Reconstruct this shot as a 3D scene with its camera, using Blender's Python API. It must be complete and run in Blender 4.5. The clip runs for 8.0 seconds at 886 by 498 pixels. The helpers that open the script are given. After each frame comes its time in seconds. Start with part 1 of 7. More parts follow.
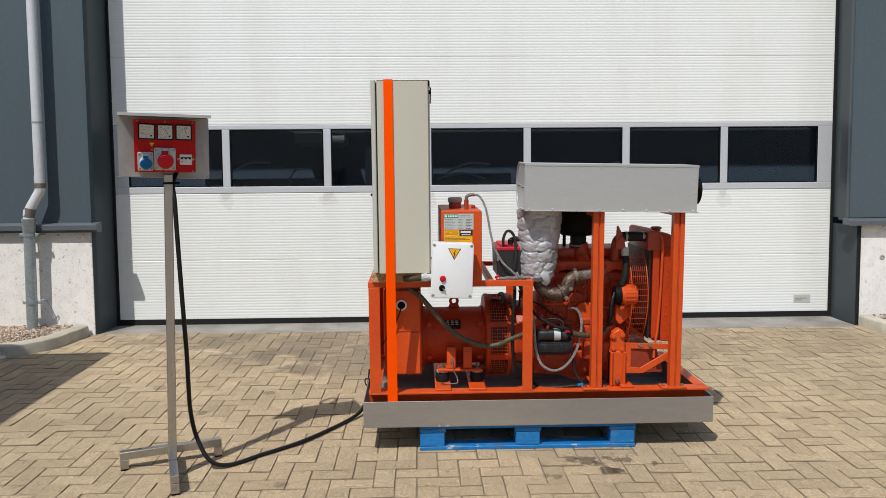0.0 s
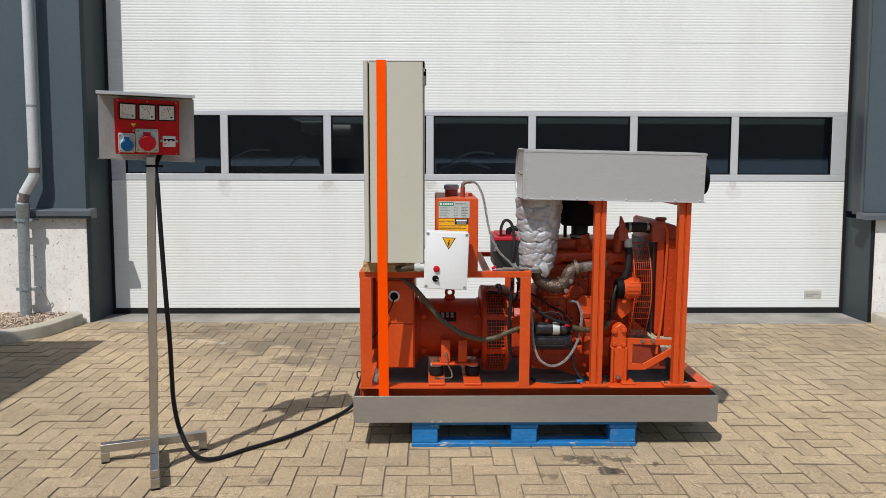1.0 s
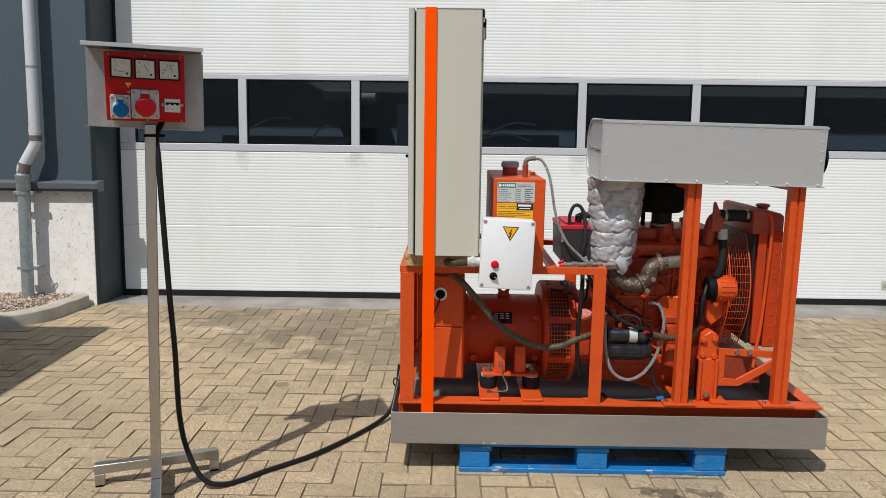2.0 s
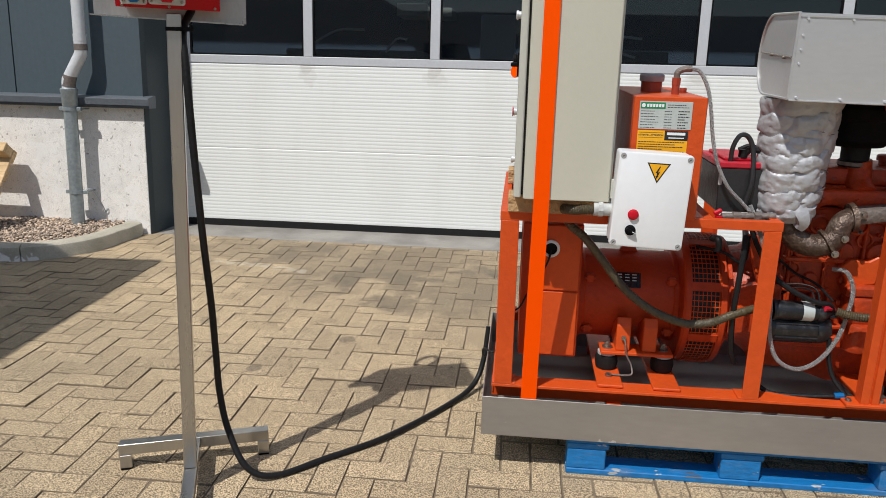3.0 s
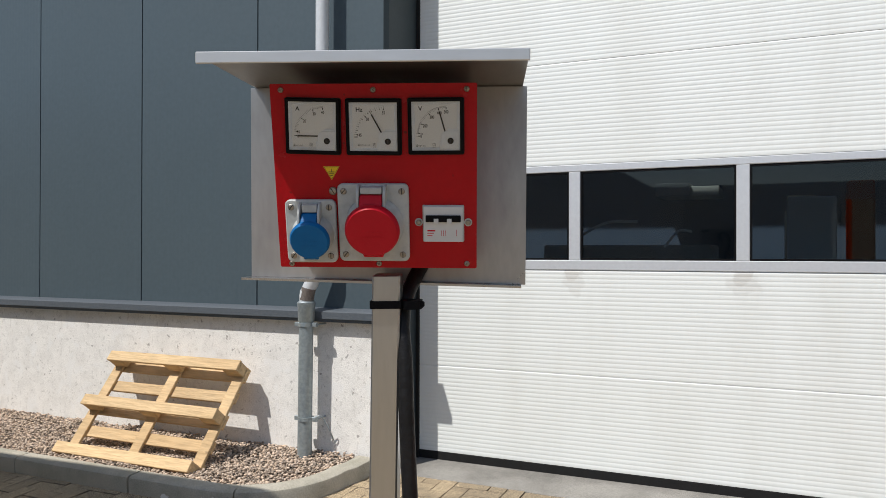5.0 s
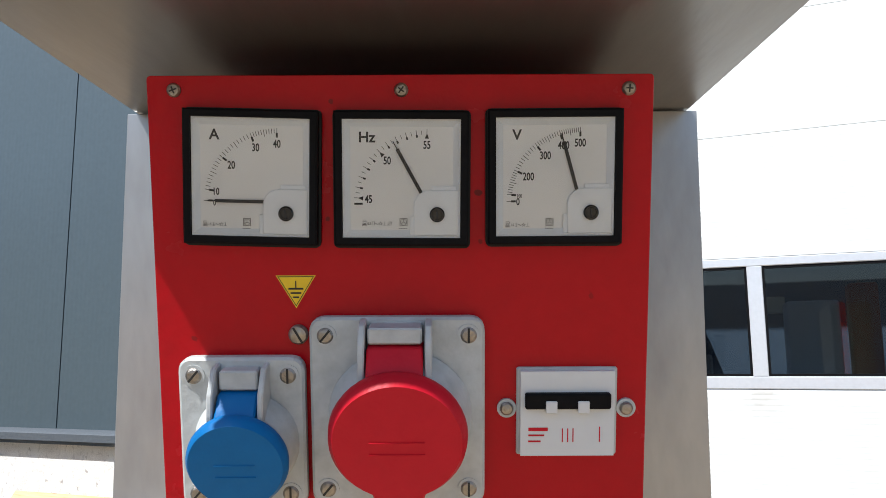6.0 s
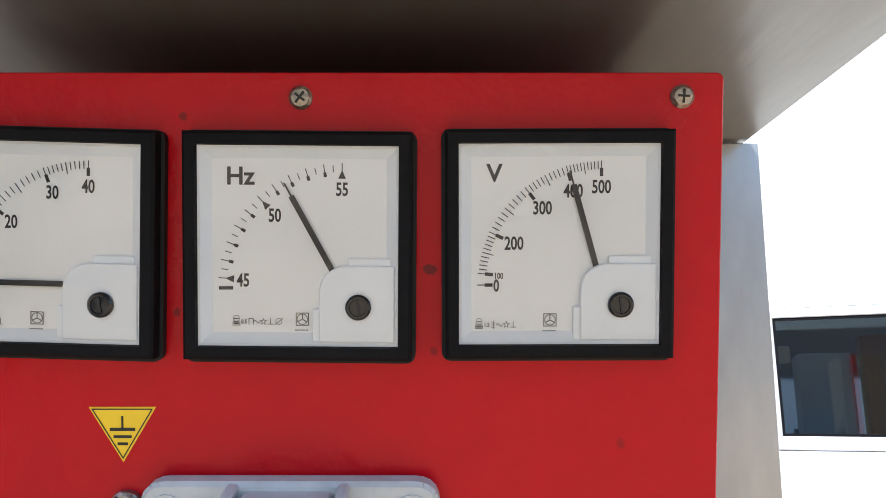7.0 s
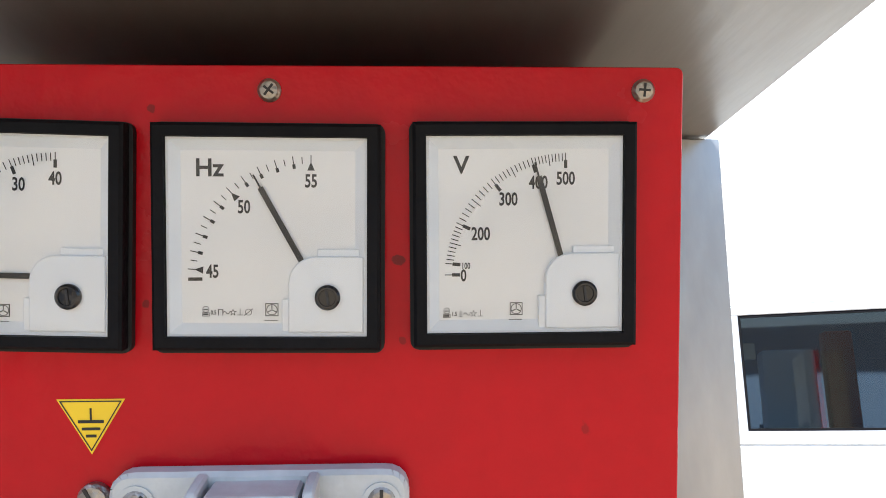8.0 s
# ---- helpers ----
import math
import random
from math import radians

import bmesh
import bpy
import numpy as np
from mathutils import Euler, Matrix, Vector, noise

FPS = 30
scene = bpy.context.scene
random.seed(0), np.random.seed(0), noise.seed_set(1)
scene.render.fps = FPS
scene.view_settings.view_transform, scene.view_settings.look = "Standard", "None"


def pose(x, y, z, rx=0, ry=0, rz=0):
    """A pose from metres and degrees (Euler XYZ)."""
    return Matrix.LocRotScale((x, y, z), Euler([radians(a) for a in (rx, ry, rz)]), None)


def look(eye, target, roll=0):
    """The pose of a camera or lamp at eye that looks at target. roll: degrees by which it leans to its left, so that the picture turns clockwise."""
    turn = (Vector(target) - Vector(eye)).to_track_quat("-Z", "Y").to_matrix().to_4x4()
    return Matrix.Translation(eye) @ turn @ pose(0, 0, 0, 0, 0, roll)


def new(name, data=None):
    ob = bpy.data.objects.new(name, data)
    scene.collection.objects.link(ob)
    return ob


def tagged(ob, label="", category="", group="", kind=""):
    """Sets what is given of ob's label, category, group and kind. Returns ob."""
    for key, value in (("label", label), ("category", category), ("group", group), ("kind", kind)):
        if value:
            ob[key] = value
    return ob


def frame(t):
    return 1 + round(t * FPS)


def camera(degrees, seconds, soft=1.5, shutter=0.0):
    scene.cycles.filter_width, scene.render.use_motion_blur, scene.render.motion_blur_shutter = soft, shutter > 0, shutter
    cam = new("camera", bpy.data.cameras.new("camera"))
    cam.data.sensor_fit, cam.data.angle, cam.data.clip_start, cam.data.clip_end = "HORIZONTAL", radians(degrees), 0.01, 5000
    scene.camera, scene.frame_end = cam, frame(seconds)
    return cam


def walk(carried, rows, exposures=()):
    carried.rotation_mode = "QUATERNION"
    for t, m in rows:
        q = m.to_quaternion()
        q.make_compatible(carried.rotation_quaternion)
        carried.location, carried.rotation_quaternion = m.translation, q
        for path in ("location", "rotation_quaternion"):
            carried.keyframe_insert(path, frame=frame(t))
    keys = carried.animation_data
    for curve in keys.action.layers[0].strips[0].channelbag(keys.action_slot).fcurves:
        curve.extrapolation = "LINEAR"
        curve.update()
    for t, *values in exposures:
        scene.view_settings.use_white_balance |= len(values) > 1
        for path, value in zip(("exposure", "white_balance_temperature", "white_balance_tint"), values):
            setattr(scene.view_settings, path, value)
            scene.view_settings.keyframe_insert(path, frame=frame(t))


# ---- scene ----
cam = camera(61.4, 8.0, soft=0.8)
PATH = [
    (0, (0.507, -0.517, 1.405), (0.566, 1.477, 1.263), -0.5),
    (0.5, (0.576, -0.482, 1.397), (0.622, 1.512, 1.250), -0.2),
    (1, (0.587, -0.361, 1.378), (0.621, 1.632, 1.215), 0.1),
    (1.2, (0.548, -0.238, 1.375), (0.573, 1.754, 1.203), 0.1),
    (2.3, (0.404, 0.497, 1.41), (0.356, 2.475, 1.12), 1.1),
    (2.5, (0.377, 0.644, 1.393), (0.298, 2.615, 1.062), 1.3),
    (3, (0.273, 1.055, 1.352), (0.082, 2.997, 0.914), 1.5),
    (3.5, (0.21, 1.408, 1.3), (-0.15, 3.29, 0.724), 1.0),
    (4, (0.140, 1.657, 1.352), (-0.494, 3.485, 0.848), 0.05),
    (4.5, (-0.064, 1.943, 1.476), (-0.851, 3.766, 1.238), 0.1),
    (5, (-0.213, 2.237, 1.551), (-1.032, 4.062, 1.563), 0.1),
    (5.2, (-0.271, 2.369, 1.576), (-1.078, 4.196, 1.664), 0.0),
    (6.3, (-0.582, 2.818, 1.641), (-1.26, 4.67, 1.971), -0.5),
    (6.5, (-0.581, 2.854, 1.657), (-1.272, 4.697, 2.013), -0.3),
    (7, (-0.579, 2.902, 1.67), (-1.267, 4.736, 2.075), -0.3),
    (7.5, (-0.579, 2.905, 1.671), (-1.236, 4.75, 2.078), -0.7),
    (8, (-0.577, 2.899, 1.666), (-1.191, 4.759, 2.071), -1.0),
]
walk(cam, [(t, look(eye, target, roll)) for t, eye, target, roll in PATH],
     [(0.0, -0.04, 6500, 10), (4.0, -0.03, 6500, 10), (5.0, 0.06, 6450, 10), (5.6, 0.40, 6300, 10), (6.3, 1.08, 6100, 10), (6.5, 1.25, 6050, 10), (7.0, 1.58, 6000, 10), (8.0, 1.78, 6000, 10)])

# ---- light ----
def ground_z(y):
    return SLOPE * (y - 3.4)


SLOPE = 0.047                      # the yard rises gently towards the hall
YARD = Matrix.Translation((0, 3.4, 0)) @ Matrix.Rotation(math.atan(SLOPE), 4, "X") @ Matrix.Translation((0, -3.4, 0))
SUN_WAY = (YARD.to_3x3() @ Vector((0.345, 0.557, -1.0))).normalized()

world = bpy.data.worlds.new("world")
scene.world = world
world.use_nodes = True
wn = world.node_tree.nodes
sky = wn.new("ShaderNodeTexSky")
sky.sky_type, sky.sun_disc = "NISHITA", False
sky.sun_elevation = math.asin(-SUN_WAY.z)
sky.sun_rotation = math.atan2(-SUN_WAY.x, -SUN_WAY.y)
wn["Background"].inputs["Strength"].default_value = 0.104
world.node_tree.links.new(sky.outputs["Color"], wn["Background"].inputs["Color"])

sun = new("sun", bpy.data.lights.new("sun", "SUN"))
sun.data.energy, sun.data.angle, sun.data.color = 3.9, radians(0.53), (1.0, 0.965, 0.92)
sun.matrix_basis = look((0, 0, 30), Vector((0, 0, 30)) + SUN_WAY)


# ---- materials ----
def mat(name, col, rough=0.5, metal=0.0, var=0.12, scale=6.0, fine=60.0, bump=0.05, col2=None, stain=0.5, spread=0.0, dist=0.02, rnd="", rnd_amount=0.0,
        coat=0.0, stretch=(1, 1, 1), spec=0.5, gvar=0.0, place=False, sharp=0.25):
    """A surface with variation at two scales: broad stains towards col2 and fine grain, plus relief.
    rnd: 'object' or 'island' varies the tone piece by piece."""
    m = bpy.data.materials.new(name)
    m.use_nodes = True
    nt = m.node_tree
    n, l = nt.nodes, nt.links
    b = n["Principled BSDF"]
    b.inputs["Metallic"].default_value = metal
    b.inputs["Coat Weight"].default_value = coat
    b.inputs["Specular IOR Level"].default_value = spec
    tc = n.new("ShaderNodeTexCoord")
    mp = n.new("ShaderNodeMapping")
    mp.inputs["Scale"].default_value = stretch
    l.new(n.new("ShaderNodeNewGeometry").outputs["Position"] if place else tc.outputs["Object"], mp.inputs["Vector"])
    big = n.new("ShaderNodeTexNoise")
    big.inputs["Scale"].default_value, big.inputs["Detail"].default_value, big.inputs["Roughness"].default_value = scale, 5.0, 0.6
    l.new(mp.outputs["Vector"], big.inputs["Vector"])
    small = n.new("ShaderNodeTexNoise")
    small.inputs["Scale"].default_value, small.inputs["Detail"].default_value = fine, 3.0
    l.new(mp.outputs["Vector"], small.inputs["Vector"])
    ramp = n.new("ShaderNodeMapRange")
    ramp.inputs["From Min"].default_value, ramp.inputs["From Max"].default_value = stain - 0.12, stain + 0.18
    ramp.inputs["To Max"].default_value = 1.0
    l.new(big.outputs["Fac"], ramp.inputs["Value"])
    c2 = col2 or tuple(c * (1 - var * 2.2) for c in col)
    mix = n.new("ShaderNodeMix")
    mix.data_type = "RGBA"
    mix.inputs["A"].default_value = (*col, 1)
    mix.inputs["B"].default_value = (*c2, 1)
    fac = n.new("ShaderNodeMath")
    fac.operation = "MULTIPLY"
    fac.inputs[1].default_value = 0.35 + spread if col2 is None else 0.6 + spread
    l.new(ramp.outputs["Result"], fac.inputs[0])
    l.new(fac.outputs["Value"], mix.inputs["Factor"])
    grain = n.new("ShaderNodeMapRange")
    grain.inputs["From Min"].default_value, grain.inputs["From Max"].default_value = 0.5 - sharp, 0.5 + sharp
    grain.inputs["To Min"].default_value, grain.inputs["To Max"].default_value = 1 - var, 1 + var
    l.new(small.outputs["Fac"], grain.inputs["Value"])
    mul = n.new("ShaderNodeMix")
    mul.data_type, mul.blend_type = "RGBA", "MULTIPLY"
    mul.inputs["Factor"].default_value = 1.0
    l.new(mix.outputs["Result"], mul.inputs["A"])
    l.new(grain.outputs["Result"], mul.inputs["B"])
    out = mul.outputs["Result"]
    if rnd:
        if rnd == "object":
            r = n.new("ShaderNodeObjectInfo").outputs["Random"]
        else:
            r = n.new("ShaderNodeNewGeometry").outputs["Random Per Island"]
        rr = n.new("ShaderNodeMapRange")
        rr.inputs["To Min"].default_value, rr.inputs["To Max"].default_value = 1 - rnd_amount, 1 + rnd_amount
        l.new(r, rr.inputs["Value"])
        tone = n.new("ShaderNodeMix")
        tone.data_type, tone.blend_type = "RGBA", "MULTIPLY"
        tone.inputs["Factor"].default_value = 1.0
        l.new(out, tone.inputs["A"])
        l.new(rr.outputs["Result"], tone.inputs["B"])
        out = tone.outputs["Result"]
    l.new(out, b.inputs["Base Color"])
    rg = n.new("ShaderNodeMapRange")
    rg.inputs["To Min"].default_value, rg.inputs["To Max"].default_value = max(rough - 0.1 - gvar, 0.03), min(rough + 0.1 + gvar, 1)
    l.new(big.outputs["Fac"], rg.inputs["Value"])
    l.new(rg.outputs["Result"], b.inputs["Roughness"])
    if bump:
        bp = n.new("ShaderNodeBump")
        bp.inputs["Strength"].default_value, bp.inputs["Distance"].default_value = min(bump * 6, 1.0), dist
        l.new(small.outputs["Fac"], bp.inputs["Height"])
        l.new(bp.outputs["Normal"], b.inputs["Normal"])
    return m


PAVER_ARGS = dict(col=(0.445, 0.344, 0.219), rough=0.9, var=0.62, scale=0.9, fine=200, bump=0.12, col2=(0.31, 0.255, 0.175), dist=0.005, rnd_amount=0.10, spec=0.2, place=True, sharp=0.11)
M_PAVER = mat("paver", rnd="object", **PAVER_ARGS)
M_PAVERS = mat("pavers", rnd="island", **PAVER_ARGS)


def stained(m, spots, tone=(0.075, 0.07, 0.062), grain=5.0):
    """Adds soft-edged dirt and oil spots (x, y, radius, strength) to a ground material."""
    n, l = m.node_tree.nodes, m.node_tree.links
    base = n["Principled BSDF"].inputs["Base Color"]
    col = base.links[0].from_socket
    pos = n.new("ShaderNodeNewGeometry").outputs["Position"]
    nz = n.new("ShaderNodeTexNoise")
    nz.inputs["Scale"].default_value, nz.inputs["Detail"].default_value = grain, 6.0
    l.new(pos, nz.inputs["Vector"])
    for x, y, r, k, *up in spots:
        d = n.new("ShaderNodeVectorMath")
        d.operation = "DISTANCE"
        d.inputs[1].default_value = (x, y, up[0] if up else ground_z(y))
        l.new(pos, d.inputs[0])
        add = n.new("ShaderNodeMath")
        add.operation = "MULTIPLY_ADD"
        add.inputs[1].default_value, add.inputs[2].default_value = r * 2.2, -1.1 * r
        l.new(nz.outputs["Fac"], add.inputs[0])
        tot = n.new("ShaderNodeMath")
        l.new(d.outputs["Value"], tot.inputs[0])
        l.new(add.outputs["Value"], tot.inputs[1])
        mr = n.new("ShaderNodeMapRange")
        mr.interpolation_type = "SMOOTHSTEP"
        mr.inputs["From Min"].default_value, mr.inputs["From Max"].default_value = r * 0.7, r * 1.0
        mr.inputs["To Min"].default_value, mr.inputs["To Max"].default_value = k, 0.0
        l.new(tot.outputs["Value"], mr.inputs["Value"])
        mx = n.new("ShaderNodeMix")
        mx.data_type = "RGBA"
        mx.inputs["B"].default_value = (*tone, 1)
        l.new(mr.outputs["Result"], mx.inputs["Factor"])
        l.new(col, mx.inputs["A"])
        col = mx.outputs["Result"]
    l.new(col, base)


def chipped(m, tone, scale, level, strength=1.0, stretch=(1, 1, 1), soft=0.02):
    """Adds sharp-edged pits or chips of another tone, where a noise rises over level."""
    n, l = m.node_tree.nodes, m.node_tree.links
    base = n["Principled BSDF"].inputs["Base Color"]
    mp = n.new("ShaderNodeMapping")
    mp.inputs["Scale"].default_value = stretch
    l.new(n.new("ShaderNodeTexCoord").outputs["Object"], mp.inputs["Vector"])
    nz = n.new("ShaderNodeTexNoise")
    nz.inputs["Scale"].default_value, nz.inputs["Detail"].default_value, nz.inputs["Roughness"].default_value = scale, 4.0, 0.55
    l.new(mp.outputs["Vector"], nz.inputs["Vector"])
    mr = n.new("ShaderNodeMapRange")
    mr.inputs["From Min"].default_value, mr.inputs["From Max"].default_value = level, level + soft
    mr.inputs["To Max"].default_value = strength
    l.new(nz.outputs["Fac"], mr.inputs["Value"])
    mx = n.new("ShaderNodeMix")
    mx.data_type = "RGBA"
    mx.inputs["B"].default_value = (*tone, 1)
    l.new(mr.outputs["Result"], mx.inputs["Factor"])
    l.new(base.links[0].from_socket, mx.inputs["A"])
    l.new(mx.outputs["Result"], base)


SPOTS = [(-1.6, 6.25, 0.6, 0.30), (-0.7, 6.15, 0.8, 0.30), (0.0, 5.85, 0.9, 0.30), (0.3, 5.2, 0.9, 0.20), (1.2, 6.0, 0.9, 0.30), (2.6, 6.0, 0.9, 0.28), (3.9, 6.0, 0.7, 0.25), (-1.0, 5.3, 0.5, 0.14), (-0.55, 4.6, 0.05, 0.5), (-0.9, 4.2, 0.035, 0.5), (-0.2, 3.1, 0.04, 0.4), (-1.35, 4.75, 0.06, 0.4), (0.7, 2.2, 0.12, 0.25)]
OIL = [(1.375, 3.335, 0.062, 0.70), (1.30, 3.352, 0.05, 0.62), (1.43, 3.30, 0.04, 0.6), (1.455, 3.205, 0.055, 0.85), (1.50, 3.20, 0.04, 0.8), (1.495, 3.365, 0.035, 0.6), (1.535, 3.335, 0.03, 0.6), (1.585, 3.325, 0.04, 0.65), (1.18, 3.14, 0.035, 0.5), (1.13, 3.15, 0.025, 0.4), (1.722, 3.275, 0.022, 0.75), (1.71, 3.25, 0.012, 0.8)]
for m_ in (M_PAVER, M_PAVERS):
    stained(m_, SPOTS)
    stained(m_, OIL, (0.055, 0.045, 0.035), 32.0)
    stained(m_, [(-1.83 + 0.09 * i, 5.835 - 0.0022 * i * i, 0.045, 0.3) for i in range(9)], (0.66, 0.61, 0.50), 25.0)
M_JOINT = mat("joint_sand", (0.265, 0.205, 0.137), 0.95, var=0.3, scale=3, fine=200, bump=0.1)
M_APRON = mat("apron_concrete", (0.30, 0.285, 0.255), 0.9, var=0.28, scale=2.2, fine=120, bump=0.08, spread=0.25, col2=(0.12, 0.113, 0.10), dist=0.004)
M_FARPAVE = mat("far_paving", (0.42, 0.325, 0.21), 0.9, var=0.2, scale=0.9, fine=30, bump=0.0, col2=(0.31, 0.255, 0.175))
M_PLINTH = mat("plinth_concrete", (0.84, 0.82, 0.775), 0.9, var=0.14, scale=9, fine=120, bump=0.10, col2=(0.66, 0.64, 0.60), dist=0.004, stain=0.53)
chipped(M_PLINTH, (0.33, 0.31, 0.28), 26, 0.665, 0.8)
chipped(M_PLINTH, (0.58, 0.56, 0.52), 40, 0.58, 0.5, (1, 1, 0.8), 0.03)
chipped(M_PLINTH, (0.84, 0.83, 0.80), 7, 0.56, 0.6, soft=0.05)
M_KERB = mat("kerb_concrete", (0.50, 0.46, 0.375), 0.92, var=0.18, scale=5, fine=120, bump=0.1, col2=(0.29, 0.275, 0.21), dist=0.005)
stained(M_KERB, [(-3.50, 5.57, 0.035, 0.85), (-3.42, 5.56, 0.03, 0.8), (-3.22, 5.57, 0.05, 0.9), (-3.12, 5.575, 0.06, 0.9), (-3.02, 5.60, 0.04, 0.9), (-2.95, 5.63, 0.04, 0.8)], (0.88, 0.87, 0.84), 48.0)
M_GRAVEL = mat("gravel", (0.52, 0.395, 0.29), 0.85, var=0.12, scale=30, fine=150, bump=0.06, col2=(0.42, 0.37, 0.32), rnd="island", rnd_amount=0.65)
M_SOIL = mat("gravel_bed", (0.12, 0.10, 0.08), 0.95, var=0.3, scale=9, fine=90, bump=0.2)
M_CLAD = mat("anthracite_cladding", (0.080, 0.107, 0.123), 0.42, spec=0.22, var=0.05, scale=0.8, fine=30, bump=0.0, gvar=0.05)
M_CLADDARK = mat("anthracite_trim", (0.03, 0.037, 0.045), 0.4, var=0.06, scale=2, fine=40, bump=0.0)
M_REVEAL = mat("slate_trim", (0.048, 0.062, 0.068), 0.42, spec=0.25, var=0.05, scale=1.5, fine=40, bump=0.0)
M_SILL = mat("grey_sill", (0.10, 0.115, 0.13), 0.45, var=0.08, scale=3, fine=60, bump=0.02)
M_DOORW = mat("white_door_panel", (0.775, 0.80, 0.775), 0.5, var=0.012, scale=1.6, fine=40, bump=0.0, col2=(0.69, 0.70, 0.66), stain=0.58, stretch=(1.6, 1, 0.3))
stained(M_DOORW, [(-2.346 + 0.9763 * i, 6.82, 0.10, 0.17, 1.38) for i in range(1, 7)] + [(-2.35 + 0.9763 * i, 6.82, 0.07, 0.25, 1.43) for i in range(1, 7)], (0.42, 0.38, 0.33), 9.0)
M_ALU = mat("aluminium_frame", (0.62, 0.64, 0.66), 0.42, 0.35, var=0.04, scale=3, fine=50, bump=0.0)
M_RUBBER = mat("black_rubber", (0.013, 0.013, 0.013), 0.65, spec=0.25, var=0.2, scale=12, fine=80, bump=0.008)
M_CABLE = mat("black_cable", (0.011, 0.011, 0.012), 0.5, spec=0.25, var=0.2, scale=12, fine=80, bump=0.03)
M_ZINC = mat("galvanised_pipe", (0.37, 0.42, 0.43), 0.48, 0.55, var=0.14, scale=14, fine=50, bump=0.03, col2=(0.25, 0.29, 0.31))
M_PIPEW = mat("pale_grey_pipe", (0.62, 0.64, 0.65), 0.4, 0.1, var=0.06, scale=6, fine=40, bump=0.0)
M_STEEL = mat("brushed_stainless", (0.44, 0.43, 0.41), 0.29, 0.9, var=0.04, scale=5, fine=110, bump=0.004, stretch=(1, 1, 0.12), gvar=0.06)
# darker than the other stainless: the shade under the hood is in this colour
M_HOOD = mat("hood_shade_stainless", (0.25, 0.247, 0.24), 0.34, 0.85, var=0.05, scale=6, fine=110, bump=0.003, stretch=(1, 0.2, 1), gvar=0.08)
M_BACKST = mat("stained_stainless", (0.42, 0.418, 0.41), 0.34, 0.65, var=0.05, scale=14, fine=110, bump=0.003, col2=(0.27, 0.268, 0.262), stretch=(1, 1, 0.35), gvar=0.08)
M_STEELM = mat("matt_stainless", (0.60, 0.61, 0.61), 0.39, 0.62, var=0.03, scale=2.2, fine=70, bump=0.003, stretch=(0.35, 1, 1), gvar=0.10, col2=(0.50, 0.505, 0.505))
M_TRAY = mat("grey_sheet_steel", (0.365, 0.35, 0.33), 0.45, 0.6, var=0.04, scale=3, fine=60, bump=0.004, col2=(0.26, 0.25, 0.235), stretch=(0.3, 1, 1))
stained(M_TRAY, [(0.265, 3.48, 0.010, 0.45, 0.205), (0.238, 3.48, 0.008, 0.45, 0.195), (0.285, 3.48, 0.008, 0.4, 0.20), (1.36, 3.48, 0.010, 0.3, 0.215), (0.60, 3.48, 0.012, 0.6, 0.150), (0.64, 3.48, 0.016, 0.6, 0.150), (0.69, 3.48, 0.010, 0.6, 0.149)], (0.75, 0.74, 0.72), 120.0)
M_ORANGE = mat("orange_paint", (0.60, 0.078, 0.012), 0.42, spec=0.3, var=0.05, scale=5, fine=45, bump=0.02, col2=(0.47, 0.058, 0.012), stain=0.6)
M_ORANGED = mat("dull_orange_paint", (0.48, 0.053, 0.011), 0.46, spec=0.22, var=0.10, scale=6, fine=60, bump=0.012, col2=(0.36, 0.040, 0.011), stain=0.5)
M_ENGINE = mat("oily_orange_paint", (0.50, 0.054, 0.011), 0.40, spec=0.35, var=0.14, scale=11, fine=70, bump=0.03, col2=(0.13, 0.022, 0.010), stain=0.53)
M_DEEP = mat("oxide_red_paint", (0.33, 0.045, 0.018), 0.5, var=0.12, scale=7, fine=60, bump=0.01, col2=(0.22, 0.035, 0.018))
M_STRAP = mat("orange_webbing", (1.0, 0.085, 0.0), 0.8, spec=0.05, var=0.02, scale=8, fine=300, bump=0.006, stretch=(1, 1, 3))
M_CAB = mat("beige_grey_cabinet", (0.52, 0.51, 0.42), 0.42, var=0.015, scale=4, fine=60, bump=0.005, col2=(0.495, 0.485, 0.40), stain=0.6)
M_CABD = mat("pale_grey_door", (0.50, 0.50, 0.44), 0.42, var=0.03, scale=4, fine=60, bump=0.01)
M_WHITE = mat("white_plastic", (0.77, 0.79, 0.80), 0.35, var=0.02, scale=6, fine=40, bump=0.0)
M_BLACK = mat("black_plastic", (0.006, 0.006, 0.007), 0.6, spec=0.09, var=0.2, scale=20, fine=90, bump=0.02)
M_BLACKG = mat("black_gloss", (0.01, 0.01, 0.011), 0.2, var=0.2, scale=20, fine=90, bump=0.02)
M_RED = mat("red_panel", (0.41, 0.0040, 0.0095), 0.25, spec=0.18, var=0.04, scale=18, fine=120, bump=0.01, col2=(0.37, 0.006, 0.012), stain=0.56)
M_REDP = mat("red_plastic", (0.50, 0.007, 0.020), 0.45, spec=0.2, var=0.04, scale=20, fine=90, bump=0.01)
M_BLUEP = mat("blue_plastic", (0.003, 0.125, 0.35), 0.45, spec=0.2, var=0.05, scale=20, fine=90, bump=0.01)
M_GREYP = mat("grey_plastic", (0.47, 0.49, 0.48), 0.5, var=0.08, scale=34, fine=140, bump=0.008, col2=(0.30, 0.31, 0.30), stain=0.56)
M_DIAL = mat("dial_white", (0.86, 0.86, 0.84), 0.4, var=0.01, scale=20, fine=90, bump=0.0)
M_COVER = mat("cover_white", (0.83, 0.86, 0.885), 0.3, var=0.01, scale=20, fine=90, bump=0.0)
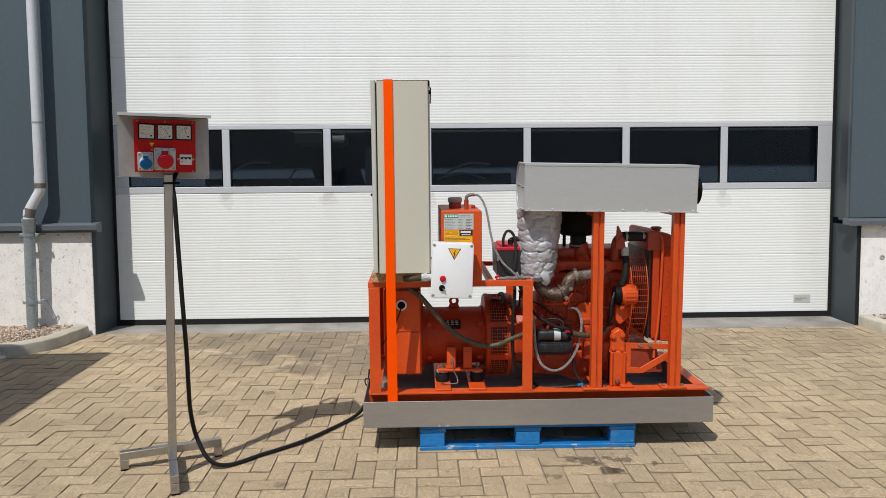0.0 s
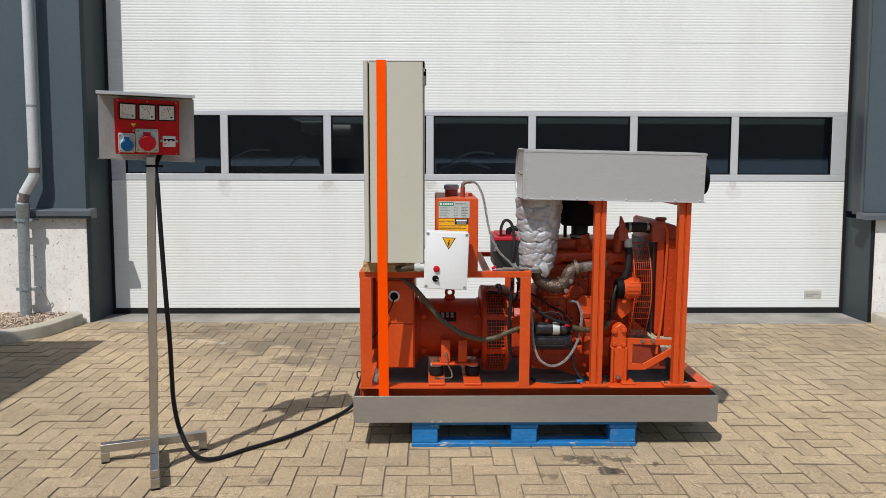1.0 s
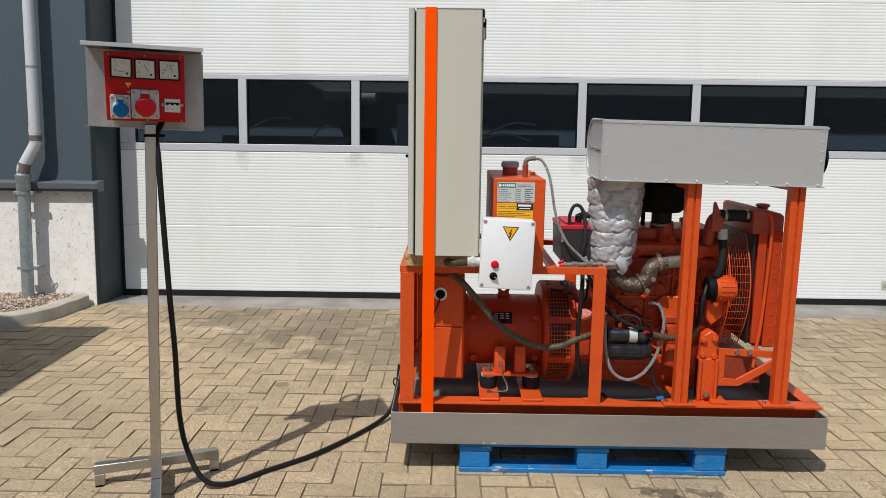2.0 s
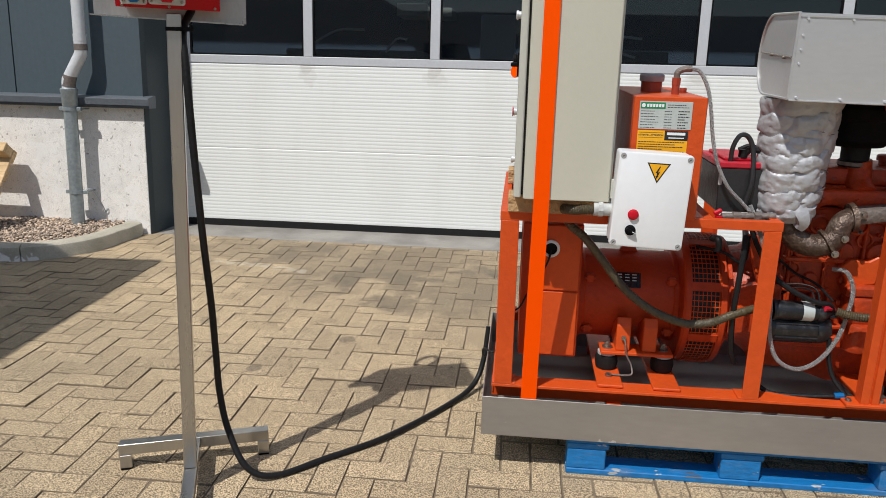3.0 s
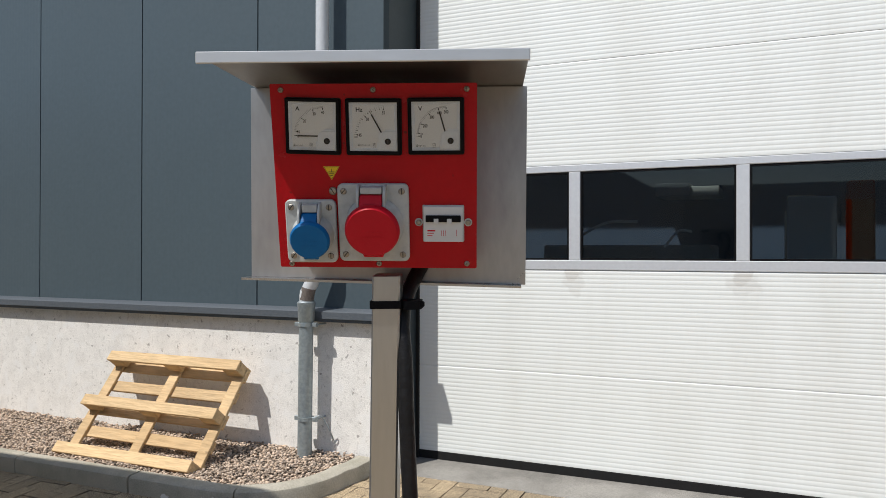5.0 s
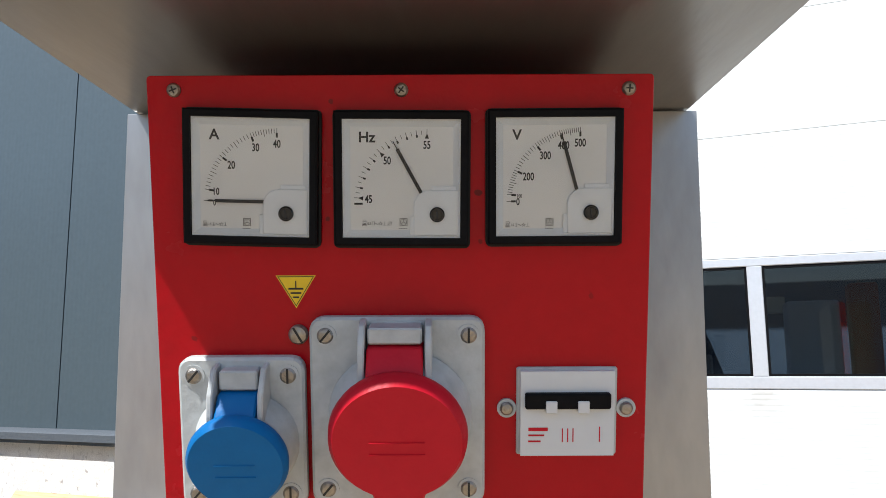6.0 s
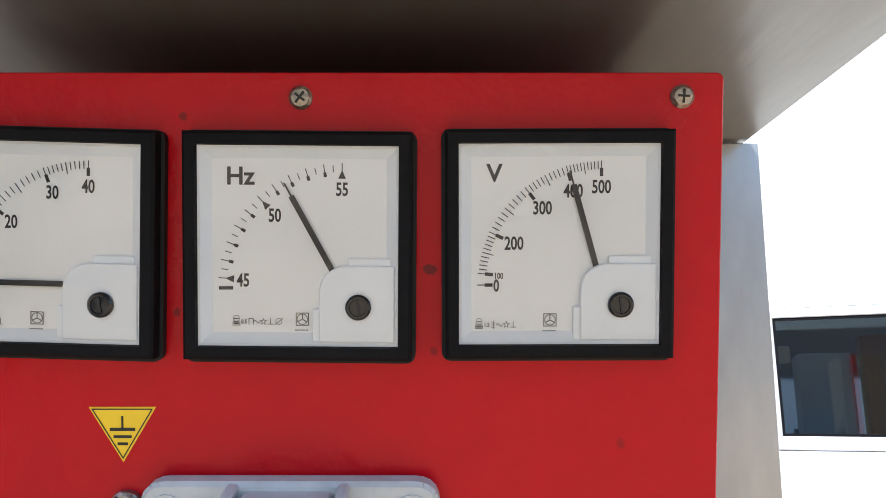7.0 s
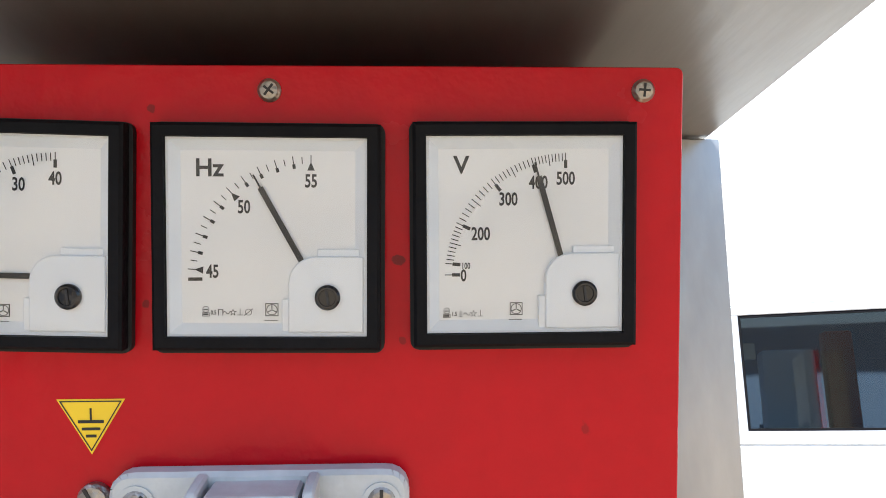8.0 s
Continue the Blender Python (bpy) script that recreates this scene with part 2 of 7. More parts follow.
M_BREAKER = mat("breaker_plastic", (0.60, 0.62, 0.63), 0.4, var=0.02, scale=30, fine=120, bump=0.0)
M_INK = mat("ink_black", (0.012, 0.012, 0.012), 0.6, var=0.05, bump=0.0)
M_YELLOW = mat("yellow_sticker", (0.78, 0.52, 0.01), 0.4, var=0.04, scale=20, fine=90, bump=0.0)
M_AMBER = mat("amber_sticker", (0.85, 0.42, 0.01), 0.4, var=0.04, scale=20, fine=90, bump=0.0)
M_GREEN = mat("green_print", (0.02, 0.22, 0.09), 0.4, var=0.04, bump=0.0)
M_PLATE = mat("nameplate_alu", (0.55, 0.60, 0.575), 0.4, 0.3, var=0.05, scale=20, fine=90, bump=0.0)
M_SCREW = mat("screw_steel", (0.34, 0.31, 0.27), 0.38, 0.9, var=0.15, scale=80, fine=300, bump=0.03)
M_BLUEPAL = mat("blue_painted_wood", (0.005, 0.175, 0.47), 0.55, var=0.14, scale=16, fine=60, bump=0.04, col2=(0.20, 0.24, 0.27), stretch=(0.5, 1, 1), stain=0.66, rnd="object", rnd_amount=0.10)
chipped(M_BLUEPAL, (0.50, 0.48, 0.43), 22, 0.655, 0.85, (0.45, 1, 1))
chipped(M_BLUEPAL, (0.10, 0.085, 0.06), 9, 0.66, 0.7, (0.4, 1, 1))
M_WOOD = mat("raw_pallet_wood", (0.66, 0.47, 0.255), 0.75, var=0.18, scale=5, fine=45, bump=0.1, col2=(0.47, 0.31, 0.15), stretch=(0.15, 1, 1), rnd="object", rnd_amount=0.15)
chipped(M_WOOD, (0.20, 0.13, 0.07), 9, 0.66, 0.75, (0.35, 1, 1), 0.04)
M_BEAM = mat("raw_timber", (0.50, 0.32, 0.16), 0.75, var=0.13, scale=8, fine=60, bump=0.1, col2=(0.36, 0.22, 0.1), stretch=(1, 0.15, 1))
M_FOIL = mat("silver_foil_wrap", (0.43, 0.445, 0.465), 0.52, 0.30, var=0.08, scale=14, fine=60, bump=0.02, col2=(0.34, 0.34, 0.35), gvar=0.08)
M_RUST = mat("burnt_exhaust", (0.075, 0.048, 0.034), 0.46, 0.45, var=0.35, scale=22, fine=90, bump=0.05, col2=(0.34, 0.27, 0.22), stain=0.58)
M_IRON = mat("bare_cast_iron", (0.22, 0.19, 0.17), 0.6, 0.5, var=0.2, scale=18, fine=80, bump=0.04)
M_CONDUIT = mat("ribbed_conduit", (0.085, 0.066, 0.034), 0.5, 0.1, var=0.18, scale=15, fine=90, bump=0.05, col2=(0.05, 0.045, 0.032))
M_BRAID = mat("braided_hose", (0.42, 0.43, 0.43), 0.4, 0.5, var=0.25, scale=40, fine=400, bump=0.12)
M_BATT = mat("battery_black", (0.02, 0.021, 0.023), 0.45, var=0.15, scale=15, fine=70, bump=0.02)
M_BATTR = mat("battery_red", (0.46, 0.012, 0.03), 0.4, var=0.08, scale=15, fine=70, bump=0.02)
M_STARTER = mat("starter_black", (0.012, 0.013, 0.015), 0.32, 0.1, var=0.25, scale=40, fine=90, bump=0.008, col2=(0.10, 0.10, 0.10), stain=0.62)
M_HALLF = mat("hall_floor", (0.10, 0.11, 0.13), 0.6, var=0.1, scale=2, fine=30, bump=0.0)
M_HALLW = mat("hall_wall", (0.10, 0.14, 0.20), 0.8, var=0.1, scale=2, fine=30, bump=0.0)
# for the unseen blocks; kept pale so that they brighten the shaded side
M_UNSEEN = mat("unseen_block_pale", (0.62, 0.62, 0.60), 0.7, var=0.08, scale=1.2, fine=20, bump=0.02)
M_GREYM = mat("machine_grey", (0.35, 0.35, 0.35), 0.5, var=0.1, scale=5, fine=30, bump=0.0)


def glass(name, tint, gloss_rough=0.02):
    m = bpy.data.materials.new(name)
    m.use_nodes = True
    nt = m.node_tree
    nt.nodes.clear()
    out = nt.nodes.new("ShaderNodeOutputMaterial")
    mix = nt.nodes.new("ShaderNodeMixShader")
    fr = nt.nodes.new("ShaderNodeFresnel")
    fr.inputs["IOR"].default_value = 1.5
    tr = nt.nodes.new("ShaderNodeBsdfTransparent")
    tr.inputs["Color"].default_value = (*tint, 1)
    gl = nt.nodes.new("ShaderNodeBsdfGlossy")
    gl.inputs["Roughness"].default_value = gloss_rough
    nt.links.new(fr.outputs["Fac"], mix.inputs["Fac"])
    nt.links.new(tr.outputs["BSDF"], mix.inputs[1])
    nt.links.new(gl.outputs["BSDF"], mix.inputs[2])
    nt.links.new(mix.outputs["Shader"], out.inputs["Surface"])
    return m


M_GLASS = glass("smoked_pane", (0.55, 0.6, 0.62))
M_LENS = glass("clear_lens", (0.97, 0.97, 0.97), 0.05)


# ---- mesh helpers ----
def box(x0, x1, y0, y1, z0, z1, bevel=0.002, seg=1):
    bm = bmesh.new()
    bmesh.ops.create_cube(bm, size=1.0, matrix=Matrix.Translation(((x0 + x1) / 2, (y0 + y1) / 2, (z0 + z1) / 2)) @ Matrix.Diagonal((x1 - x0, y1 - y0, z1 - z0, 1)))
    if bevel:
        bmesh.ops.bevel(bm, geom=bm.edges[:], offset=min(bevel, 0.3 * min(x1 - x0, y1 - y0, z1 - z0)), segments=seg, affect="EDGES", profile=0.5)
    return bm


def cyl(p0, p1, r0, r1=None, seg=24, bevel=0.0):
    p0, p1 = Vector(p0), Vector(p1)
    r1 = r0 if r1 is None else r1
    bm = bmesh.new()
    m = Matrix.Translation((p0 + p1) / 2) @ (p1 - p0).to_track_quat("Z", "Y").to_matrix().to_4x4()
    bmesh.ops.create_cone(bm, cap_ends=True, segments=seg, radius1=r0, radius2=r1, depth=(p1 - p0).length, matrix=m)
    if bevel:
        rim = [e for e in bm.edges if any(len(f.verts) > 4 for f in e.link_faces)]
        bmesh.ops.bevel(bm, geom=rim, offset=bevel, segments=2, affect="EDGES", profile=0.5)
    return bm


def lathe(profile, centre, axis="Z", seg=32):
    """Turns (radius, height) pairs round an axis through centre."""
    bm = bmesh.new()
    rings = []
    for r, h in profile:
        ring = []
        for i in range(seg):
            a = 2 * math.pi * i / seg
            p = Vector((r * math.cos(a), r * math.sin(a), h))
            if axis == "X":
                p = Vector((p.z, p.x, p.y))
            elif axis == "Y":
                p = Vector((p.x, p.z, -p.y))
            ring.append(bm.verts.new(p + Vector(centre)))
        rings.append(ring)
    for a, b in zip(rings, rings[1:]):
        for i in range(seg):
            j = (i + 1) % seg
            bm.faces.new((a[i], a[j], b[j], b[i]))
    bm.faces.new(list(reversed(rings[0])))
    bm.faces.new(rings[-1])
    bmesh.ops.recalc_face_normals(bm, faces=bm.faces[:])
    return bm


def curve_points(pts, steps=6):
    """A smooth line through the given points."""
    p = [Vector(q) for q in pts]
    p = [2 * p[0] - p[1]] + p + [2 * p[-1] - p[-2]]
    out = []
    for i in range(1, len(p) - 2):
        for k in range(steps):
            t = k / steps
            a, b, c, d = p[i - 1], p[i], p[i + 1], p[i + 2]
            out.append(0.5 * (2 * b + (c - a) * t + (2 * a - 5 * b + 4 * c - d) * t * t + (3 * b - a - 3 * c + d) * t ** 3))
    out.append(p[-2])
    return out


def tube(pts, r, seg=10, steps=6, smooth=True, ribs=0.0, lump=0.0):
    """A round tube along a line; ribs: depth of corrugation; lump: uneven swelling."""
    line = curve_points(pts, steps) if smooth else [Vector(q) for q in pts]
    bm = bmesh.new()
    rings = []
    up = Vector((0.31, 0.17, 0.93))
    for i, p in enumerate(line):
        d = (line[min(i + 1, len(line) - 1)] - line[max(i - 1, 0)]).normalized()
        side = d.cross(up)
        side = side.normalized() if side.length > 1e-4 else Vector((1, 0, 0))
        up2 = side.cross(d)
        rr = r(i / (len(line) - 1)) if callable(r) else r
        if ribs:
            rr += ribs * (1 if i % 2 else -1)
        ring = []
        for k in range(seg):
            a = 2 * math.pi * k / seg
            q = rr
            if lump:
                q += lump * noise.noise(Vector((math.cos(a) * 1.6, math.sin(a) * 1.6, 0)) + p * 14)
            ring.append(bm.verts.new(p + (side * math.cos(a) + up2 * math.sin(a)) * q))
        rings.append(ring)
        up = up2
    for a, b in zip(rings, rings[1:]):
        for k in range(seg):
            j = (k + 1) % seg
            bm.faces.new((a[k], a[j], b[j], b[k]))
    bm.faces.new(list(reversed(rings[0])))
    bm.faces.new(rings[-1])
    bmesh.ops.recalc_face_normals(bm, faces=bm.faces[:])
    return bm


def prism(poly, axis, a, b, bevel=0.0, seg=1):
    """Extrudes a 2D outline along an axis from a to b. Outline: (y, z) for X, (x, z) for Y, (x, y) for Z."""
    bm = bmesh.new()
    lay = {"X": lambda p, h: (h, p[0], p[1]), "Y": lambda p, h: (p[0], h, p[1]), "Z": lambda p, h: (p[0], p[1], h)}[axis]
    v0 = [bm.verts.new(lay(p, a)) for p in poly]
    v1 = [bm.verts.new(lay(p, b)) for p in poly]
    bm.faces.new(v0), bm.faces.new(list(reversed(v1)))
    for i in range(len(poly)):
        j = (i + 1) % len(poly)
        bm.faces.new((v0[i], v1[i], v1[j], v0[j]))
    bmesh.ops.recalc_face_normals(bm, faces=bm.faces[:])
    if bevel:
        bmesh.ops.bevel(bm, geom=bm.edges[:], offset=bevel, segments=seg, affect="EDGES", profile=0.5)
    return bm


def rounded(x0, x1, y0, y1, r, n=4):
    """A rectangle's outline with rounded corners."""
    pts = []
    for cx, cy, a0 in ((x1 - r, y1 - r, 0), (x0 + r, y1 - r, 90), (x0 + r, y0 + r, 180), (x1 - r, y0 + r, 270)):
        for k in range(n + 1):
            a = radians(a0 + 90 * k / n)
            pts.append((cx + r * math.cos(a), cy + r * math.sin(a)))
    return pts


def joined(*bms):
    out = bmesh.new()
    for bm in bms:
        me = bpy.data.meshes.new("tmp")
        bm.to_mesh(me)
        bm.free()
        out.from_mesh(me)
        bpy.data.meshes.remove(me)
    return out


def turned(bm, m):
    bmesh.ops.transform(bm, matrix=m, verts=bm.verts[:])
    return bm


def letters(text, size, m, align="CENTER", depth=0.0):
    """Writing in the built-in font as a bmesh, at the pose m."""
    cu = bpy.data.curves.new("writing", "FONT")
    cu.body, cu.size, cu.align_x, cu.align_y, cu.extrude = text, size, align, "CENTER", depth
    cu.resolution_u, cu.offset = 3, size * 0.022
    ob = bpy.data.objects.new("writing", cu)
    me = bpy.data.meshes.new_from_object(ob)
    bm = bmesh.new()
    bm.from_mesh(me)
    bpy.data.objects.remove(ob), bpy.data.curves.remove(cu), bpy.data.meshes.remove(me)
    return turned(bm, m)


BASE = {}


def finish(bm, name, material, flat=False):
    me = bpy.data.meshes.new(name)
    bm.to_mesh(me)
    bm.free()
    me.materials.append(material)
    if not flat:
        me.shade_smooth()
        me.set_sharp_from_angle(angle=radians(32))
    return me


def thing(name, base, label, category, group="", kind="", m=None):
    """An Empty at a thing's base; its parts are given in the place's own numbers. m: the pose of the frame in which base is given (the yard)."""
    ob = new(name)
    ob.empty_display_size = 0.1
    BASE[ob.name] = Vector(base)
    ob.matrix_basis = (YARD if m is None else m) @ Matrix.Translation(base)
    return tagged(ob, label, category, group, kind)


def part(name, bm, material, parent, label="", m=None, flat=False):
    if m is not None:
        turned(bm, m)
    bmesh.ops.translate(bm, vec=-BASE[parent.name], verts=bm.verts[:])
    ob = new(name, finish(bm, name, material, flat))
    ob.parent = parent
    BASE[ob.name] = BASE[parent.name]
    return tagged(ob, label)


def single(name, bm, material, label, category="", kind="", group="", m=None, flat=False):
    """A thing that is one mesh."""
    ob = new(name, finish(bm, name, material, flat))
    if m is not None:
        ob.matrix_basis = m
    BASE[ob.name] = Vector((0, 0, 0))
    return tagged(ob, label, category, group, kind)


I4 = Matrix.Identity(4)

# ---- the hall front ----
WALL_Y, DOOR_Y = 6.45, 6.82
XL, XR = -2.45, 4.62                # the door opening
TOP = 4.72


def slab(name, x0, x1, y0, y1, z0, z1, material, label, bevel=0.0):
    return single(name, box(x0, x1, y0, y1, z0, z1, bevel), material, label, "", "structure")


slab("plinth_left", -16, XL - 0.078, WALL_Y, WALL_Y + 0.3, -0.6, 1.10, M_PLINTH, "pale grey rendered concrete plinth of the hall", 0.004)
plinth_r = slab("plinth_right", XR + 0.072, 16, WALL_Y, WALL_Y + 0.3, -0.6, 1.10, M_PLINTH, "pale grey rendered concrete plinth beside the door", 0.004)
part("tie_plug", lathe([(0.026, 0), (0.024, 0.004), (0.015, 0.006), (0.013, 0.002), (0.001, 0.001)], (0, 0, 0), seg=18), M_GREYM, plinth_r, "grey formwork tie plug", pose(4.905, WALL_Y, 0.784, 90, 0, 0))


def sill(name, x0, x1, up):
    prof = [(WALL_Y + 0.05, 1.10), (WALL_Y - 0.06, 1.10), (WALL_Y - 0.06, 1.092 + up), (WALL_Y - 0.075, 1.092 + up), (WALL_Y - 0.075, 1.136 + up), (WALL_Y - 0.068, 1.142 + up), (WALL_Y + 0.03, 1.162 + up), (WALL_Y + 0.05, 1.162 + up)]
    return single(name, prism(prof, "X", x0, x1), M_SILL, "dark grey metal drip sill along the plinth", "", "structure")


sill("sill_left", -16, XL - 0.004, 0.03)
sill("sill_right", XR - 0.08, 16, 0.0)


def cladding(name, x0, x1, z0, z1):
    """A wall of upright flat sheets with a fine vertical line and open seams, sheet by sheet."""
    wall = single(name, box(x0, x1, WALL_Y + 0.06, WALL_Y + 0.2, z0, z1, 0), M_CLADDARK, "dark anthracite wall of upright metal sheets", "", "structure")
    return wall


def sheets(wall, edges, z0, z1):
    for a, b in zip(edges, edges[1:]):
        a, b = a + 0.005, b - 0.005
        n = max(4, int((b - a) / 0.018))
        prof = [(a, WALL_Y + 0.06), (a, WALL_Y + 0.018)]
        for i in range(n + 1):
            prof.append((a + (b - a) * i / n, WALL_Y + 0.012 + (0.0 if i % 2 else 0.0004)))
        prof += [(b, WALL_Y + 0.018), (b, WALL_Y + 0.06)]
        part("cladding_sheet", prism(prof, "Z", z0, z1), M_CLAD, wall, flat=True)


wall_l = cladding("wall_left", -16, XL - 0.070, 1.14, 7.2)
sheets(wall_l, [-15.54, -14.45, -13.36, -12.27, -11.18, -10.09, -9.0, -7.91, -6.82, -5.73, -4.615, -3.533, XL - 0.074], 1.165, 7.2)
wall_r = cladding("wall_right", XR - 0.036, 16, 1.14, 7.2)
sheets(wall_r, [XR - 0.046, 5.6, 6.69, 7.78, 8.87, 9.96, 11.05, 12.14, 13.23, 14.32, 15.41], 1.165, 7.2)
wall_t = cladding("wall_over_door", XL - 0.045, XR + 0.085, TOP + 0.08, 7.2)
sheets(wall_t, [XL - 0.04, -1.36, -0.27, 0.82, 1.91, 3.0, 4.09, XR + 0.08], TOP + 0.085, 7.2)
single("door_reveal_left", prism([(XL - 0.076, WALL_Y - 0.005), (XL - 0.050, WALL_Y + 0.03), (XL - 0.018, DOOR_Y + 0.002), (XL - 0.018, DOOR_Y + 0.1), (XL - 0.076, DOOR_Y + 0.1)], "Z", -0.3, TOP, 0.003), M_REVEAL, "dark metal trim lining the door opening", "", "structure")
single("door_reveal_right", prism([(XR, DOOR_Y + 0.1), (XR, DOOR_Y), (XR + 0.030, WALL_Y - 0.004), (XR + 0.070, WALL_Y - 0.004), (XR + 0.070, DOOR_Y + 0.1)], "Z", -0.3, 1.1, 0.002), M_REVEAL, "slate grey metal trim lining the door opening", "", "structure")
single("door_reveal_upper", prism([(XR, DOOR_Y + 0.1), (XR, DOOR_Y), (XR - 0.044, WALL_Y + 0.008), (XR - 0.038, WALL_Y + 0.008), (XR + 0.070, DOOR_Y + 0.1)], "Z", 1.163, TOP, 0.001), M_REVEAL, "slate grey metal trim over the sill", "", "structure")
single("edge_strip", box(XR + 0.034, XR + 0.068, WALL_Y - 0.014, WALL_Y - 0.0045, -0.3, 1.09, 0.002), M_RUBBER, "black edge strip between trim and plinth", "", "structure")
slab("door_reveal_top", XL - 0.076, XR + 0.085, WALL_Y - 0.02, DOOR_Y + 0.1, TOP, TOP + 0.08, M_CLADDARK, "dark metal trim over the door opening", 0.003)

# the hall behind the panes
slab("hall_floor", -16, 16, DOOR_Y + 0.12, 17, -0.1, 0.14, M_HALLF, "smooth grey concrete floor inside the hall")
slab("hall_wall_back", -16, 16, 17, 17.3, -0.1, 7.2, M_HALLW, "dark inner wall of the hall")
slab("hall_wall_left", -16.3, -16, WALL_Y, 17.3, -0.6, 7.2, M_CLADDARK, "dark side wall of the hall")
slab("hall_wall_right", 16, 16.3, WALL_Y, 17.3, -0.6, 7.2, M_CLADDARK, "dark side wall of the hall")
# unseen roof; its gaps are made up to light the hall behind the panes
for k, (ya, yb_) in enumerate(((WALL_Y - 0.1, 7.5), (9.3, 13.0), (13.8, 17.4))):
    slab("hall_roof_%d" % (k + 1), -16.4, 16.4, ya, yb_, 7.2, 7.5, M_CLADDARK, "unseen flat dark roof with gaps added to let sun into the hall")


def hall_machine(name, label, x, y, w, d, z1, material, extras):
    """Plant standing inside the hall, seen only through the panes."""
    hm = thing(name, (x, y, 0.14), label, "machine", m=I4)
    part("machine_base", box(x - w / 2 - 0.03, x + w / 2 + 0.03, y - d / 2, y + d / 2, 0.14, 0.3, 0.01), M_GREYM, hm)
    part("machine_body", box(x - w / 2, x + w / 2, y - d / 2, y + d / 2, 0.3, z1, 0.02, 2), material, hm)
    for a, b, r, m_ in extras:
        part("machine_pipe", tube([a, ((a[0] + b[0]) / 2, a[1], (a[2] + b[2]) / 2 + 0.06), b], r, 8), m_, hm)
    return hm


hall_machine("hall_cabinet", "white steel machine cabinet inside the hall", 0.02, 8.6, 0.33, 0.4, 1.98, M_WHITE, [])
hall_machine("hall_column", "red lifting column inside the hall", 0.35, 8.6, 0.18, 0.2, 2.1, M_DEEP, [])
hall_machine("hall_press", "dark machine with bright bent pipes inside the hall", -1.3, 8.4, 1.3, 0.6, 1.62, M_GREYM, [((-1.7, 8.1, 1.66), (-1.2, 8.1, 1.8), 0.012, M_ALU), ((-1.0, 8.1, 1.6), (-0.8, 8.1, 1.72), 0.01, M_ALU)])
hall_machine("hall_pump", "dark machine with a looped pale hose inside the hall", 1.1, 8.3, 0.9, 0.5, 1.66, M_GREYM, [((0.8, 8.0, 1.66), (1.3, 8.0, 1.76), 0.012, M_WHITE), ((0.7, 8.0, 1.6), (1.25, 8.0, 1.6), 0.012, M_WHITE)])
hall_machine("hall_motor", "rust-red machine body inside the hall", 2.9, 8.5, 0.8, 0.6, 1.7, M_DEEP, [((2.6, 8.15, 1.7), (3.0, 8.15, 1.72), 0.02, M_ALU)])


# made-up blocks inside the hall that imitate reflections of the yard in the panes
shelf = thing("cream_reflection", (0.14, 16.0, 0.14), "cream blocks standing in for a reflection in the panes", "shelf", m=I4)
part("reflection_top", box(-0.07, 0.36, 15.8, 16.2, 2.27, 2.52, 0.01), M_CAB, shelf)
part("reflection_leg", box(-0.11, 0.03, 15.85, 16.15, 0.14, 2.27, 0.01), M_CAB, shelf)
unit = thing("grey_reflection", (-1.67, 16.8, 2.56), "pale grey blocks standing in for a reflection in the panes", "heater", m=I4)
part("reflection_body", box(-2.2, -1.62, 15.9, 17.0, 2.57, 2.80, 0.01), M_GREYM, unit)
part("reflection_end", box(-1.62, -1.14, 16.0, 17.0, 2.57, 2.74, 0.01), M_CABD, unit)


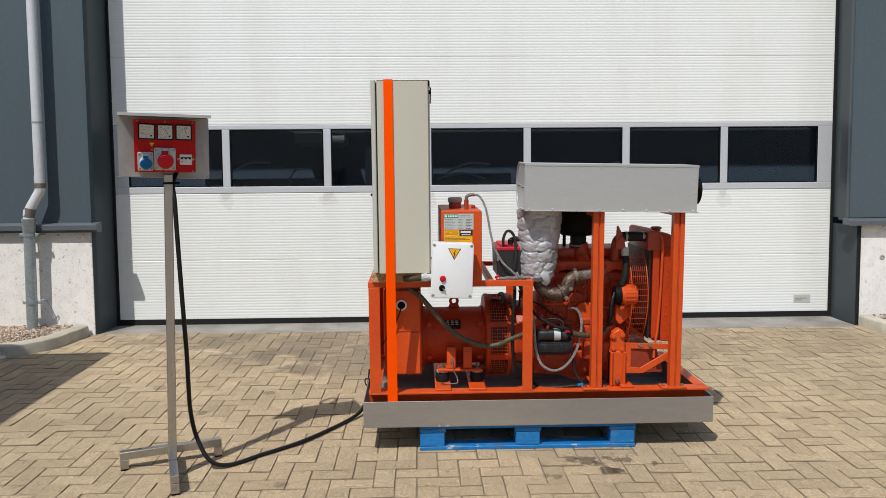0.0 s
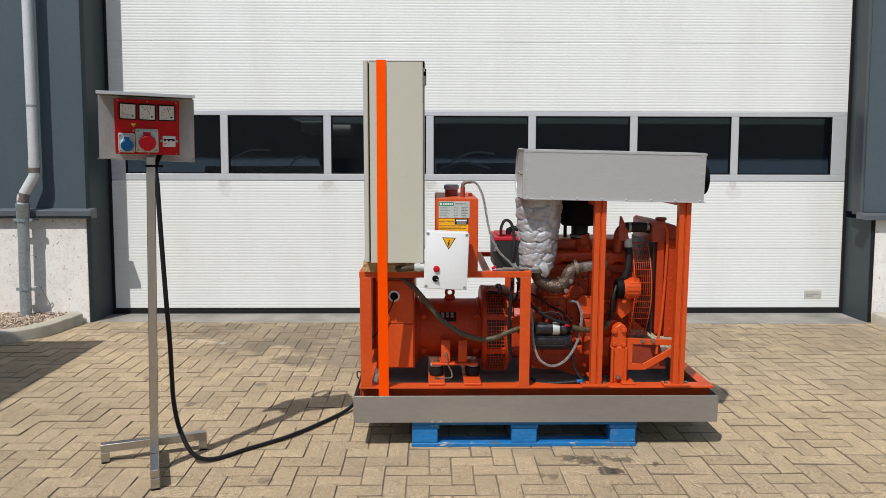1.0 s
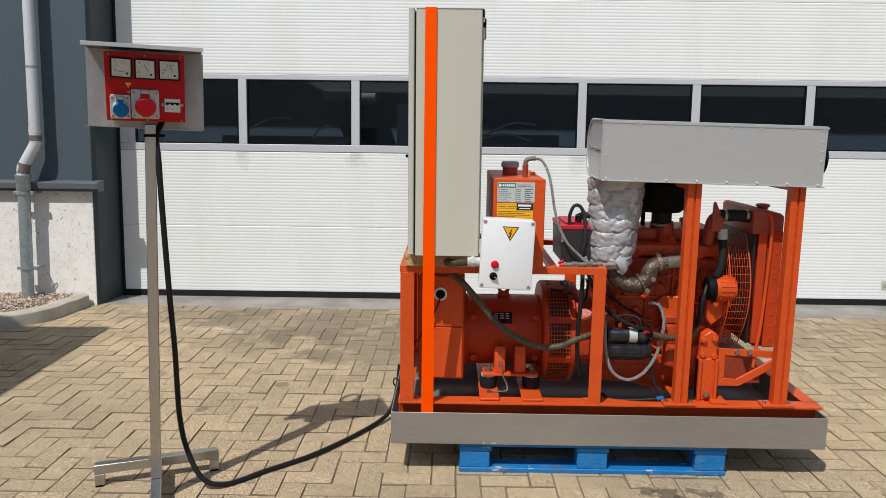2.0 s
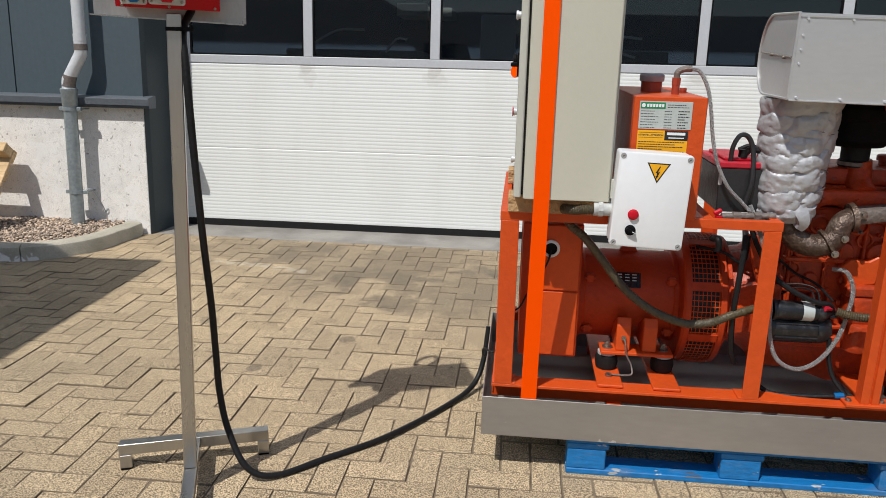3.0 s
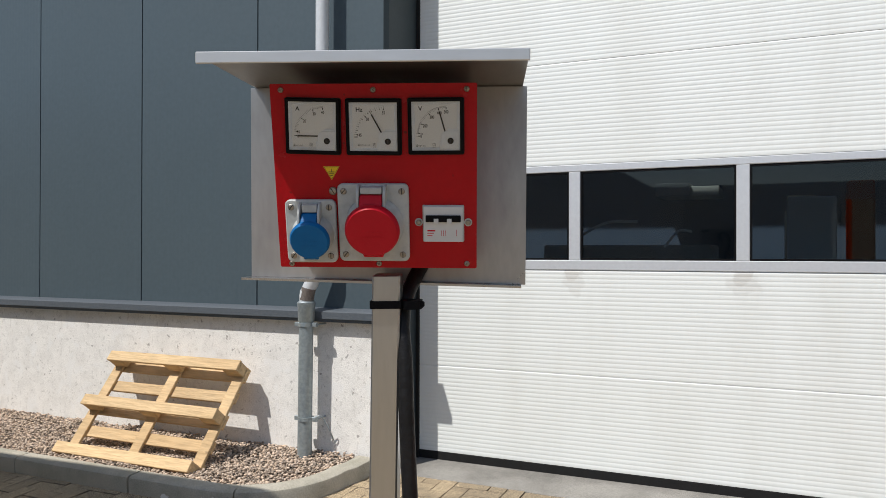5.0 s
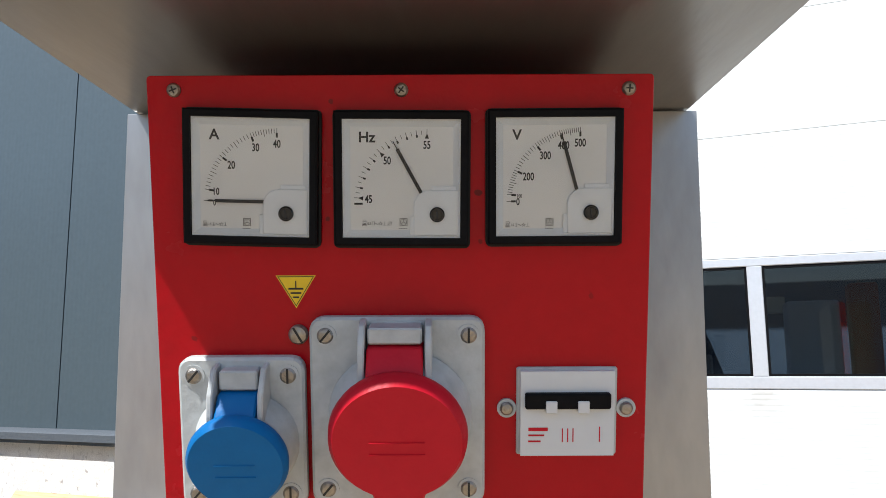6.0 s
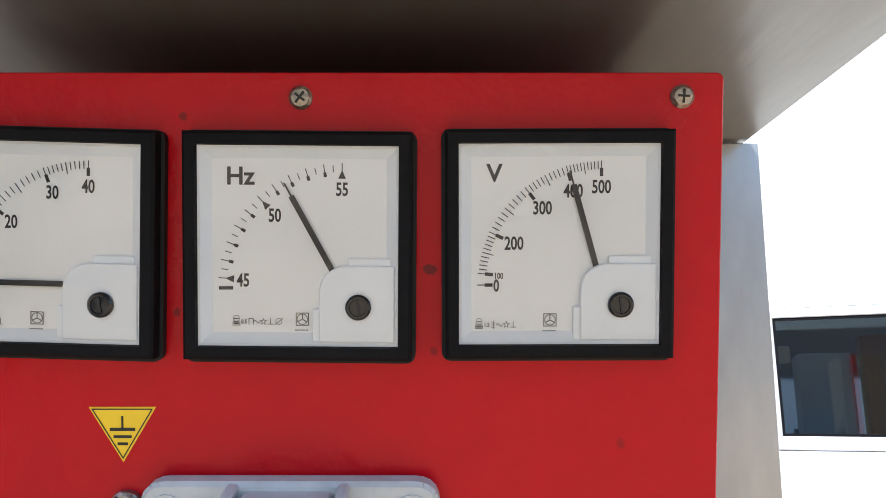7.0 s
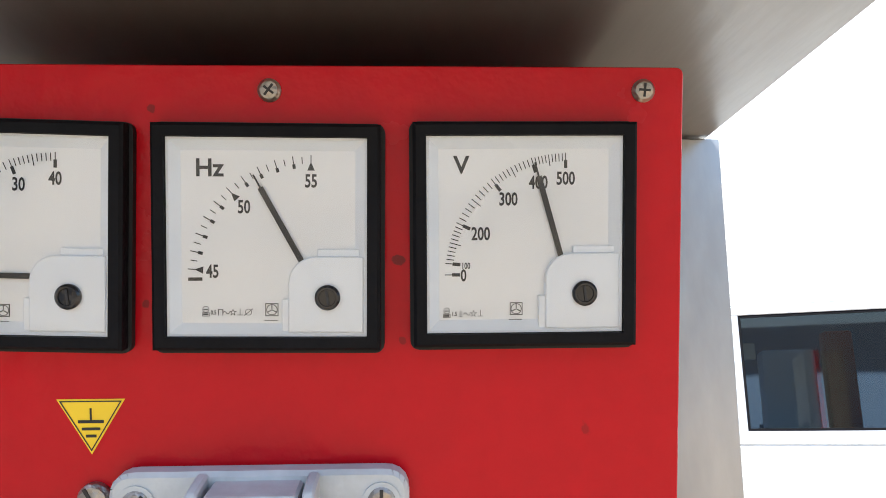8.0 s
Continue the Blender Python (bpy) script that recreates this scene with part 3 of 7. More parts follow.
def sectional_door():
    door = thing("sectional_door", (1.1, DOOR_Y, 0.14), "closed white ribbed sectional door with a row of panes", "door", kind="structure", m=I4)
    lines = [0.218, 0.797, 1.447, 2.108, 2.752, 3.40, 4.05, TOP - 0.02]
    xa, xb = XL + 0.067, XR - 0.02
    for i, (z0, z1) in enumerate(zip(lines, lines[1:])):
        if i == 2:
            continue
        z0, z1 = z0 + 0.0005, z1 - 0.0005
        n = int((z1 - z0) / 0.0265)
        prof = [(DOOR_Y + 0.042, z0), (DOOR_Y + 0.004, z0)]
        for k in range(n):
            a = z0 + (z1 - z0) * k / n
            d = (z1 - z0) / n
            prof += [(DOOR_Y + 0.0013, a + 0.0005), (DOOR_Y + 0.0002, a + d * 0.3), (DOOR_Y, a + d * 0.5), (DOOR_Y + 0.0002, a + d * 0.7)]
        prof += [(DOOR_Y + 0.004, z1), (DOOR_Y + 0.042, z1)]
        part("door_section", prism(prof, "X", xa - 0.06, xb + 0.01), M_DOORW, door, flat=True)
    # the glazed section
    z0, z1, zb, zt = lines[2], lines[3], 1.511, 2.062
    part("window_rail", box(xa - 0.06, xb + 0.01, DOOR_Y - 0.004, DOOR_Y + 0.042, z0 + 0.002, zb, 0.004), M_ALU, door, "aluminium rail under the panes")
    part("window_rail", box(xa - 0.06, xb + 0.01, DOOR_Y - 0.004, DOOR_Y + 0.042, zt, z1 - 0.002, 0.004), M_ALU, door, "aluminium rail over the panes")
    step = (4.452 + 0.072 + 2.31) / 7
    for i in range(8):
        x = -2.31 + step * i
        a, b = (xa - 0.06, -2.31) if i == 0 else ((4.452, xb + 0.01) if i == 7 else (x - 0.072, x))
        part("window_mullion", box(a, b, DOOR_Y - 0.004, DOOR_Y + 0.042, zb, zt, 0.003), M_ALU, door, "aluminium mullion between panes")
        if i < 7:
            e = x + step - 0.072
            bead = joined(box(x, x + 0.012, DOOR_Y + 0.002, DOOR_Y + 0.03, zb, zt, 0), box(e - 0.012, e, DOOR_Y + 0.002, DOOR_Y + 0.03, zb, zt, 0),
                          box(x + 0.012, e - 0.012, DOOR_Y + 0.002, DOOR_Y + 0.03, zb, zb + 0.012, 0), box(x + 0.012, e - 0.012, DOOR_Y + 0.002, DOOR_Y + 0.03, zt - 0.012, zt, 0))
            part("glazing_bead", bead, M_BLACK, door, "black glazing bead")
            pane = part("pane", box(x + 0.012, e - 0.012, DOOR_Y + 0.012, DOOR_Y + 0.018, zb + 0.012, zt - 0.012, 0), M_GLASS, door, "dark reflecting window pane")
            pane.visible_shadow = False
    part("bottom_seal", box(xa - 0.06, xb + 0.01, DOOR_Y + 0.002, DOOR_Y + 0.04, 0.12, 0.218, 0.004), M_RUBBER, door, "black rubber bottom seal")
    part("guide_rail", box(XL - 0.017, XL + 0.006, DOOR_Y - 0.012, DOOR_Y + 0.04, 0.15, TOP, 0.003), M_RUBBER, door, "black rubber edge seal of the guide rail")
    part("guide_rail", box(XR - 0.032, XR - 0.002, DOOR_Y - 0.02, DOOR_Y - 0.006, 0.15, TOP, 0.003), M_RUBBER, door, "black rubber edge seal of the guide rail")
    lab = part("type_label", box(4.245, 4.415, DOOR_Y - 0.0015, DOOR_Y + 0.002, 0.302, 0.385, 0.001), M_CABD, door, "small white type label with grey print")
    part("label_print", joined(box(4.26, 4.33, DOOR_Y - 0.0025, DOOR_Y - 0.0015, 0.328, 0.333, 0), box(4.26, 4.385, DOOR_Y - 0.0025, DOOR_Y - 0.0015, 0.347, 0.351, 0)), M_INK, lab)
    return door


sectional_door()


def downpipe():
    dp = thing("downpipe", (-3.03, 6.33, 0.2), "grey drainpipe, galvanised below a swan-neck bend", "drainpipe", m=I4)
    x, y = -3.03, 6.33
    part("lower_pipe", cyl((x - 0.012, y, 0.10), (x, y, 1.20), 0.047, seg=28), M_ZINC, dp, "mottled galvanised standpipe")
    part("socket_collar", lathe([(0.047, 0), (0.052, 0.005), (0.052, 0.018), (0.048, 0.022)], (x - 0.012, y, 0.12)), M_ZINC, dp)
    part("socket_collar", lathe([(0.048, -0.10), (0.054, -0.09), (0.056, 0.0), (0.060, 0.01), (0.060, 0.03), (0.055, 0.035)], (x, y, 1.20)), M_ZINC, dp)
    part("bend", tube([(x, y, 1.22), (x, y, 1.275), (x + 0.003, y, 1.292), (x + 0.012, y + 0.003, 1.312), (x + 0.06, y + 0.012, 1.400), (x + 0.092, y + 0.018, 1.458), (x + 0.102, y + 0.02, 1.48), (x + 0.105, y + 0.02, 1.50), (x + 0.105, y + 0.02, 1.62)], 0.045, 22, smooth=False), M_PIPEW, dp, "pale grey swan-neck bend with rust at the joint")
    part("joint_band", cyl((x + 0.105, y + 0.02, 1.505), (x + 0.105, y + 0.02, 1.55), 0.0465, seg=26), M_IRON, dp, "rust-brown stained joint")
    part("joint_band", cyl((x + 0.105, y + 0.02, 2.085), (x + 0.105, y + 0.02, 2.10), 0.046, seg=26), M_ZINC, dp, "thin clamp band")
    part("joint_band", tube([(x + 0.002, y, 1.245), (x + 0.008, y, 1.28), (x + 0.02, y, 1.325)], 0.047, 22), M_IRON, dp, "rust-brown stained joint")
    part("upper_pipe", cyl((x + 0.105, y + 0.02, 1.58), (x + 0.105, y + 0.02, 7.0), 0.0435, seg=26), M_PIPEW, dp, "pale grey painted pipe")
    part("joint_band", cyl((x + 0.105, y + 0.02, 1.57), (x + 0.105, y + 0.02, 1.62), 0.0465, seg=26), M_PIPEW, dp)
    for z in (1.085, 0.47):
        clamp = joined(cyl((x, y, z - 0.012), (x, y, z + 0.012), 0.053, seg=28), box(x - 0.085, x - 0.05, y - 0.012, y + 0.012, z - 0.014, z + 0.014, 0.002),
                       box(x + 0.05, x + 0.085, y - 0.012, y + 0.012, z - 0.014, z + 0.014, 0.002), cyl((x + 0.072, y, z), (x + 0.072, WALL_Y, z), 0.006, seg=8))
        part("pipe_clamp", clamp, M_ZINC, dp, "two-piece galvanised clamp")
    part("earth_wire", tube([(x + 0.07, y, 0.49), (x + 0.11, y + 0.02, 0.485), (x + 0.14, y + 0.06, 0.4), (x + 0.155, WALL_Y - 0.01, 0.3)], 0.004, 6), M_ZINC, dp, "thin loose wire")
    return dp


downpipe()

# ---- yard ----
bm = bmesh.new()
ys = [-90, -5.0, -3.0, 7.0]
rows_v = []
for y in ys:
    z = ground_z(max(y, -3.0)) - 0.0055
    rows_v.append([bm.verts.new((x, y, z)) for x in (-90, 90)])
for a, b in zip(rows_v, rows_v[1:]):
    bm.faces.new((a[0], a[1], b[1], b[0]))
ground = single("ground", bm, M_JOINT, "sandy ground under the block paving", "", "structure")
ground.data.materials.append(M_FARPAVE)
ground.data.polygons[0].material_index = 1

def apron_y(x):
    return 6.487 - 0.018 * (x - XL)


single("door_apron", prism([(XL - 0.075, apron_y(XL)), (XR - 0.002, apron_y(XR)), (XR - 0.002, 6.83), (XL - 0.02, 6.83)], "Z", -0.12, 0.002, 0.004), M_APRON, "worn grey concrete threshold strip before the door", "", "structure", m=YARD)

# unseen blocks added round the yard; the left one throws the broad shade on the paving
H = 3.3
nx, ny = -2.10 - 0.345 * H, 5.655 - 0.557 * H
single("neighbour_building", prism([(-12, -16), (nx, -16), (nx, ny), (-12, ny - 0.045 * (nx + 12))], "Z", -0.6, H), M_UNSEEN, "unseen pale grey block added to cast the broad shade", "", "structure")
# added out of view, to bounce light and show in the panes
slab("fill_block", -40, 40, -41, -40, -0.6, 6.0, M_UNSEEN, "unseen pale grey block added across the yard for fill and pane reflections")


def sweep(profile, path):
    """Sweeps an (offset, z) outline along a level line; offset is to the line's left."""
    bm = bmesh.new()
    rings = []
    for i, p in enumerate(path):
        a, b = path[max(i - 1, 0)], path[min(i + 1, len(path) - 1)]
        d = Vector((b[0] - a[0], b[1] - a[1])).normalized()
        nrm = Vector((-d.y, d.x))
        rings.append([bm.verts.new((p[0] + nrm.x * o, p[1] + nrm.y * o, z)) for o, z in profile])
    n = len(profile)
    for a, b in zip(rings, rings[1:]):
        for k in range(n):
            j = (k + 1) % n
            bm.faces.new((a[k], a[j], b[j], b[k]))
    bm.faces.new(list(reversed(rings[0]))), bm.faces.new(rings[-1])
    bmesh.ops.recalc_face_normals(bm, faces=bm.faces[:])
    return bm


KERB_Y, ARC = 5.575, 0.585
KERB_PROFILE = [(0.0, -0.1), (0.0, 0.075), (0.006, 0.092), (0.022, 0.102), (0.11, 0.104), (0.122, 0.095), (0.125, -0.1)]
arc_pt = lambda deg: (-3.2 + ARC * math.sin(radians(deg)), KERB_Y + ARC - ARC * math.cos(radians(deg)))
kerb_runs = [[(-3.782, KERB_Y), (-3.5, KERB_Y), (-3.2, KERB_Y)] + [arc_pt(d) for d in (6, 12, 18)], [arc_pt(d) for d in range(19, 92, 6)] + [(-2.585, 6.25), (-2.575, 6.42)]]
for k in range(9):
    kerb_runs.append([(-3.79 - 1.0 * (k + 1), KERB_Y), (-3.79 - 1.0 * k - 0.5, KERB_Y), (-3.79 - 1.0 * k - 0.008, KERB_Y)])
RIGHT_RUN = [(4.665, 6.40), (4.662, 6.30), (4.668, 6.18), (4.69, 6.08), (4.74, 5.98), (4.82, 5.89), (4.93, 5.82), (5.08, 5.775), (5.24, 5.76), (5.6, 5.76)]
kerb_runs.append(RIGHT_RUN)
kerb_runs.append([(5.608, 5.76), (6.1, 5.76), (6.6, 5.76)])
kerb_runs.append([(6.608, 5.76), (8.0, 5.76)])
for run in kerb_runs:
    single("kerb_stone", sweep(KERB_PROFILE, run), M_KERB, "weathered grey concrete kerb stone edging the gravel", "kerb", group="kerb round the gravel", m=YARD)

bed = [(-14, KERB_Y + 0.06), (-3.2, KERB_Y + 0.06)] + [(-3.2 + (ARC - 0.06) * math.sin(radians(d)), KERB_Y + ARC - (ARC - 0.06) * math.cos(radians(d))) for d in range(10, 91, 10)] + [(-2.65, 6.6), (-14, 6.6)]
single("gravel_bed", prism([(x + 0.06, y + 0.05) for x, y in RIGHT_RUN] + [(8, 5.81), (8, 6.6), (4.725, 6.6)], "Z", -0.1, 0.06), M_SOIL, "bare soil under the gravel beside the door", "", "structure", m=YARD)
single("gravel_bed", prism(bed, "Z", -0.1, 0.06), M_SOIL, "bare soil under the gravel strip", "", "structure", m=YARD)


def gravel(name, x0, x1, y0, y1, count, inside):
    """Rounded pebbles, heaped a little against the wall."""
    rng = np.random.default_rng(5)
    g = (1 + 5 ** 0.5) / 2
    ico = np.array([(-1, g, 0), (1, g, 0), (-1, -g, 0), (1, -g, 0), (0, -1, g), (0, 1, g), (0, -1, -g), (0, 1, -g), (g, 0, -1), (g, 0, 1), (-g, 0, -1), (-g, 0, 1)]) / (1 + g * g) ** 0.5
    tri = [tuple(int(c, 16) for c in w) for w in "0b5 051 017 07a 0ab 159 5b4 ba2 a76 718 394 342 326 368 389 495 24b 62a 867 981".split()]
    vs, fs = [], []
    made = 0
    while made < count:
        x, y = rng.uniform(x0, x1), rng.uniform(y0, y1)
        if not inside(x, y):
            continue
        r = rng.uniform(0.0055, 0.0120)
        z = 0.062 + 0.02 * (y - y0) / (y1 - y0) + 0.02 * noise.noise(Vector((x * 3, y * 3, 0))) + rng.uniform(0, 0.02)
        s = np.array([rng.uniform(0.8, 1.35), rng.uniform(0.7, 1.1), rng.uniform(0.5, 0.85)]) * r
        a = rng.uniform(0, 6.28)
        p = ico * s
        q = np.stack([p[:, 0] * math.cos(a) - p[:, 1] * math.sin(a), p[:, 0] * math.sin(a) + p[:, 1] * math.cos(a), p[:, 2]], 1) + (x, y, z)
        base = len(vs)
        vs.extend(map(tuple, q))
        fs.extend((base + i, base + j, base + k) for i, j, k in tri)
        made += 1
    me = bpy.data.meshes.new(name)
    me.from_pydata(vs, [], fs)
    me.materials.append(M_GRAVEL)
    me.shade_smooth()
    ob = new(name, me)
    ob.matrix_basis = YARD
    return tagged(ob, "strip of mixed brown and grey pebbles along the plinth", "gravel", "", "stuff")


gravel("gravel", -7.6, -2.64, KERB_Y + 0.12, 6.45, 24000, lambda x, y: x < -3.2 or (x + 3.2) ** 2 + (y - KERB_Y - ARC) ** 2 < (ARC - 0.1) ** 2 or y > KERB_Y + ARC and x < -2.72)
gravel("gravel", 4.80, 5.6, 5.9, 6.44, 700, lambda x, y: y > 6.15 or x > 5.05)


# ---- leaning pallet ----
def pallet(name, label, w, d, wood, deck_w, sw=0.10, bw_=0.145):
    """A block pallet; long side along x, lying on z = 0."""
    th = 0.022
    p = thing(name, (0, 0, 0), label, "pallet", m=I4)
    for y in (0.0, (d - sw) / 2, d - sw):
        part("skid_board", box(0, w, y, y + sw, 0, th, 0.003), wood, p)
        for x in (0.0, w / 2 - 0.07, w - 0.14):
            part("block", box(x + 0.002, x + 0.136, y + 0.002, y + sw - 0.002, th, 0.10, 0.004), wood, p)
    for x in (0.0, (w - bw_) / 2, w - bw_):
        part("stringer_board", box(x, x + bw_, 0, d, 0.10, 0.10 + th, 0.003), wood, p)
    for k, bw in enumerate(deck_w):
        y = (d - bw) * k / (len(deck_w) - 1)
        part("deck_board", box(0, w, y, y + bw, 0.10 + th, 0.10 + 2 * th, 0.003), wood, p)
    return p


lean = pallet("wooden_pallet", "raw pine pallet leaning on its side against the plinth", 1.2, 0.80, M_WOOD, (0.10, 0.08, 0.10, 0.08, 0.10), 0.078, 0.085)
# its underside faces the yard
lean.matrix_basis = YARD @ pose(-4.725, 5.79, 0.094, 0, 0, -0.24) @ pose(0, 0, 0, 48.5, 0, 0) @ pose(1.2, 0, 0, 0, 180, 0)

blue = pallet("blue_pallet", "scuffed blue painted wooden pallet under the drip tray", 1.195, 0.80, M_BLUEPAL, (0.145, 0.10, 0.145, 0.10, 0.145))
blue.matrix_basis = YARD @ pose(0.49, 3.505, 0.0)

# ---- control stand ----
TH = 20.2
SP = (-0.7323, 3.2285, 0.0)
STAND = YARD @ pose(*SP, 0, 0, TH)
PX, PY = Vector((0.9362, 0.3507, -0.0221)).normalized(), Vector((0.0929, -0.1866, 0.978))
PZ = PX.cross(PY).normalized()
PY = PZ.cross(PX)
PANEL = pose(*SP, 0, 0, TH).inverted() @ Matrix(((PX.x, PY.x, PZ.x, -0.714), (PX.y, PY.y, PZ.y, 3.2049), (PX.z, PY.z, PZ.z, 1.6644), (0, 0, 0, 1)))


def at_panel(x, y, z=0.0):
    return PANEL @ Matrix.Translation((x, y, z))


def stub_screw(r, h, cross=True):
    """A screw head, flat on z = 0."""
    bm = lathe([(r, 0), (r, h * 0.35), (r * 0.75, h * 0.85), (r * 0.3, h)], (0, 0, 0), seg=18)
    return bm


def slot(r, h, cross):
    bm = box(-r * 0.7, r * 0.7, -r * 0.12, r * 0.12, h - 0.0004, h + 0.0003, 0)
    if cross:
        bm = joined(bm, box(-r * 0.12, r * 0.12, -r * 0.6, r * 0.6, h - 0.0004, h + 0.00035, 0))
    return bm


def dial_at(cx, cy, r, deg):
    a = radians(deg)
    return cx - r * math.cos(a), cy + r * math.sin(a)


def ticks(cx, cy, degs, r0, r1, w):
    out = bmesh.new()
    for d in degs:
        a = radians(d)
        m = Matrix.Translation((cx, cy, 0)) @ Matrix.Rotation(math.pi - a, 4, "Z")
        vs = [out.verts.new(m @ Vector(p)) for p in ((r0, -w / 2, 0), (r1, -w / 2, 0), (r1, w / 2, 0), (r0, w / 2, 0))]
        out.faces.new(vs)
    return out


def hoop(cx, cy, r, w, n=20):
    """A flat ring of line width w."""
    bm = bmesh.new()
    rows = [[bm.verts.new((cx + q * math.cos(2 * math.pi * k / n), cy + q * math.sin(2 * math.pi * k / n), 0)) for k in range(n)] for q in (r - w / 2, r + w / 2)]
    for k in range(n):
        bm.faces.new((rows[0][k], rows[1][k], rows[1][(k + 1) % n], rows[0][(k + 1) % n]))
    return bm


def wedge(cx, cy, deg, r0, r1, w):
    a = radians(deg)
    m = Matrix.Translation((cx, cy, 0)) @ Matrix.Rotation(math.pi - a, 4, "Z")
    bm = bmesh.new()
    bm.faces.new([bm.verts.new(m @ Vector(p)) for p in ((r0, 0, 0), (r1, -w / 2, 0), (r1, w / 2, 0))])
    return bm


def sheet(x0, x1, y0, y1, z):
    bm = bmesh.new()
    bm.faces.new([bm.verts.new(p) for p in ((x0, y0, z), (x1, y0, z), (x1, y1, z), (x0, y1, z))])
    return bm


def meter(stand, px, py, kind, turn):
    """A square 72 mm moving-needle meter with a quarter-circle scale."""
    m = at_panel(px, py) @ Matrix.Rotation(radians(turn), 4, "Z")
    hs = 0.0365
    gasket = part("gauge", prism(rounded(-hs - 0.0012, hs + 0.0012, -hs - 0.0018, hs + 0.0008, 0.003), "Z", 0.0003, 0.0034), M_RUBBER, stand, {"A": "square white ammeter in a black frame, needle at zero", "Hz": "square white frequency meter in a black frame", "V": "square white voltmeter in a black frame"}[kind], m)
    rim = [(0.0, 0.0032, hs), (0.0, 0.0085, hs), (0.0, 0.0095, hs - 0.001), (0.0, 0.0095, hs - 0.0042), (0.0, 0.0062, hs - 0.0045)]
    fr = bmesh.new()
    loops = []
    for _, z, h in rim:
        loops.append([fr.verts.new((sx * h, sy * h, z)) for sx, sy in ((-1, -1), (1, -1), (1, 1), (-1, 1))])
    for a, b in zip(loops, loops[1:]):
        for k in range(4):
            j = (k + 1) % 4
            fr.faces.new((a[k], a[j], b[j], b[k]))
    part("bezel", fr, M_BLACK, gasket, "black moulded bezel", m, flat=True)
    # sloping white surround and the dial below it
    ins = bmesh.new()
    loops = []
    for z, h in ((0.0075, hs - 0.0044), (0.0075, hs - 0.0052), (0.0048, hs - 0.0085)):
        loops.append([ins.verts.new((sx * h, sy * h, z)) for sx, sy in ((-1, -1), (1, -1), (1, 1), (-1, 1))])
    for a, b in zip(loops, loops[1:]):
        for k in range(4):
            j = (k + 1) % 4
            ins.faces.new((a[k], a[j], b[j], b[k]))
    part("dial_surround", ins, M_COVER, gasket, "bevelled white surround", m, flat=True)
    part("dial", box(-hs + 0.0075, hs - 0.0075, -hs + 0.0075, hs - 0.0075, 0.0038, 0.0049, 0), M_DIAL, gasket, "white printed dial", m)
    cx, cy = 0.0138, -0.0132
    zi = Matrix.Translation((0, 0, 0.0051))
    ink = []
    num = lambda s, x, y, size: letters(s, size, Matrix.Translation((x, y, 0)) @ Matrix.Diagonal((0.78, 1.12, 1, 1)))
    R = 0.0372
    if kind == "A":
        ink.append(letters("A", 0.0080, Matrix.Translation((-0.0203, 0.0226, 0))))
        marks = [(0, "0", 0.0034), (9, "10", 0.0042), (38.6, "20", 0.0046), (68.6, "30", 0.0046), (90, "40", 0.0046)]
        minor = [9 + 29.6 * i / 10 for i in range(1, 10)] + [38.6 + 30 * i / 10 for i in range(1, 10)] + [68.6 + 21.4 * i / 10 for i in range(1, 10)]
        needle = 0.0
    elif kind == "V":
        ink.append(letters("V", 0.0080, Matrix.Translation((-0.0206, 0.0226, 0))))
        marks = [(0, "0", 0.0042), (5.5, "100", 0.0022), (25.5, "200", 0.0046), (52, "300", 0.0046), (73.5, "400", 0.0046), (90, "500", 0.0046)]
        minor = [5.5 + 20 * i / 10 for i in range(1, 10)] + [25.5 + 26.5 * i / 10 for i in range(1, 10)] + [52 + 21.5 * i / 10 for i in range(1, 10)] + [73.5 + 16.5 * i / 10 for i in range(1, 10)]
        needle = 74.4
    else:
        ink.append(letters("Hz", 0.0080, Matrix.Translation((-0.0190, 0.0222, 0))))
        marks = [(4.0, "45", 0.0046), (47, "50", 0.0046), (90, "55", 0.0046)]
        minor = [4 + 43 * i / 5 for i in range(1, 5)] + [47 + 43 * i / 5 for i in range(1, 5)]
        needle = 61.0
    if kind == "Hz":
        ink.append(ticks(cx, cy, [-0.8], R - 0.002, R + 0.0026, 0.0011))
        for d, _, _ in marks:
            ink.append(wedge(cx, cy, d, R + 0.0006, R - 0.0022, 0.0024))
        ink.append(ticks(cx, cy, [47 + 43 * (i + 0.5) / 5 for i in range(5)] + [4 + 43 * (i + 0.5) / 5 for i in range(5)], R, R + 0.0022, 0.00028))
        ink.append(ticks(cx, cy, minor + [4, 47, 90], R, R + 0.0028, 0.0003))
        ink.append(ticks(cx, cy, minor, R - 0.0013, R + 0.0002, 0.0010))
    else:
        ink.append(ticks(cx, cy, minor, R, R + 0.0026, 0.0003))
        ink.append(ticks(cx, cy, minor[4::9], R - 0.0012, R + 0.0002, 0.0003))
        ink.append(ticks(cx, cy, [d for d, _, _ in marks], R - 0.0022, R + 0.0004, 0.0011))
        ink.append(ticks(cx, cy, [d for d, _, _ in marks], R, R + 0.0028, 0.0003))
    for d, s, size in marks:
        rr = R - (0.0054 if d > 10 else 0.0034)
        if kind == "Hz" and d < 10:
            rr = R - 0.0052
        x, y = dial_at(cx, cy, rr, d)
        if kind == "A" and s == "0":
            x, y = dial_at(cx, cy, R - 0.003, -1.5)
        ink.append(num(s, x + (0.0006 if len(s) > 2 and d < 60 else 0), y - 0.0004, size * 1.16))
    # the small print at the foot of the dial: test mark, class, symbols and a little emblem
    fx, fy, acc = (-0.0204, -0.0243, "0.5") if kind == "Hz" else (-0.0256, -0.0258, "1.5")
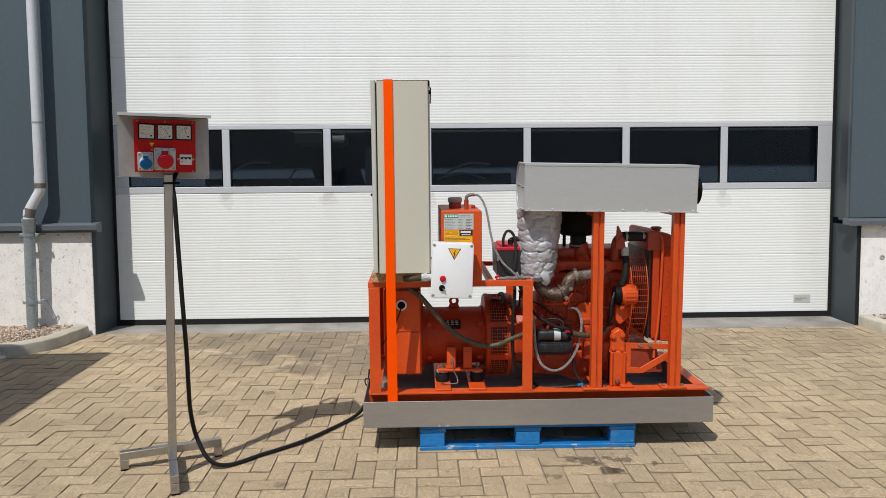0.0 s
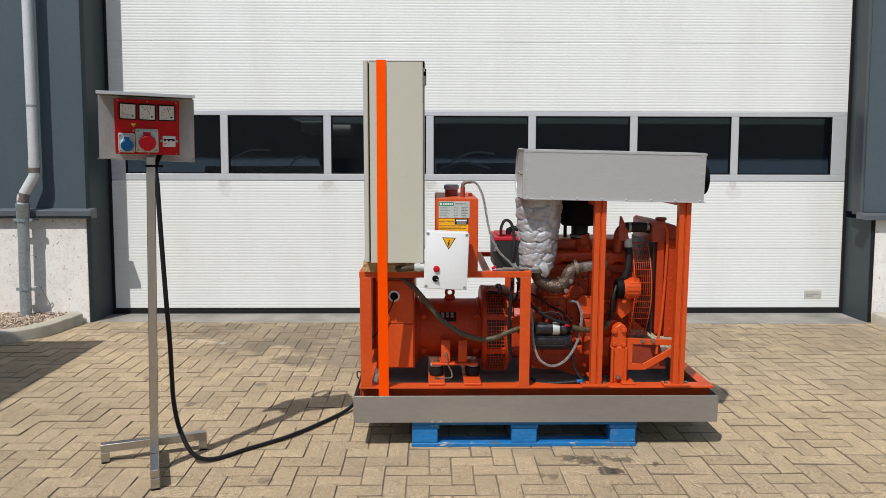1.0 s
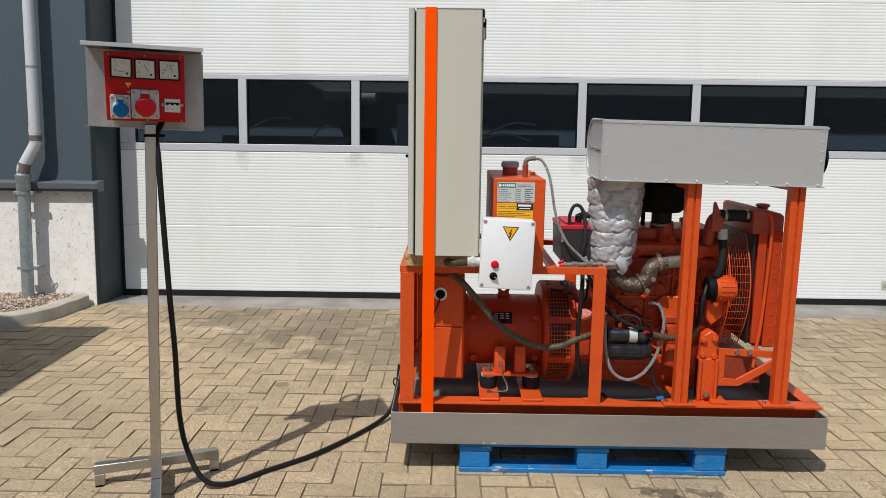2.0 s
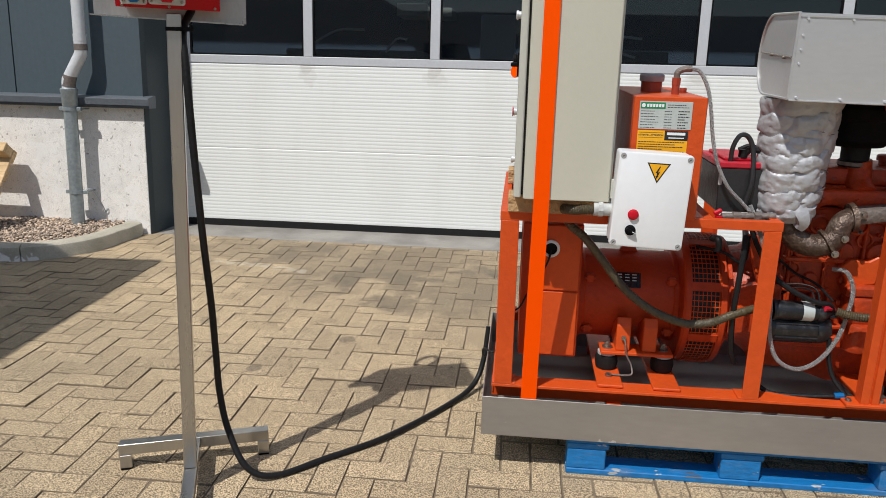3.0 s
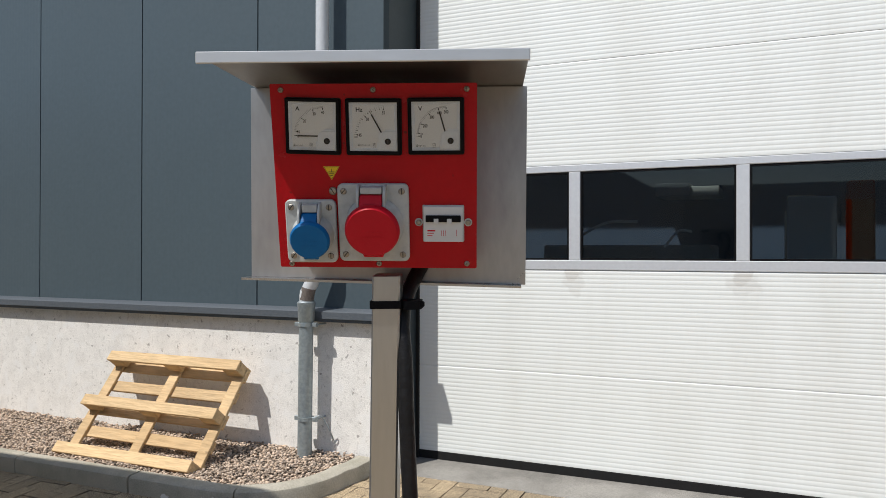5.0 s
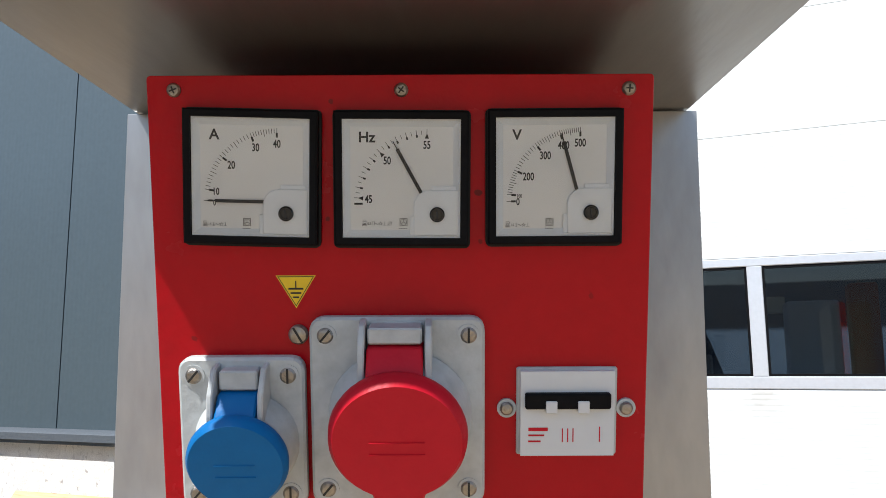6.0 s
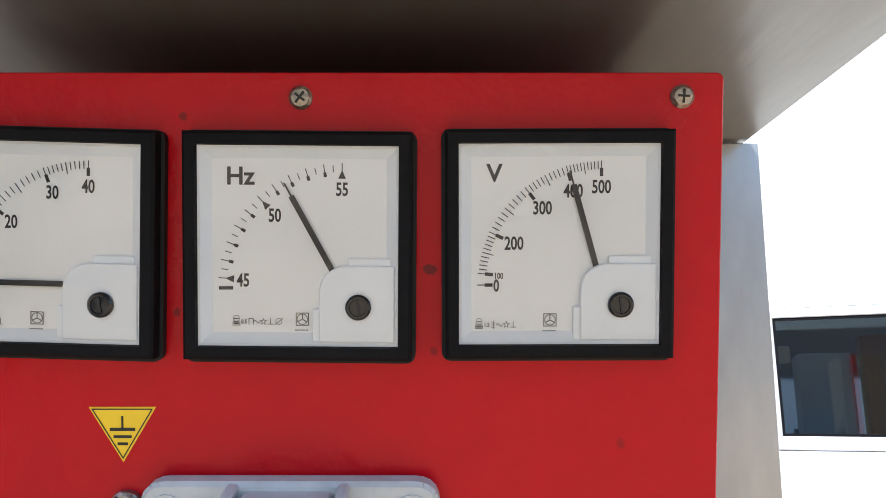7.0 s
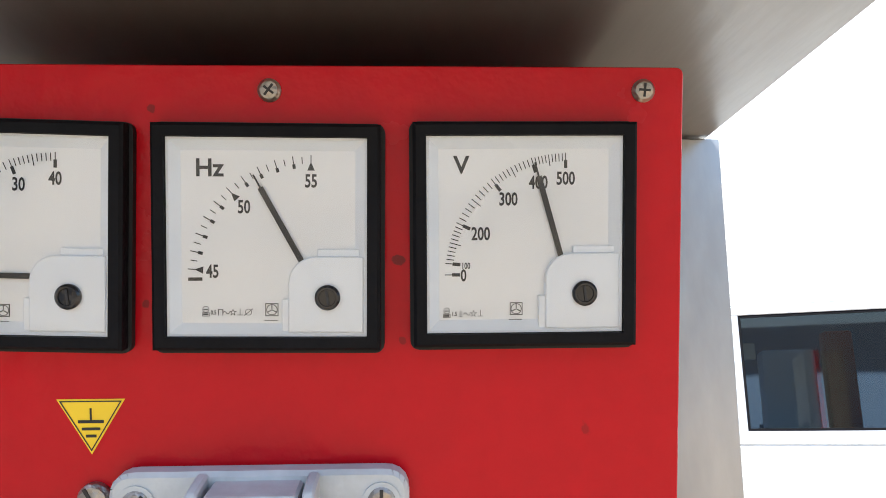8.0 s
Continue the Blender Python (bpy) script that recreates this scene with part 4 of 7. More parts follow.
    fz = lambda bm, x, y: turned(bm, Matrix.Translation((x, y, 0)))
    ink.append(hoop(fx, fy + 0.0007, 0.0010, 0.00016))
    ink += [box(fx - 0.0012, fx + 0.0012, fy - 0.0016 + d, fy - 0.00145 + d, 0, 0.0001, 0) for d in (0, 0.0011)]
    ink += [box(fx - 0.0012, fx - 0.00105, fy - 0.0016, fy - 0.0004, 0, 0.0001, 0), box(fx + 0.00105, fx + 0.0012, fy - 0.0016, fy - 0.0004, 0, 0.0001, 0), box(fx - 0.0007, fx + 0.0007, fy + 0.0005, fy + 0.0008, 0, 0.0001, 0), box(fx - 0.0008, fx + 0.0008, fy - 0.0012, fy - 0.0007, 0, 0.0001, 0)]
    ink.append(letters(acc, 0.0019, Matrix.Translation((fx + 0.0025, fy - 0.0004, 0)) @ Matrix.Diagonal((0.8, 1.0, 1, 1))))
    if kind == "Hz":
        ink += [box(fx + 0.0040, fx + 0.0042, fy - 0.0013, fy + 0.0006, 0, 0.0001, 0), box(fx + 0.0054, fx + 0.0056, fy - 0.0013, fy + 0.0006, 0, 0.0001, 0), box(fx + 0.0040, fx + 0.0056, fy + 0.0006, fy + 0.0008, 0, 0.0001, 0)]
        ink += [hoop(fx + 0.0138, fy - 0.0002, 0.0010, 0.00016), fz(turned(box(-0.0018, 0.0018, -0.0001, 0.0001, 0, 0.0001, 0), Matrix.Rotation(radians(38), 4, "Z")), fx + 0.0138, fy - 0.0002)]
    else:
        ink += [box(fx + 0.0040, fx + 0.0052, fy - 0.0012 + d, fy - 0.00105 + d, 0, 0.0001, 0) for d in (0, 0.0007, 0.0014)] + [box(fx + 0.0046, fx + 0.00475, fy - 0.0016, fy + 0.0010, 0, 0.0001, 0)]
    wave = [(fx + 0.0056 + 0.0002 * q, fy - 0.0004 + 0.0004 * math.sin(2 * math.pi * q / 10)) for q in range(11)]
    ink += [fz(turned(box(-0.00014, 0.00014, -0.0001, 0.0001, 0, 0.0001, 0), Matrix.Identity(4)), x, y) for x, y in wave]
    for q in range(5):
        for turn_ in (18, -18):
            ink.append(fz(turned(box(-0.00008, 0.00008, 0.0004, 0.0012, 0, 0.0001, 0), Matrix.Rotation(radians(72 * q), 4, "Z") @ Matrix.Translation((0.0003 * (1 if turn_ > 0 else -1), 0, 0)) @ Matrix.Rotation(radians(turn_), 4, "Z")), fx + 0.0088, fy - 0.0003))
    ink += [box(fx + 0.0102, fx + 0.0120, fy - 0.0012, fy - 0.00103, 0, 0.0001, 0), box(fx + 0.0110, fx + 0.01117, fy - 0.0012, fy + 0.0009, 0, 0.0001, 0)]
    ex, ey = (-0.0011, -0.0258) if kind == "Hz" else (-0.0047, -0.0267)
    for a, b, c, d in ((0, 0.0042, 0, 0.00022), (0, 0.0042, 0.00398, 0.0042), (0, 0.00022, 0, 0.0042), (0.00398, 0.0042, 0, 0.0042)):
        ink.append(box(ex + a, ex + b, ey + c, ey + d, 0, 0.0001, 0))
    ink.append(hoop(ex + 0.0021, ey + 0.0021, 0.0017, 0.00022))
    ink.append(ticks(ex + 0.0021, ey + 0.0021, (90, 210, 330), 0.0001, 0.0017, 0.00028))
    ink += [box(ex - 0.0003 + 0.0009 * q, ex + 0.0003 + 0.0009 * q, ey - 0.0016, ey - 0.0013, 0, 0.0001, 0) for q in range(5)]
    part("scale_print", joined(*ink), M_INK, gasket, "black scale marks and figures", m @ zi, flat=True)
    a = radians(needle)
    nd = joined(turned(box(0.0058, 0.0335, -0.0009, 0.0009, 0, 0.0005, 0), Matrix.Identity(4)), turned(box(0.0335, 0.0382, -0.00025, 0.00025, 0, 0.0005, 0), Matrix.Identity(4)))
    part("needle", nd, M_INK, gasket, "thin black needle", m @ Matrix.Translation((cx, cy, 0.0057)) @ Matrix.Rotation(math.pi - a, 4, "Z"))
    # white corner cover over the pivot, with the zero screw
    x0, x1, y0, y1, r = 0.0068, hs - 0.0055, -hs + 0.0058, -0.0062, 0.0085
    out = [(x1, y0), (x1, y1)] + [(x0 + r - r * math.sin(radians(t)), y1 - r + r * math.cos(radians(t))) for t in range(0, 91, 15)] + [(x0, y0)]
    part("pivot_cover", prism(out, "Z", 0.005, 0.0079, 0.0003), M_COVER, gasket, "white corner cover over the pivot", m)
    part("pivot_cover", box(0.016, 0.0295, -0.0062, -0.0038, 0.005, 0.0066, 0.0002), M_COVER, gasket, "", m)
    part("pivot_cover", box(x0 - 0.0022, x0 + 0.0002, y0, y0 + 0.0105, 0.005, 0.0068, 0.0002), M_COVER, gasket, "", m)
    part("zero_screw", lathe([(0.0041, 0), (0.0041, 0.0012), (0.0034, 0.0019), (0.0028, 0.0019), (0.0026, 0.0014)], (0, 0, 0), seg=28), M_BLACKG, gasket, "round black slotted zero screw", m @ Matrix.Translation((0.0195, -0.0193, 0.0079)))
    part("screw_slot", box(-0.0004, 0.0004, -0.0024, 0.0024, 0.0095, 0.0097, 0), M_INK, gasket, "", m @ Matrix.Translation((0.0195, -0.0193, 0.0)) @ Matrix.Rotation(radians(8), 4, "Z"))
    lens = part("lens", sheet(-hs + 0.0046, hs - 0.0046, -hs + 0.0046, hs - 0.0046, 0.0084), M_LENS, gasket, "clear front lens", m)
    lens.visible_shadow = False


def socket(stand, px, py, w, h, lid_x, lid_y, lid_r, plastic, words, ty, by, hl):
    """A hooded flange socket with a round spring lid."""
    m = at_panel(px, py)
    fl = part("power_socket", prism(rounded(-w / 2, w / 2, -h / 2, h / 2, 0.007, 4), "Z", 0.0005, 0.009, 0.0015), M_GREYP, stand, words, m)
    k = lid_r / 0.04
    # raised collar, round, leaning forward below
    part("collar", turned(lathe([(lid_r * 1.12, 0), (lid_r * 1.0, 0.018 * k), (lid_r * 0.93, 0.022 * k)], (0, 0, 0), seg=36), Matrix.Translation((lid_x, lid_y + 0.004, 0.006)) @ Matrix.Rotation(radians(10), 4, "X")), M_GREYP, fl, "", m)
    zl = hl - 0.014 * k
    xa, xb = lid_x - lid_r * 0.47, lid_x + lid_r * 0.38
    yl = lid_y + lid_r * 0.70
    part("hinge_bar", box(xa + 0.001, xb - 0.001, ty, by, 0.008, 0.022 * k + 0.004, 0.001), M_GREYP, fl, "grey hinge bar", m)
    wall = [(yl - 0.006, 0.008), (yl - 0.006, 0.028 * k), (yl + 0.004, zl + 0.003), (ty, zl + 0.001), (by + 0.001, 0.020 * k + 0.004), (by + 0.0025, 0.008)]
    for x0, x1 in ((xa - 0.0045 * k ** 0.5, xa - 0.0005), (xb + 0.0005, xb + 0.0045 * k ** 0.5)):
        part("cheek", prism(wall, "X", x0, x1, 0.0008), M_GREYP, fl, "grey hinge cheek", m)
    part("lid_tongue", prism([(yl - lid_r * 0.14, zl), (yl - lid_r * 0.14, zl + 0.012 * k), (yl + 0.004, zl + 0.009 * k), (ty - 0.0015, 0.022 * k + 0.006), (ty - 0.0005, 0.012)], "X", xa + 0.0005, xb - 0.0005, 0.001), plastic, fl, "sloping lid tongue", m)
    lm = m @ Matrix.Translation((lid_x, lid_y, hl)) @ Matrix.Rotation(radians(13), 4, "X") @ Matrix.Translation((0, 0, -zl - 0.014 * k))
    part("lid_tab", prism([(-lid_r * 0.42, -lid_r * 0.85), (lid_r * 0.42, -lid_r * 0.85), (lid_r * 0.36, -lid_r * 1.06), (-lid_r * 0.36, -lid_r * 1.06)], "Z", zl + 0.002, zl + 0.009 * k, 0.001), plastic, fl, "", lm)
    part("lid", lathe([(lid_r, zl), (lid_r * 1.02, zl + 0.003), (lid_r * 1.0, zl + 0.009 * k), (lid_r * 0.93, zl + 0.013 * k), (lid_r * 0.5, zl + 0.0138 * k), (0.001, zl + 0.014 * k)], (0, 0, 0), seg=44), plastic, fl, "round hinged lid, closed", lm)
    part("lid_mark", joined(box(-lid_r * 0.4, lid_r * 0.4, 0.0012, 0.0018, zl + 0.0138 * k, zl + 0.0146 * k, 0), box(-lid_r * 0.4, lid_r * 0.4, -0.006, -0.0054, zl + 0.0138 * k, zl + 0.0146 * k, 0)), plastic, fl, "", lm)
    for sx in (-1, 1):
        for sy in (-1, 1):
            sm = m @ Matrix.Translation((sx * (w / 2 - 0.009), sy * (h / 2 - 0.010), 0.009))
            part("recess", lathe([(0.0062, 0), (0.0062, 0.0006), (0.005, 0.0006)], (0, 0, 0), seg=20), M_GREYP, fl, "", sm)
            part("screw", stub_screw(0.0046, 0.002), M_SCREW, fl, "", sm)
            part("screw_slot", box(-0.0042, 0.0042, -0.0006, 0.0006, 0.0019, 0.0022, 0), M_INK, fl, "", sm @ Matrix.Rotation(radians(70 + 20 * sx), 4, "Z"))


stained(M_RED, [(*(STAND @ at_panel(x, y)).to_translation()[:2], r, k, (STAND @ at_panel(x, y)).to_translation()[2]) for x, y, r, k in
                ((0.043, 0.062, 0.0022, 0.7), (-0.041, 0.048, 0.0018, 0.6), (-0.038, 0.112, 0.0016, 0.6), (0.106, 0.004, 0.0024, 0.4), (-0.118, -0.02, 0.002, 0.5), (0.10, 0.095, 0.0012, 0.5), (0.044, 0.035, 0.0014, 0.5))], (0.05, 0.012, 0.012), 260.0)


def control_stand():
    st = thing("control_stand", (0, 0, 0), "stainless steel stand carrying a red electrical panel under a hood", "control panel")
    st.matrix_basis = STAND
    roll = Matrix.Translation((0, 0, 1.66)) @ Matrix.Rotation(radians(1.27), 4, "Y") @ Matrix.Translation((0, 0, -1.66))
    bu = -0.03
    t = 0.02
    # foot: cross tube at the back, one tube forward, three short feet
    part("cross_tube", prism(rounded(-0.252 + bu, 0.256 + bu, 0.058, 0.098, 0.003, 2), "Y", 0.185, 0.225, 0.001), M_STEEL, st)
    part("forward_tube", box(bu - t, bu + t, -0.223, 0.185, 0.058, 0.098, 0.003), M_STEEL, st)
    for x, y in ((-0.252 + bu, 0.185), (0.216 + bu, 0.185), (bu - t, -0.223)):
        part("foot", box(x, x + 0.04, y, y + 0.04, 0.006, 0.0575, 0.003), M_STEEL, st)
        part("end_cap", box(x + 0.001, x + 0.039, y + 0.001, y + 0.039, 0.0, 0.007, 0.001), M_BLACK, st, "black plastic end cap")
    post = box(-t, t, -t, t, 0.099, 1.53, 0.0025)
    for v in post.verts:
        k = (v.co.z - 0.099) / 1.41
        v.co.x += bu * (1 - k) + 0.016 * k
        v.co.y += 0.0 * (1 - k) + 0.022 * k
    part("post", post, M_STEEL, st, "square brushed tube post")
    part("cable_tie", prism(rounded(-0.0075, 0.0385, -0.0005, 0.0445, 0.003, 2), "Z", 1.482, 1.493), M_BLACK, st, "black cable tie round the post")
    part("cable_tie", joined(prism(rounded(0.039, 0.066, -0.004, 0.030, 0.008, 4), "Z", 1.481, 1.493), box(0.060, 0.070, 0.0, 0.012, 1.483, 1.492, 0.002)), M_BLACK, st, "black cable tie round the cable")
    # back plate, hood and lower lip
    w, yb = 0.2035, 0.09
    part("back_plate", prism([(-0.203, 1.520), (0.219, 1.511), (0.219, 1.809), (-0.203, 1.809)], "Y", yb, yb + 0.002, 0.0005), M_BACKST, st, "brushed back plate", roll)
    lip = prism([(-0.203, yb + 0.002), (0.212, yb + 0.002), (0.212, yb - 0.022), (-0.209, yb - 0.03)], "Z", 1.503, 1.5065)
    for v in lip.verts:
        v.co.z += 0.0135 - 0.0213 * (v.co.x + 0.203)
    part("lower_lip", lip, M_STEEL, st, "narrow folded lip", roll)
    h0, h1 = -0.197, 0.213
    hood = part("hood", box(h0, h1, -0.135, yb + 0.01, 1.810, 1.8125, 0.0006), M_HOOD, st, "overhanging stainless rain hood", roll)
    # the lip's sunlit brightness is put in with a lighter steel
    part("front_lip", box(h0, h1, -0.1385, -0.135, 1.799, 1.8135, 0.0012), M_STEELM, hood, "folded front lip, in lighter steel for its sunlit look", roll)
    part("back_fold", box(h0, h1, yb + 0.01, yb + 0.0125, 1.788, 1.8125, 0.0006), M_STEEL, hood, "", roll)
    # red wedge box: the panel leans forward over a shallow case
    pw, ph = 0.1386, 0.1265
    part("panel_plate", prism(rounded(-pw, pw, -ph, ph, 0.002, 2), "Z", -0.002, 0.0, 0.0004), M_RED, st, "glossy red panel plate with small scuffs", PANEL)
    pc = PANEL.translation.x
    ct, cb = PANEL @ Vector((0, ph - 0.006, -0.002)), PANEL @ Vector((0, -ph + 0.006, -0.002))
    part("panel_case", prism([(ct.y, ct.z), (cb.y, cb.z), (yb, cb.z + 0.004), (yb, ct.z + 0.004)], "X", pc - pw + 0.008, pc + pw - 0.008), M_RED, st, "red wedge-shaped case behind the panel")
    for i, (x, y) in enumerate(((-0.1236, 0.1186), (0.0006, 0.1182), (0.1249, 0.1186), (-0.122, -0.1212), (0.002, -0.1205), (0.125, -0.1195))):
        m = at_panel(x, y)
        part("screw", stub_screw(0.0039, 0.0024), M_SCREW, st, "dull steel cross-head screw", m)
        part("screw_cross", slot(0.0032, 0.00225, True), M_INK, st, "", m @ Matrix.Rotation(radians(20 + 33 * i), 4, "Z"))
    meter(st, -0.0814, 0.0712, "A", -1.6)
    meter(st, 0.0006, 0.0700, "Hz", -0.5)
    meter(st, 0.0842, 0.0707, "V", 0.2)
    # yellow earth triangle
    m = at_panel(-0.0597, 0.0070)
    tri = part("earth_sign", prism([(-0.0112, 0.0092), (0.0112, 0.0092), (0.0, -0.0094)], "Z", 0.0, 0.0004), M_YELLOW, st, "yellow triangular earth sign", m)
    rim = bmesh.new()
    o = [rim.verts.new(p) for p in ((-0.0103, 0.0087, 0.0006), (0.0103, 0.0087, 0.0006), (0, -0.0084, 0.0006))]
    i_ = [rim.verts.new(p) for p in ((-0.0096, 0.0083, 0.0006), (0.0096, 0.0083, 0.0006), (0, -0.0076, 0.0006))]
    for k in range(3):
        j = (k + 1) % 3
        rim.faces.new((o[k], o[j], i_[j], i_[k]))
    mark = joined(rim, box(-0.0003, 0.0003, 0.002, 0.0062, 0.0005, 0.0007, 0), box(-0.0042, 0.0042, 0.0012, 0.0022, 0.0005, 0.0007, 0),
                  box(-0.003, 0.003, -0.0012, -0.0003, 0.0005, 0.0007, 0), box(-0.0017, 0.0017, -0.0036, -0.0027, 0.0005, 0.0007, 0))
    part("sign_print", mark, M_INK, tri, "", m, flat=True)
    m = at_panel(-0.0587, -0.0173)
    part("earth_bolt", lathe([(0.0056, 0), (0.0056, 0.0022), (0.0046, 0.0036), (0.003, 0.004)], (0, 0, 0), seg=24), M_SCREW, st, "slotted steel earth bolt", m)
    part("bolt_slot", box(-0.005, 0.005, -0.0006, 0.0006, 0.0038, 0.0042, 0), M_INK, st, "", m @ Matrix.Rotation(radians(-60), 4, "Z"))
    socket(st, -0.0899, -0.073, 0.0705, 0.0885, 0.0022, -0.0089, 0.0271, M_BLUEP, "small grey flange socket with a blue lid", 0.0285, 0.0395, 0.035)
    socket(st, -0.0027, -0.0605, 0.0975, 0.1085, 0.0014, -0.0073, 0.0367, M_REDP, "large grey flange socket with a red lid", 0.0425, 0.0515, 0.040)
    # breaker block behind a grey frame
    m = at_panel(0.0929, -0.062)
    br = part("circuit_breaker", box(-0.0285, 0.0285, -0.0255, 0.0255, 0.0, 0.003, 0.0008), M_GREYP, st, "three-pole white circuit breaker in a pale frame", m)
    part("breaker_body", prism([(-0.025, 0.0), (-0.025, 0.006), (0.024, 0.006), (0.024, 0.0)], "X", -0.0265, 0.0265), M_BREAKER, br, "", m)
    part("breaker_rocker", joined(box(-0.024, 0.024, 0.003, 0.012, 0.005, 0.0095, 0.0008)), M_BLACK, br, "black linked rocker", m)
    for x in (-0.0095, 0.0085):
        part("pole_gap", box(x - 0.0032, x + 0.0032, 0.001, 0.008, 0.006, 0.0105, 0.0004), M_BREAKER, br, "", m)
    part("breaker_print", joined(box(-0.022, -0.011, -0.0105, -0.0085, 0.0059, 0.0062, 0), box(-0.022, -0.013, -0.0135, -0.0125, 0.0059, 0.0062, 0), box(-0.022, -0.015, -0.017, -0.016, 0.0059, 0.0062, 0),
                                box(-0.003, -0.0024, -0.017, -0.009, 0.0059, 0.0062, 0), box(0.0, 0.0006, -0.017, -0.009, 0.0059, 0.0062, 0), box(0.003, 0.0036, -0.017, -0.009, 0.0059, 0.0062, 0), box(0.018, 0.0186, -0.017, -0.008, 0.0059, 0.0062, 0)), M_REDP, br, "red and grey breaker print", m)
    for x in (-0.034, 0.034):
        part("ear", lathe([(0.0055, 0), (0.0055, 0.002)], (0, 0, 0), seg=20), M_GREYP, br, "", m @ Matrix.Translation((x, 0.0015, 0)))
        part("screw", stub_screw(0.0038, 0.0024), M_SCREW, br, "", m @ Matrix.Translation((x, 0.0015, 0.002)))
    return st


control_stand()
pts = [(-0.735, 3.325, 1.69), (-0.765, 3.41, 1.74), (-0.71, 3.47, 1.765), (-0.655, 3.46, 1.70), (-0.675, 3.42, 1.60), (-0.705, 3.35, 1.55), (-0.71, 3.29, 1.50), (-0.706, 3.262, 1.46), (-0.697, 3.25, 1.40), (-0.693, 3.245, 1.30), (-0.690, 3.252, 1.10), (-0.690, 3.275, 0.85), (-0.697, 3.32, 0.62), (-0.704, 3.345, 0.45), (-0.702, 3.352, 0.30), (-0.672, 3.335, 0.17), (-0.60, 3.30, 0.055),
       (-0.51, 3.33, 0.014), (-0.37, 3.46, 0.013), (-0.2, 3.62, 0.013), (-0.04, 3.83, 0.014), (0.09, 4.04, 0.02), (0.14, 4.13, 0.06), (0.162, 4.17, 0.14), (0.171, 4.19, 0.22), (0.176, 4.20, 0.27)]
single("power_cable", tube(pts, 0.0112, 14, 8), M_CABLE, "thick black rubber cable hanging from the panel to the tray", "cable", m=YARD)

# ---- drip tray and generator set ----
TX0, TX1, TY0, TY1, TZ0, TZ1 = 0.185, 2.105, 3.480, 4.335, 0.146, 0.290


def drip_tray():
    tr = thing("drip_tray", (1.14, 3.9, TZ0), "grey sheet steel drip tray lying on the blue pallet", "drip tray")
    part("tray_floor", box(TX0 + 0.004, TX1 - 0.004, TY0 + 0.004, TY1 - 0.004, TZ0, TZ0 + 0.004, 0), M_TRAY, tr)
    for a in ((TX0, TX1, TY0, TY0 + 0.004), (TX0, TX1, TY1 - 0.004, TY1), (TX0, TX0 + 0.004, TY0 + 0.004, TY1 - 0.004), (TX1 - 0.004, TX1, TY0 + 0.004, TY1 - 0.004)):
        part("tray_side", box(*a, TZ0 - 0.001, TZ1, 0.001), M_TRAY, tr)
    part("earth_lug", joined(cyl((TX0 - 0.004, 3.95, 0.23), (TX0 + 0.012, 3.95, 0.23), 0.008, seg=6)), M_SCREW, tr)
    part("earth_wire", tube([(TX0 + 0.05, 3.75, 0.36), (TX0 + 0.02, 3.80, 0.32), (TX0 - 0.012, 3.86, 0.31), (TX0 - 0.02, 3.90, 0.27), (TX0 - 0.01, 3.95, 0.235)], 0.004, 6), M_CABLE, tr, "thin black earth wire over the rim")
    return tr


drip_tray()


def angle_bar(p0, p1, s, t, side, face):
    """An L-section bar of leg s and thickness t between two points along an axis, legs along side and face (unit vectors)."""
    p0, p1, a, b = Vector(p0), Vector(p1), Vector(side), Vector(face)
    prof = [(0, 0), (s, 0), (s, t), (t, t), (t, s), (0, s)]
    bm = bmesh.new()
    r0 = [bm.verts.new(p0 + a * u + b * v) for u, v in prof]
    r1 = [bm.verts.new(p1 + a * u + b * v) for u, v in prof]
    bm.faces.new(r0), bm.faces.new(list(reversed(r1)))
    for k in range(6):
        j = (k + 1) % 6
        bm.faces.new((r0[k], r0[j], r1[j], r1[k]))
    bmesh.ops.recalc_face_normals(bm, faces=bm.faces[:])
    bmesh.ops.bevel(bm, geom=bm.edges[:], offset=0.0012, segments=1, affect="EDGES")
    return bm


def bolt(p, d, r=0.011, h=0.009):
    p, d = Vector(p), Vector(d).normalized()
    return joined(cyl(p, p + d * 0.002, r * 1.35, seg=16), cyl(p + d * 0.002, p + d * h, r, seg=6, bevel=0.001))


X, Y_, Z = Vector((1, 0, 0)), Vector((0, 1, 0)), Vector((0, 0, 1))
FY, RY = 3.492, 4.285            # front and rear of the frame
RZ = 0.335                       # top of the base rails
GZ = 0.945                       # top of the low frame


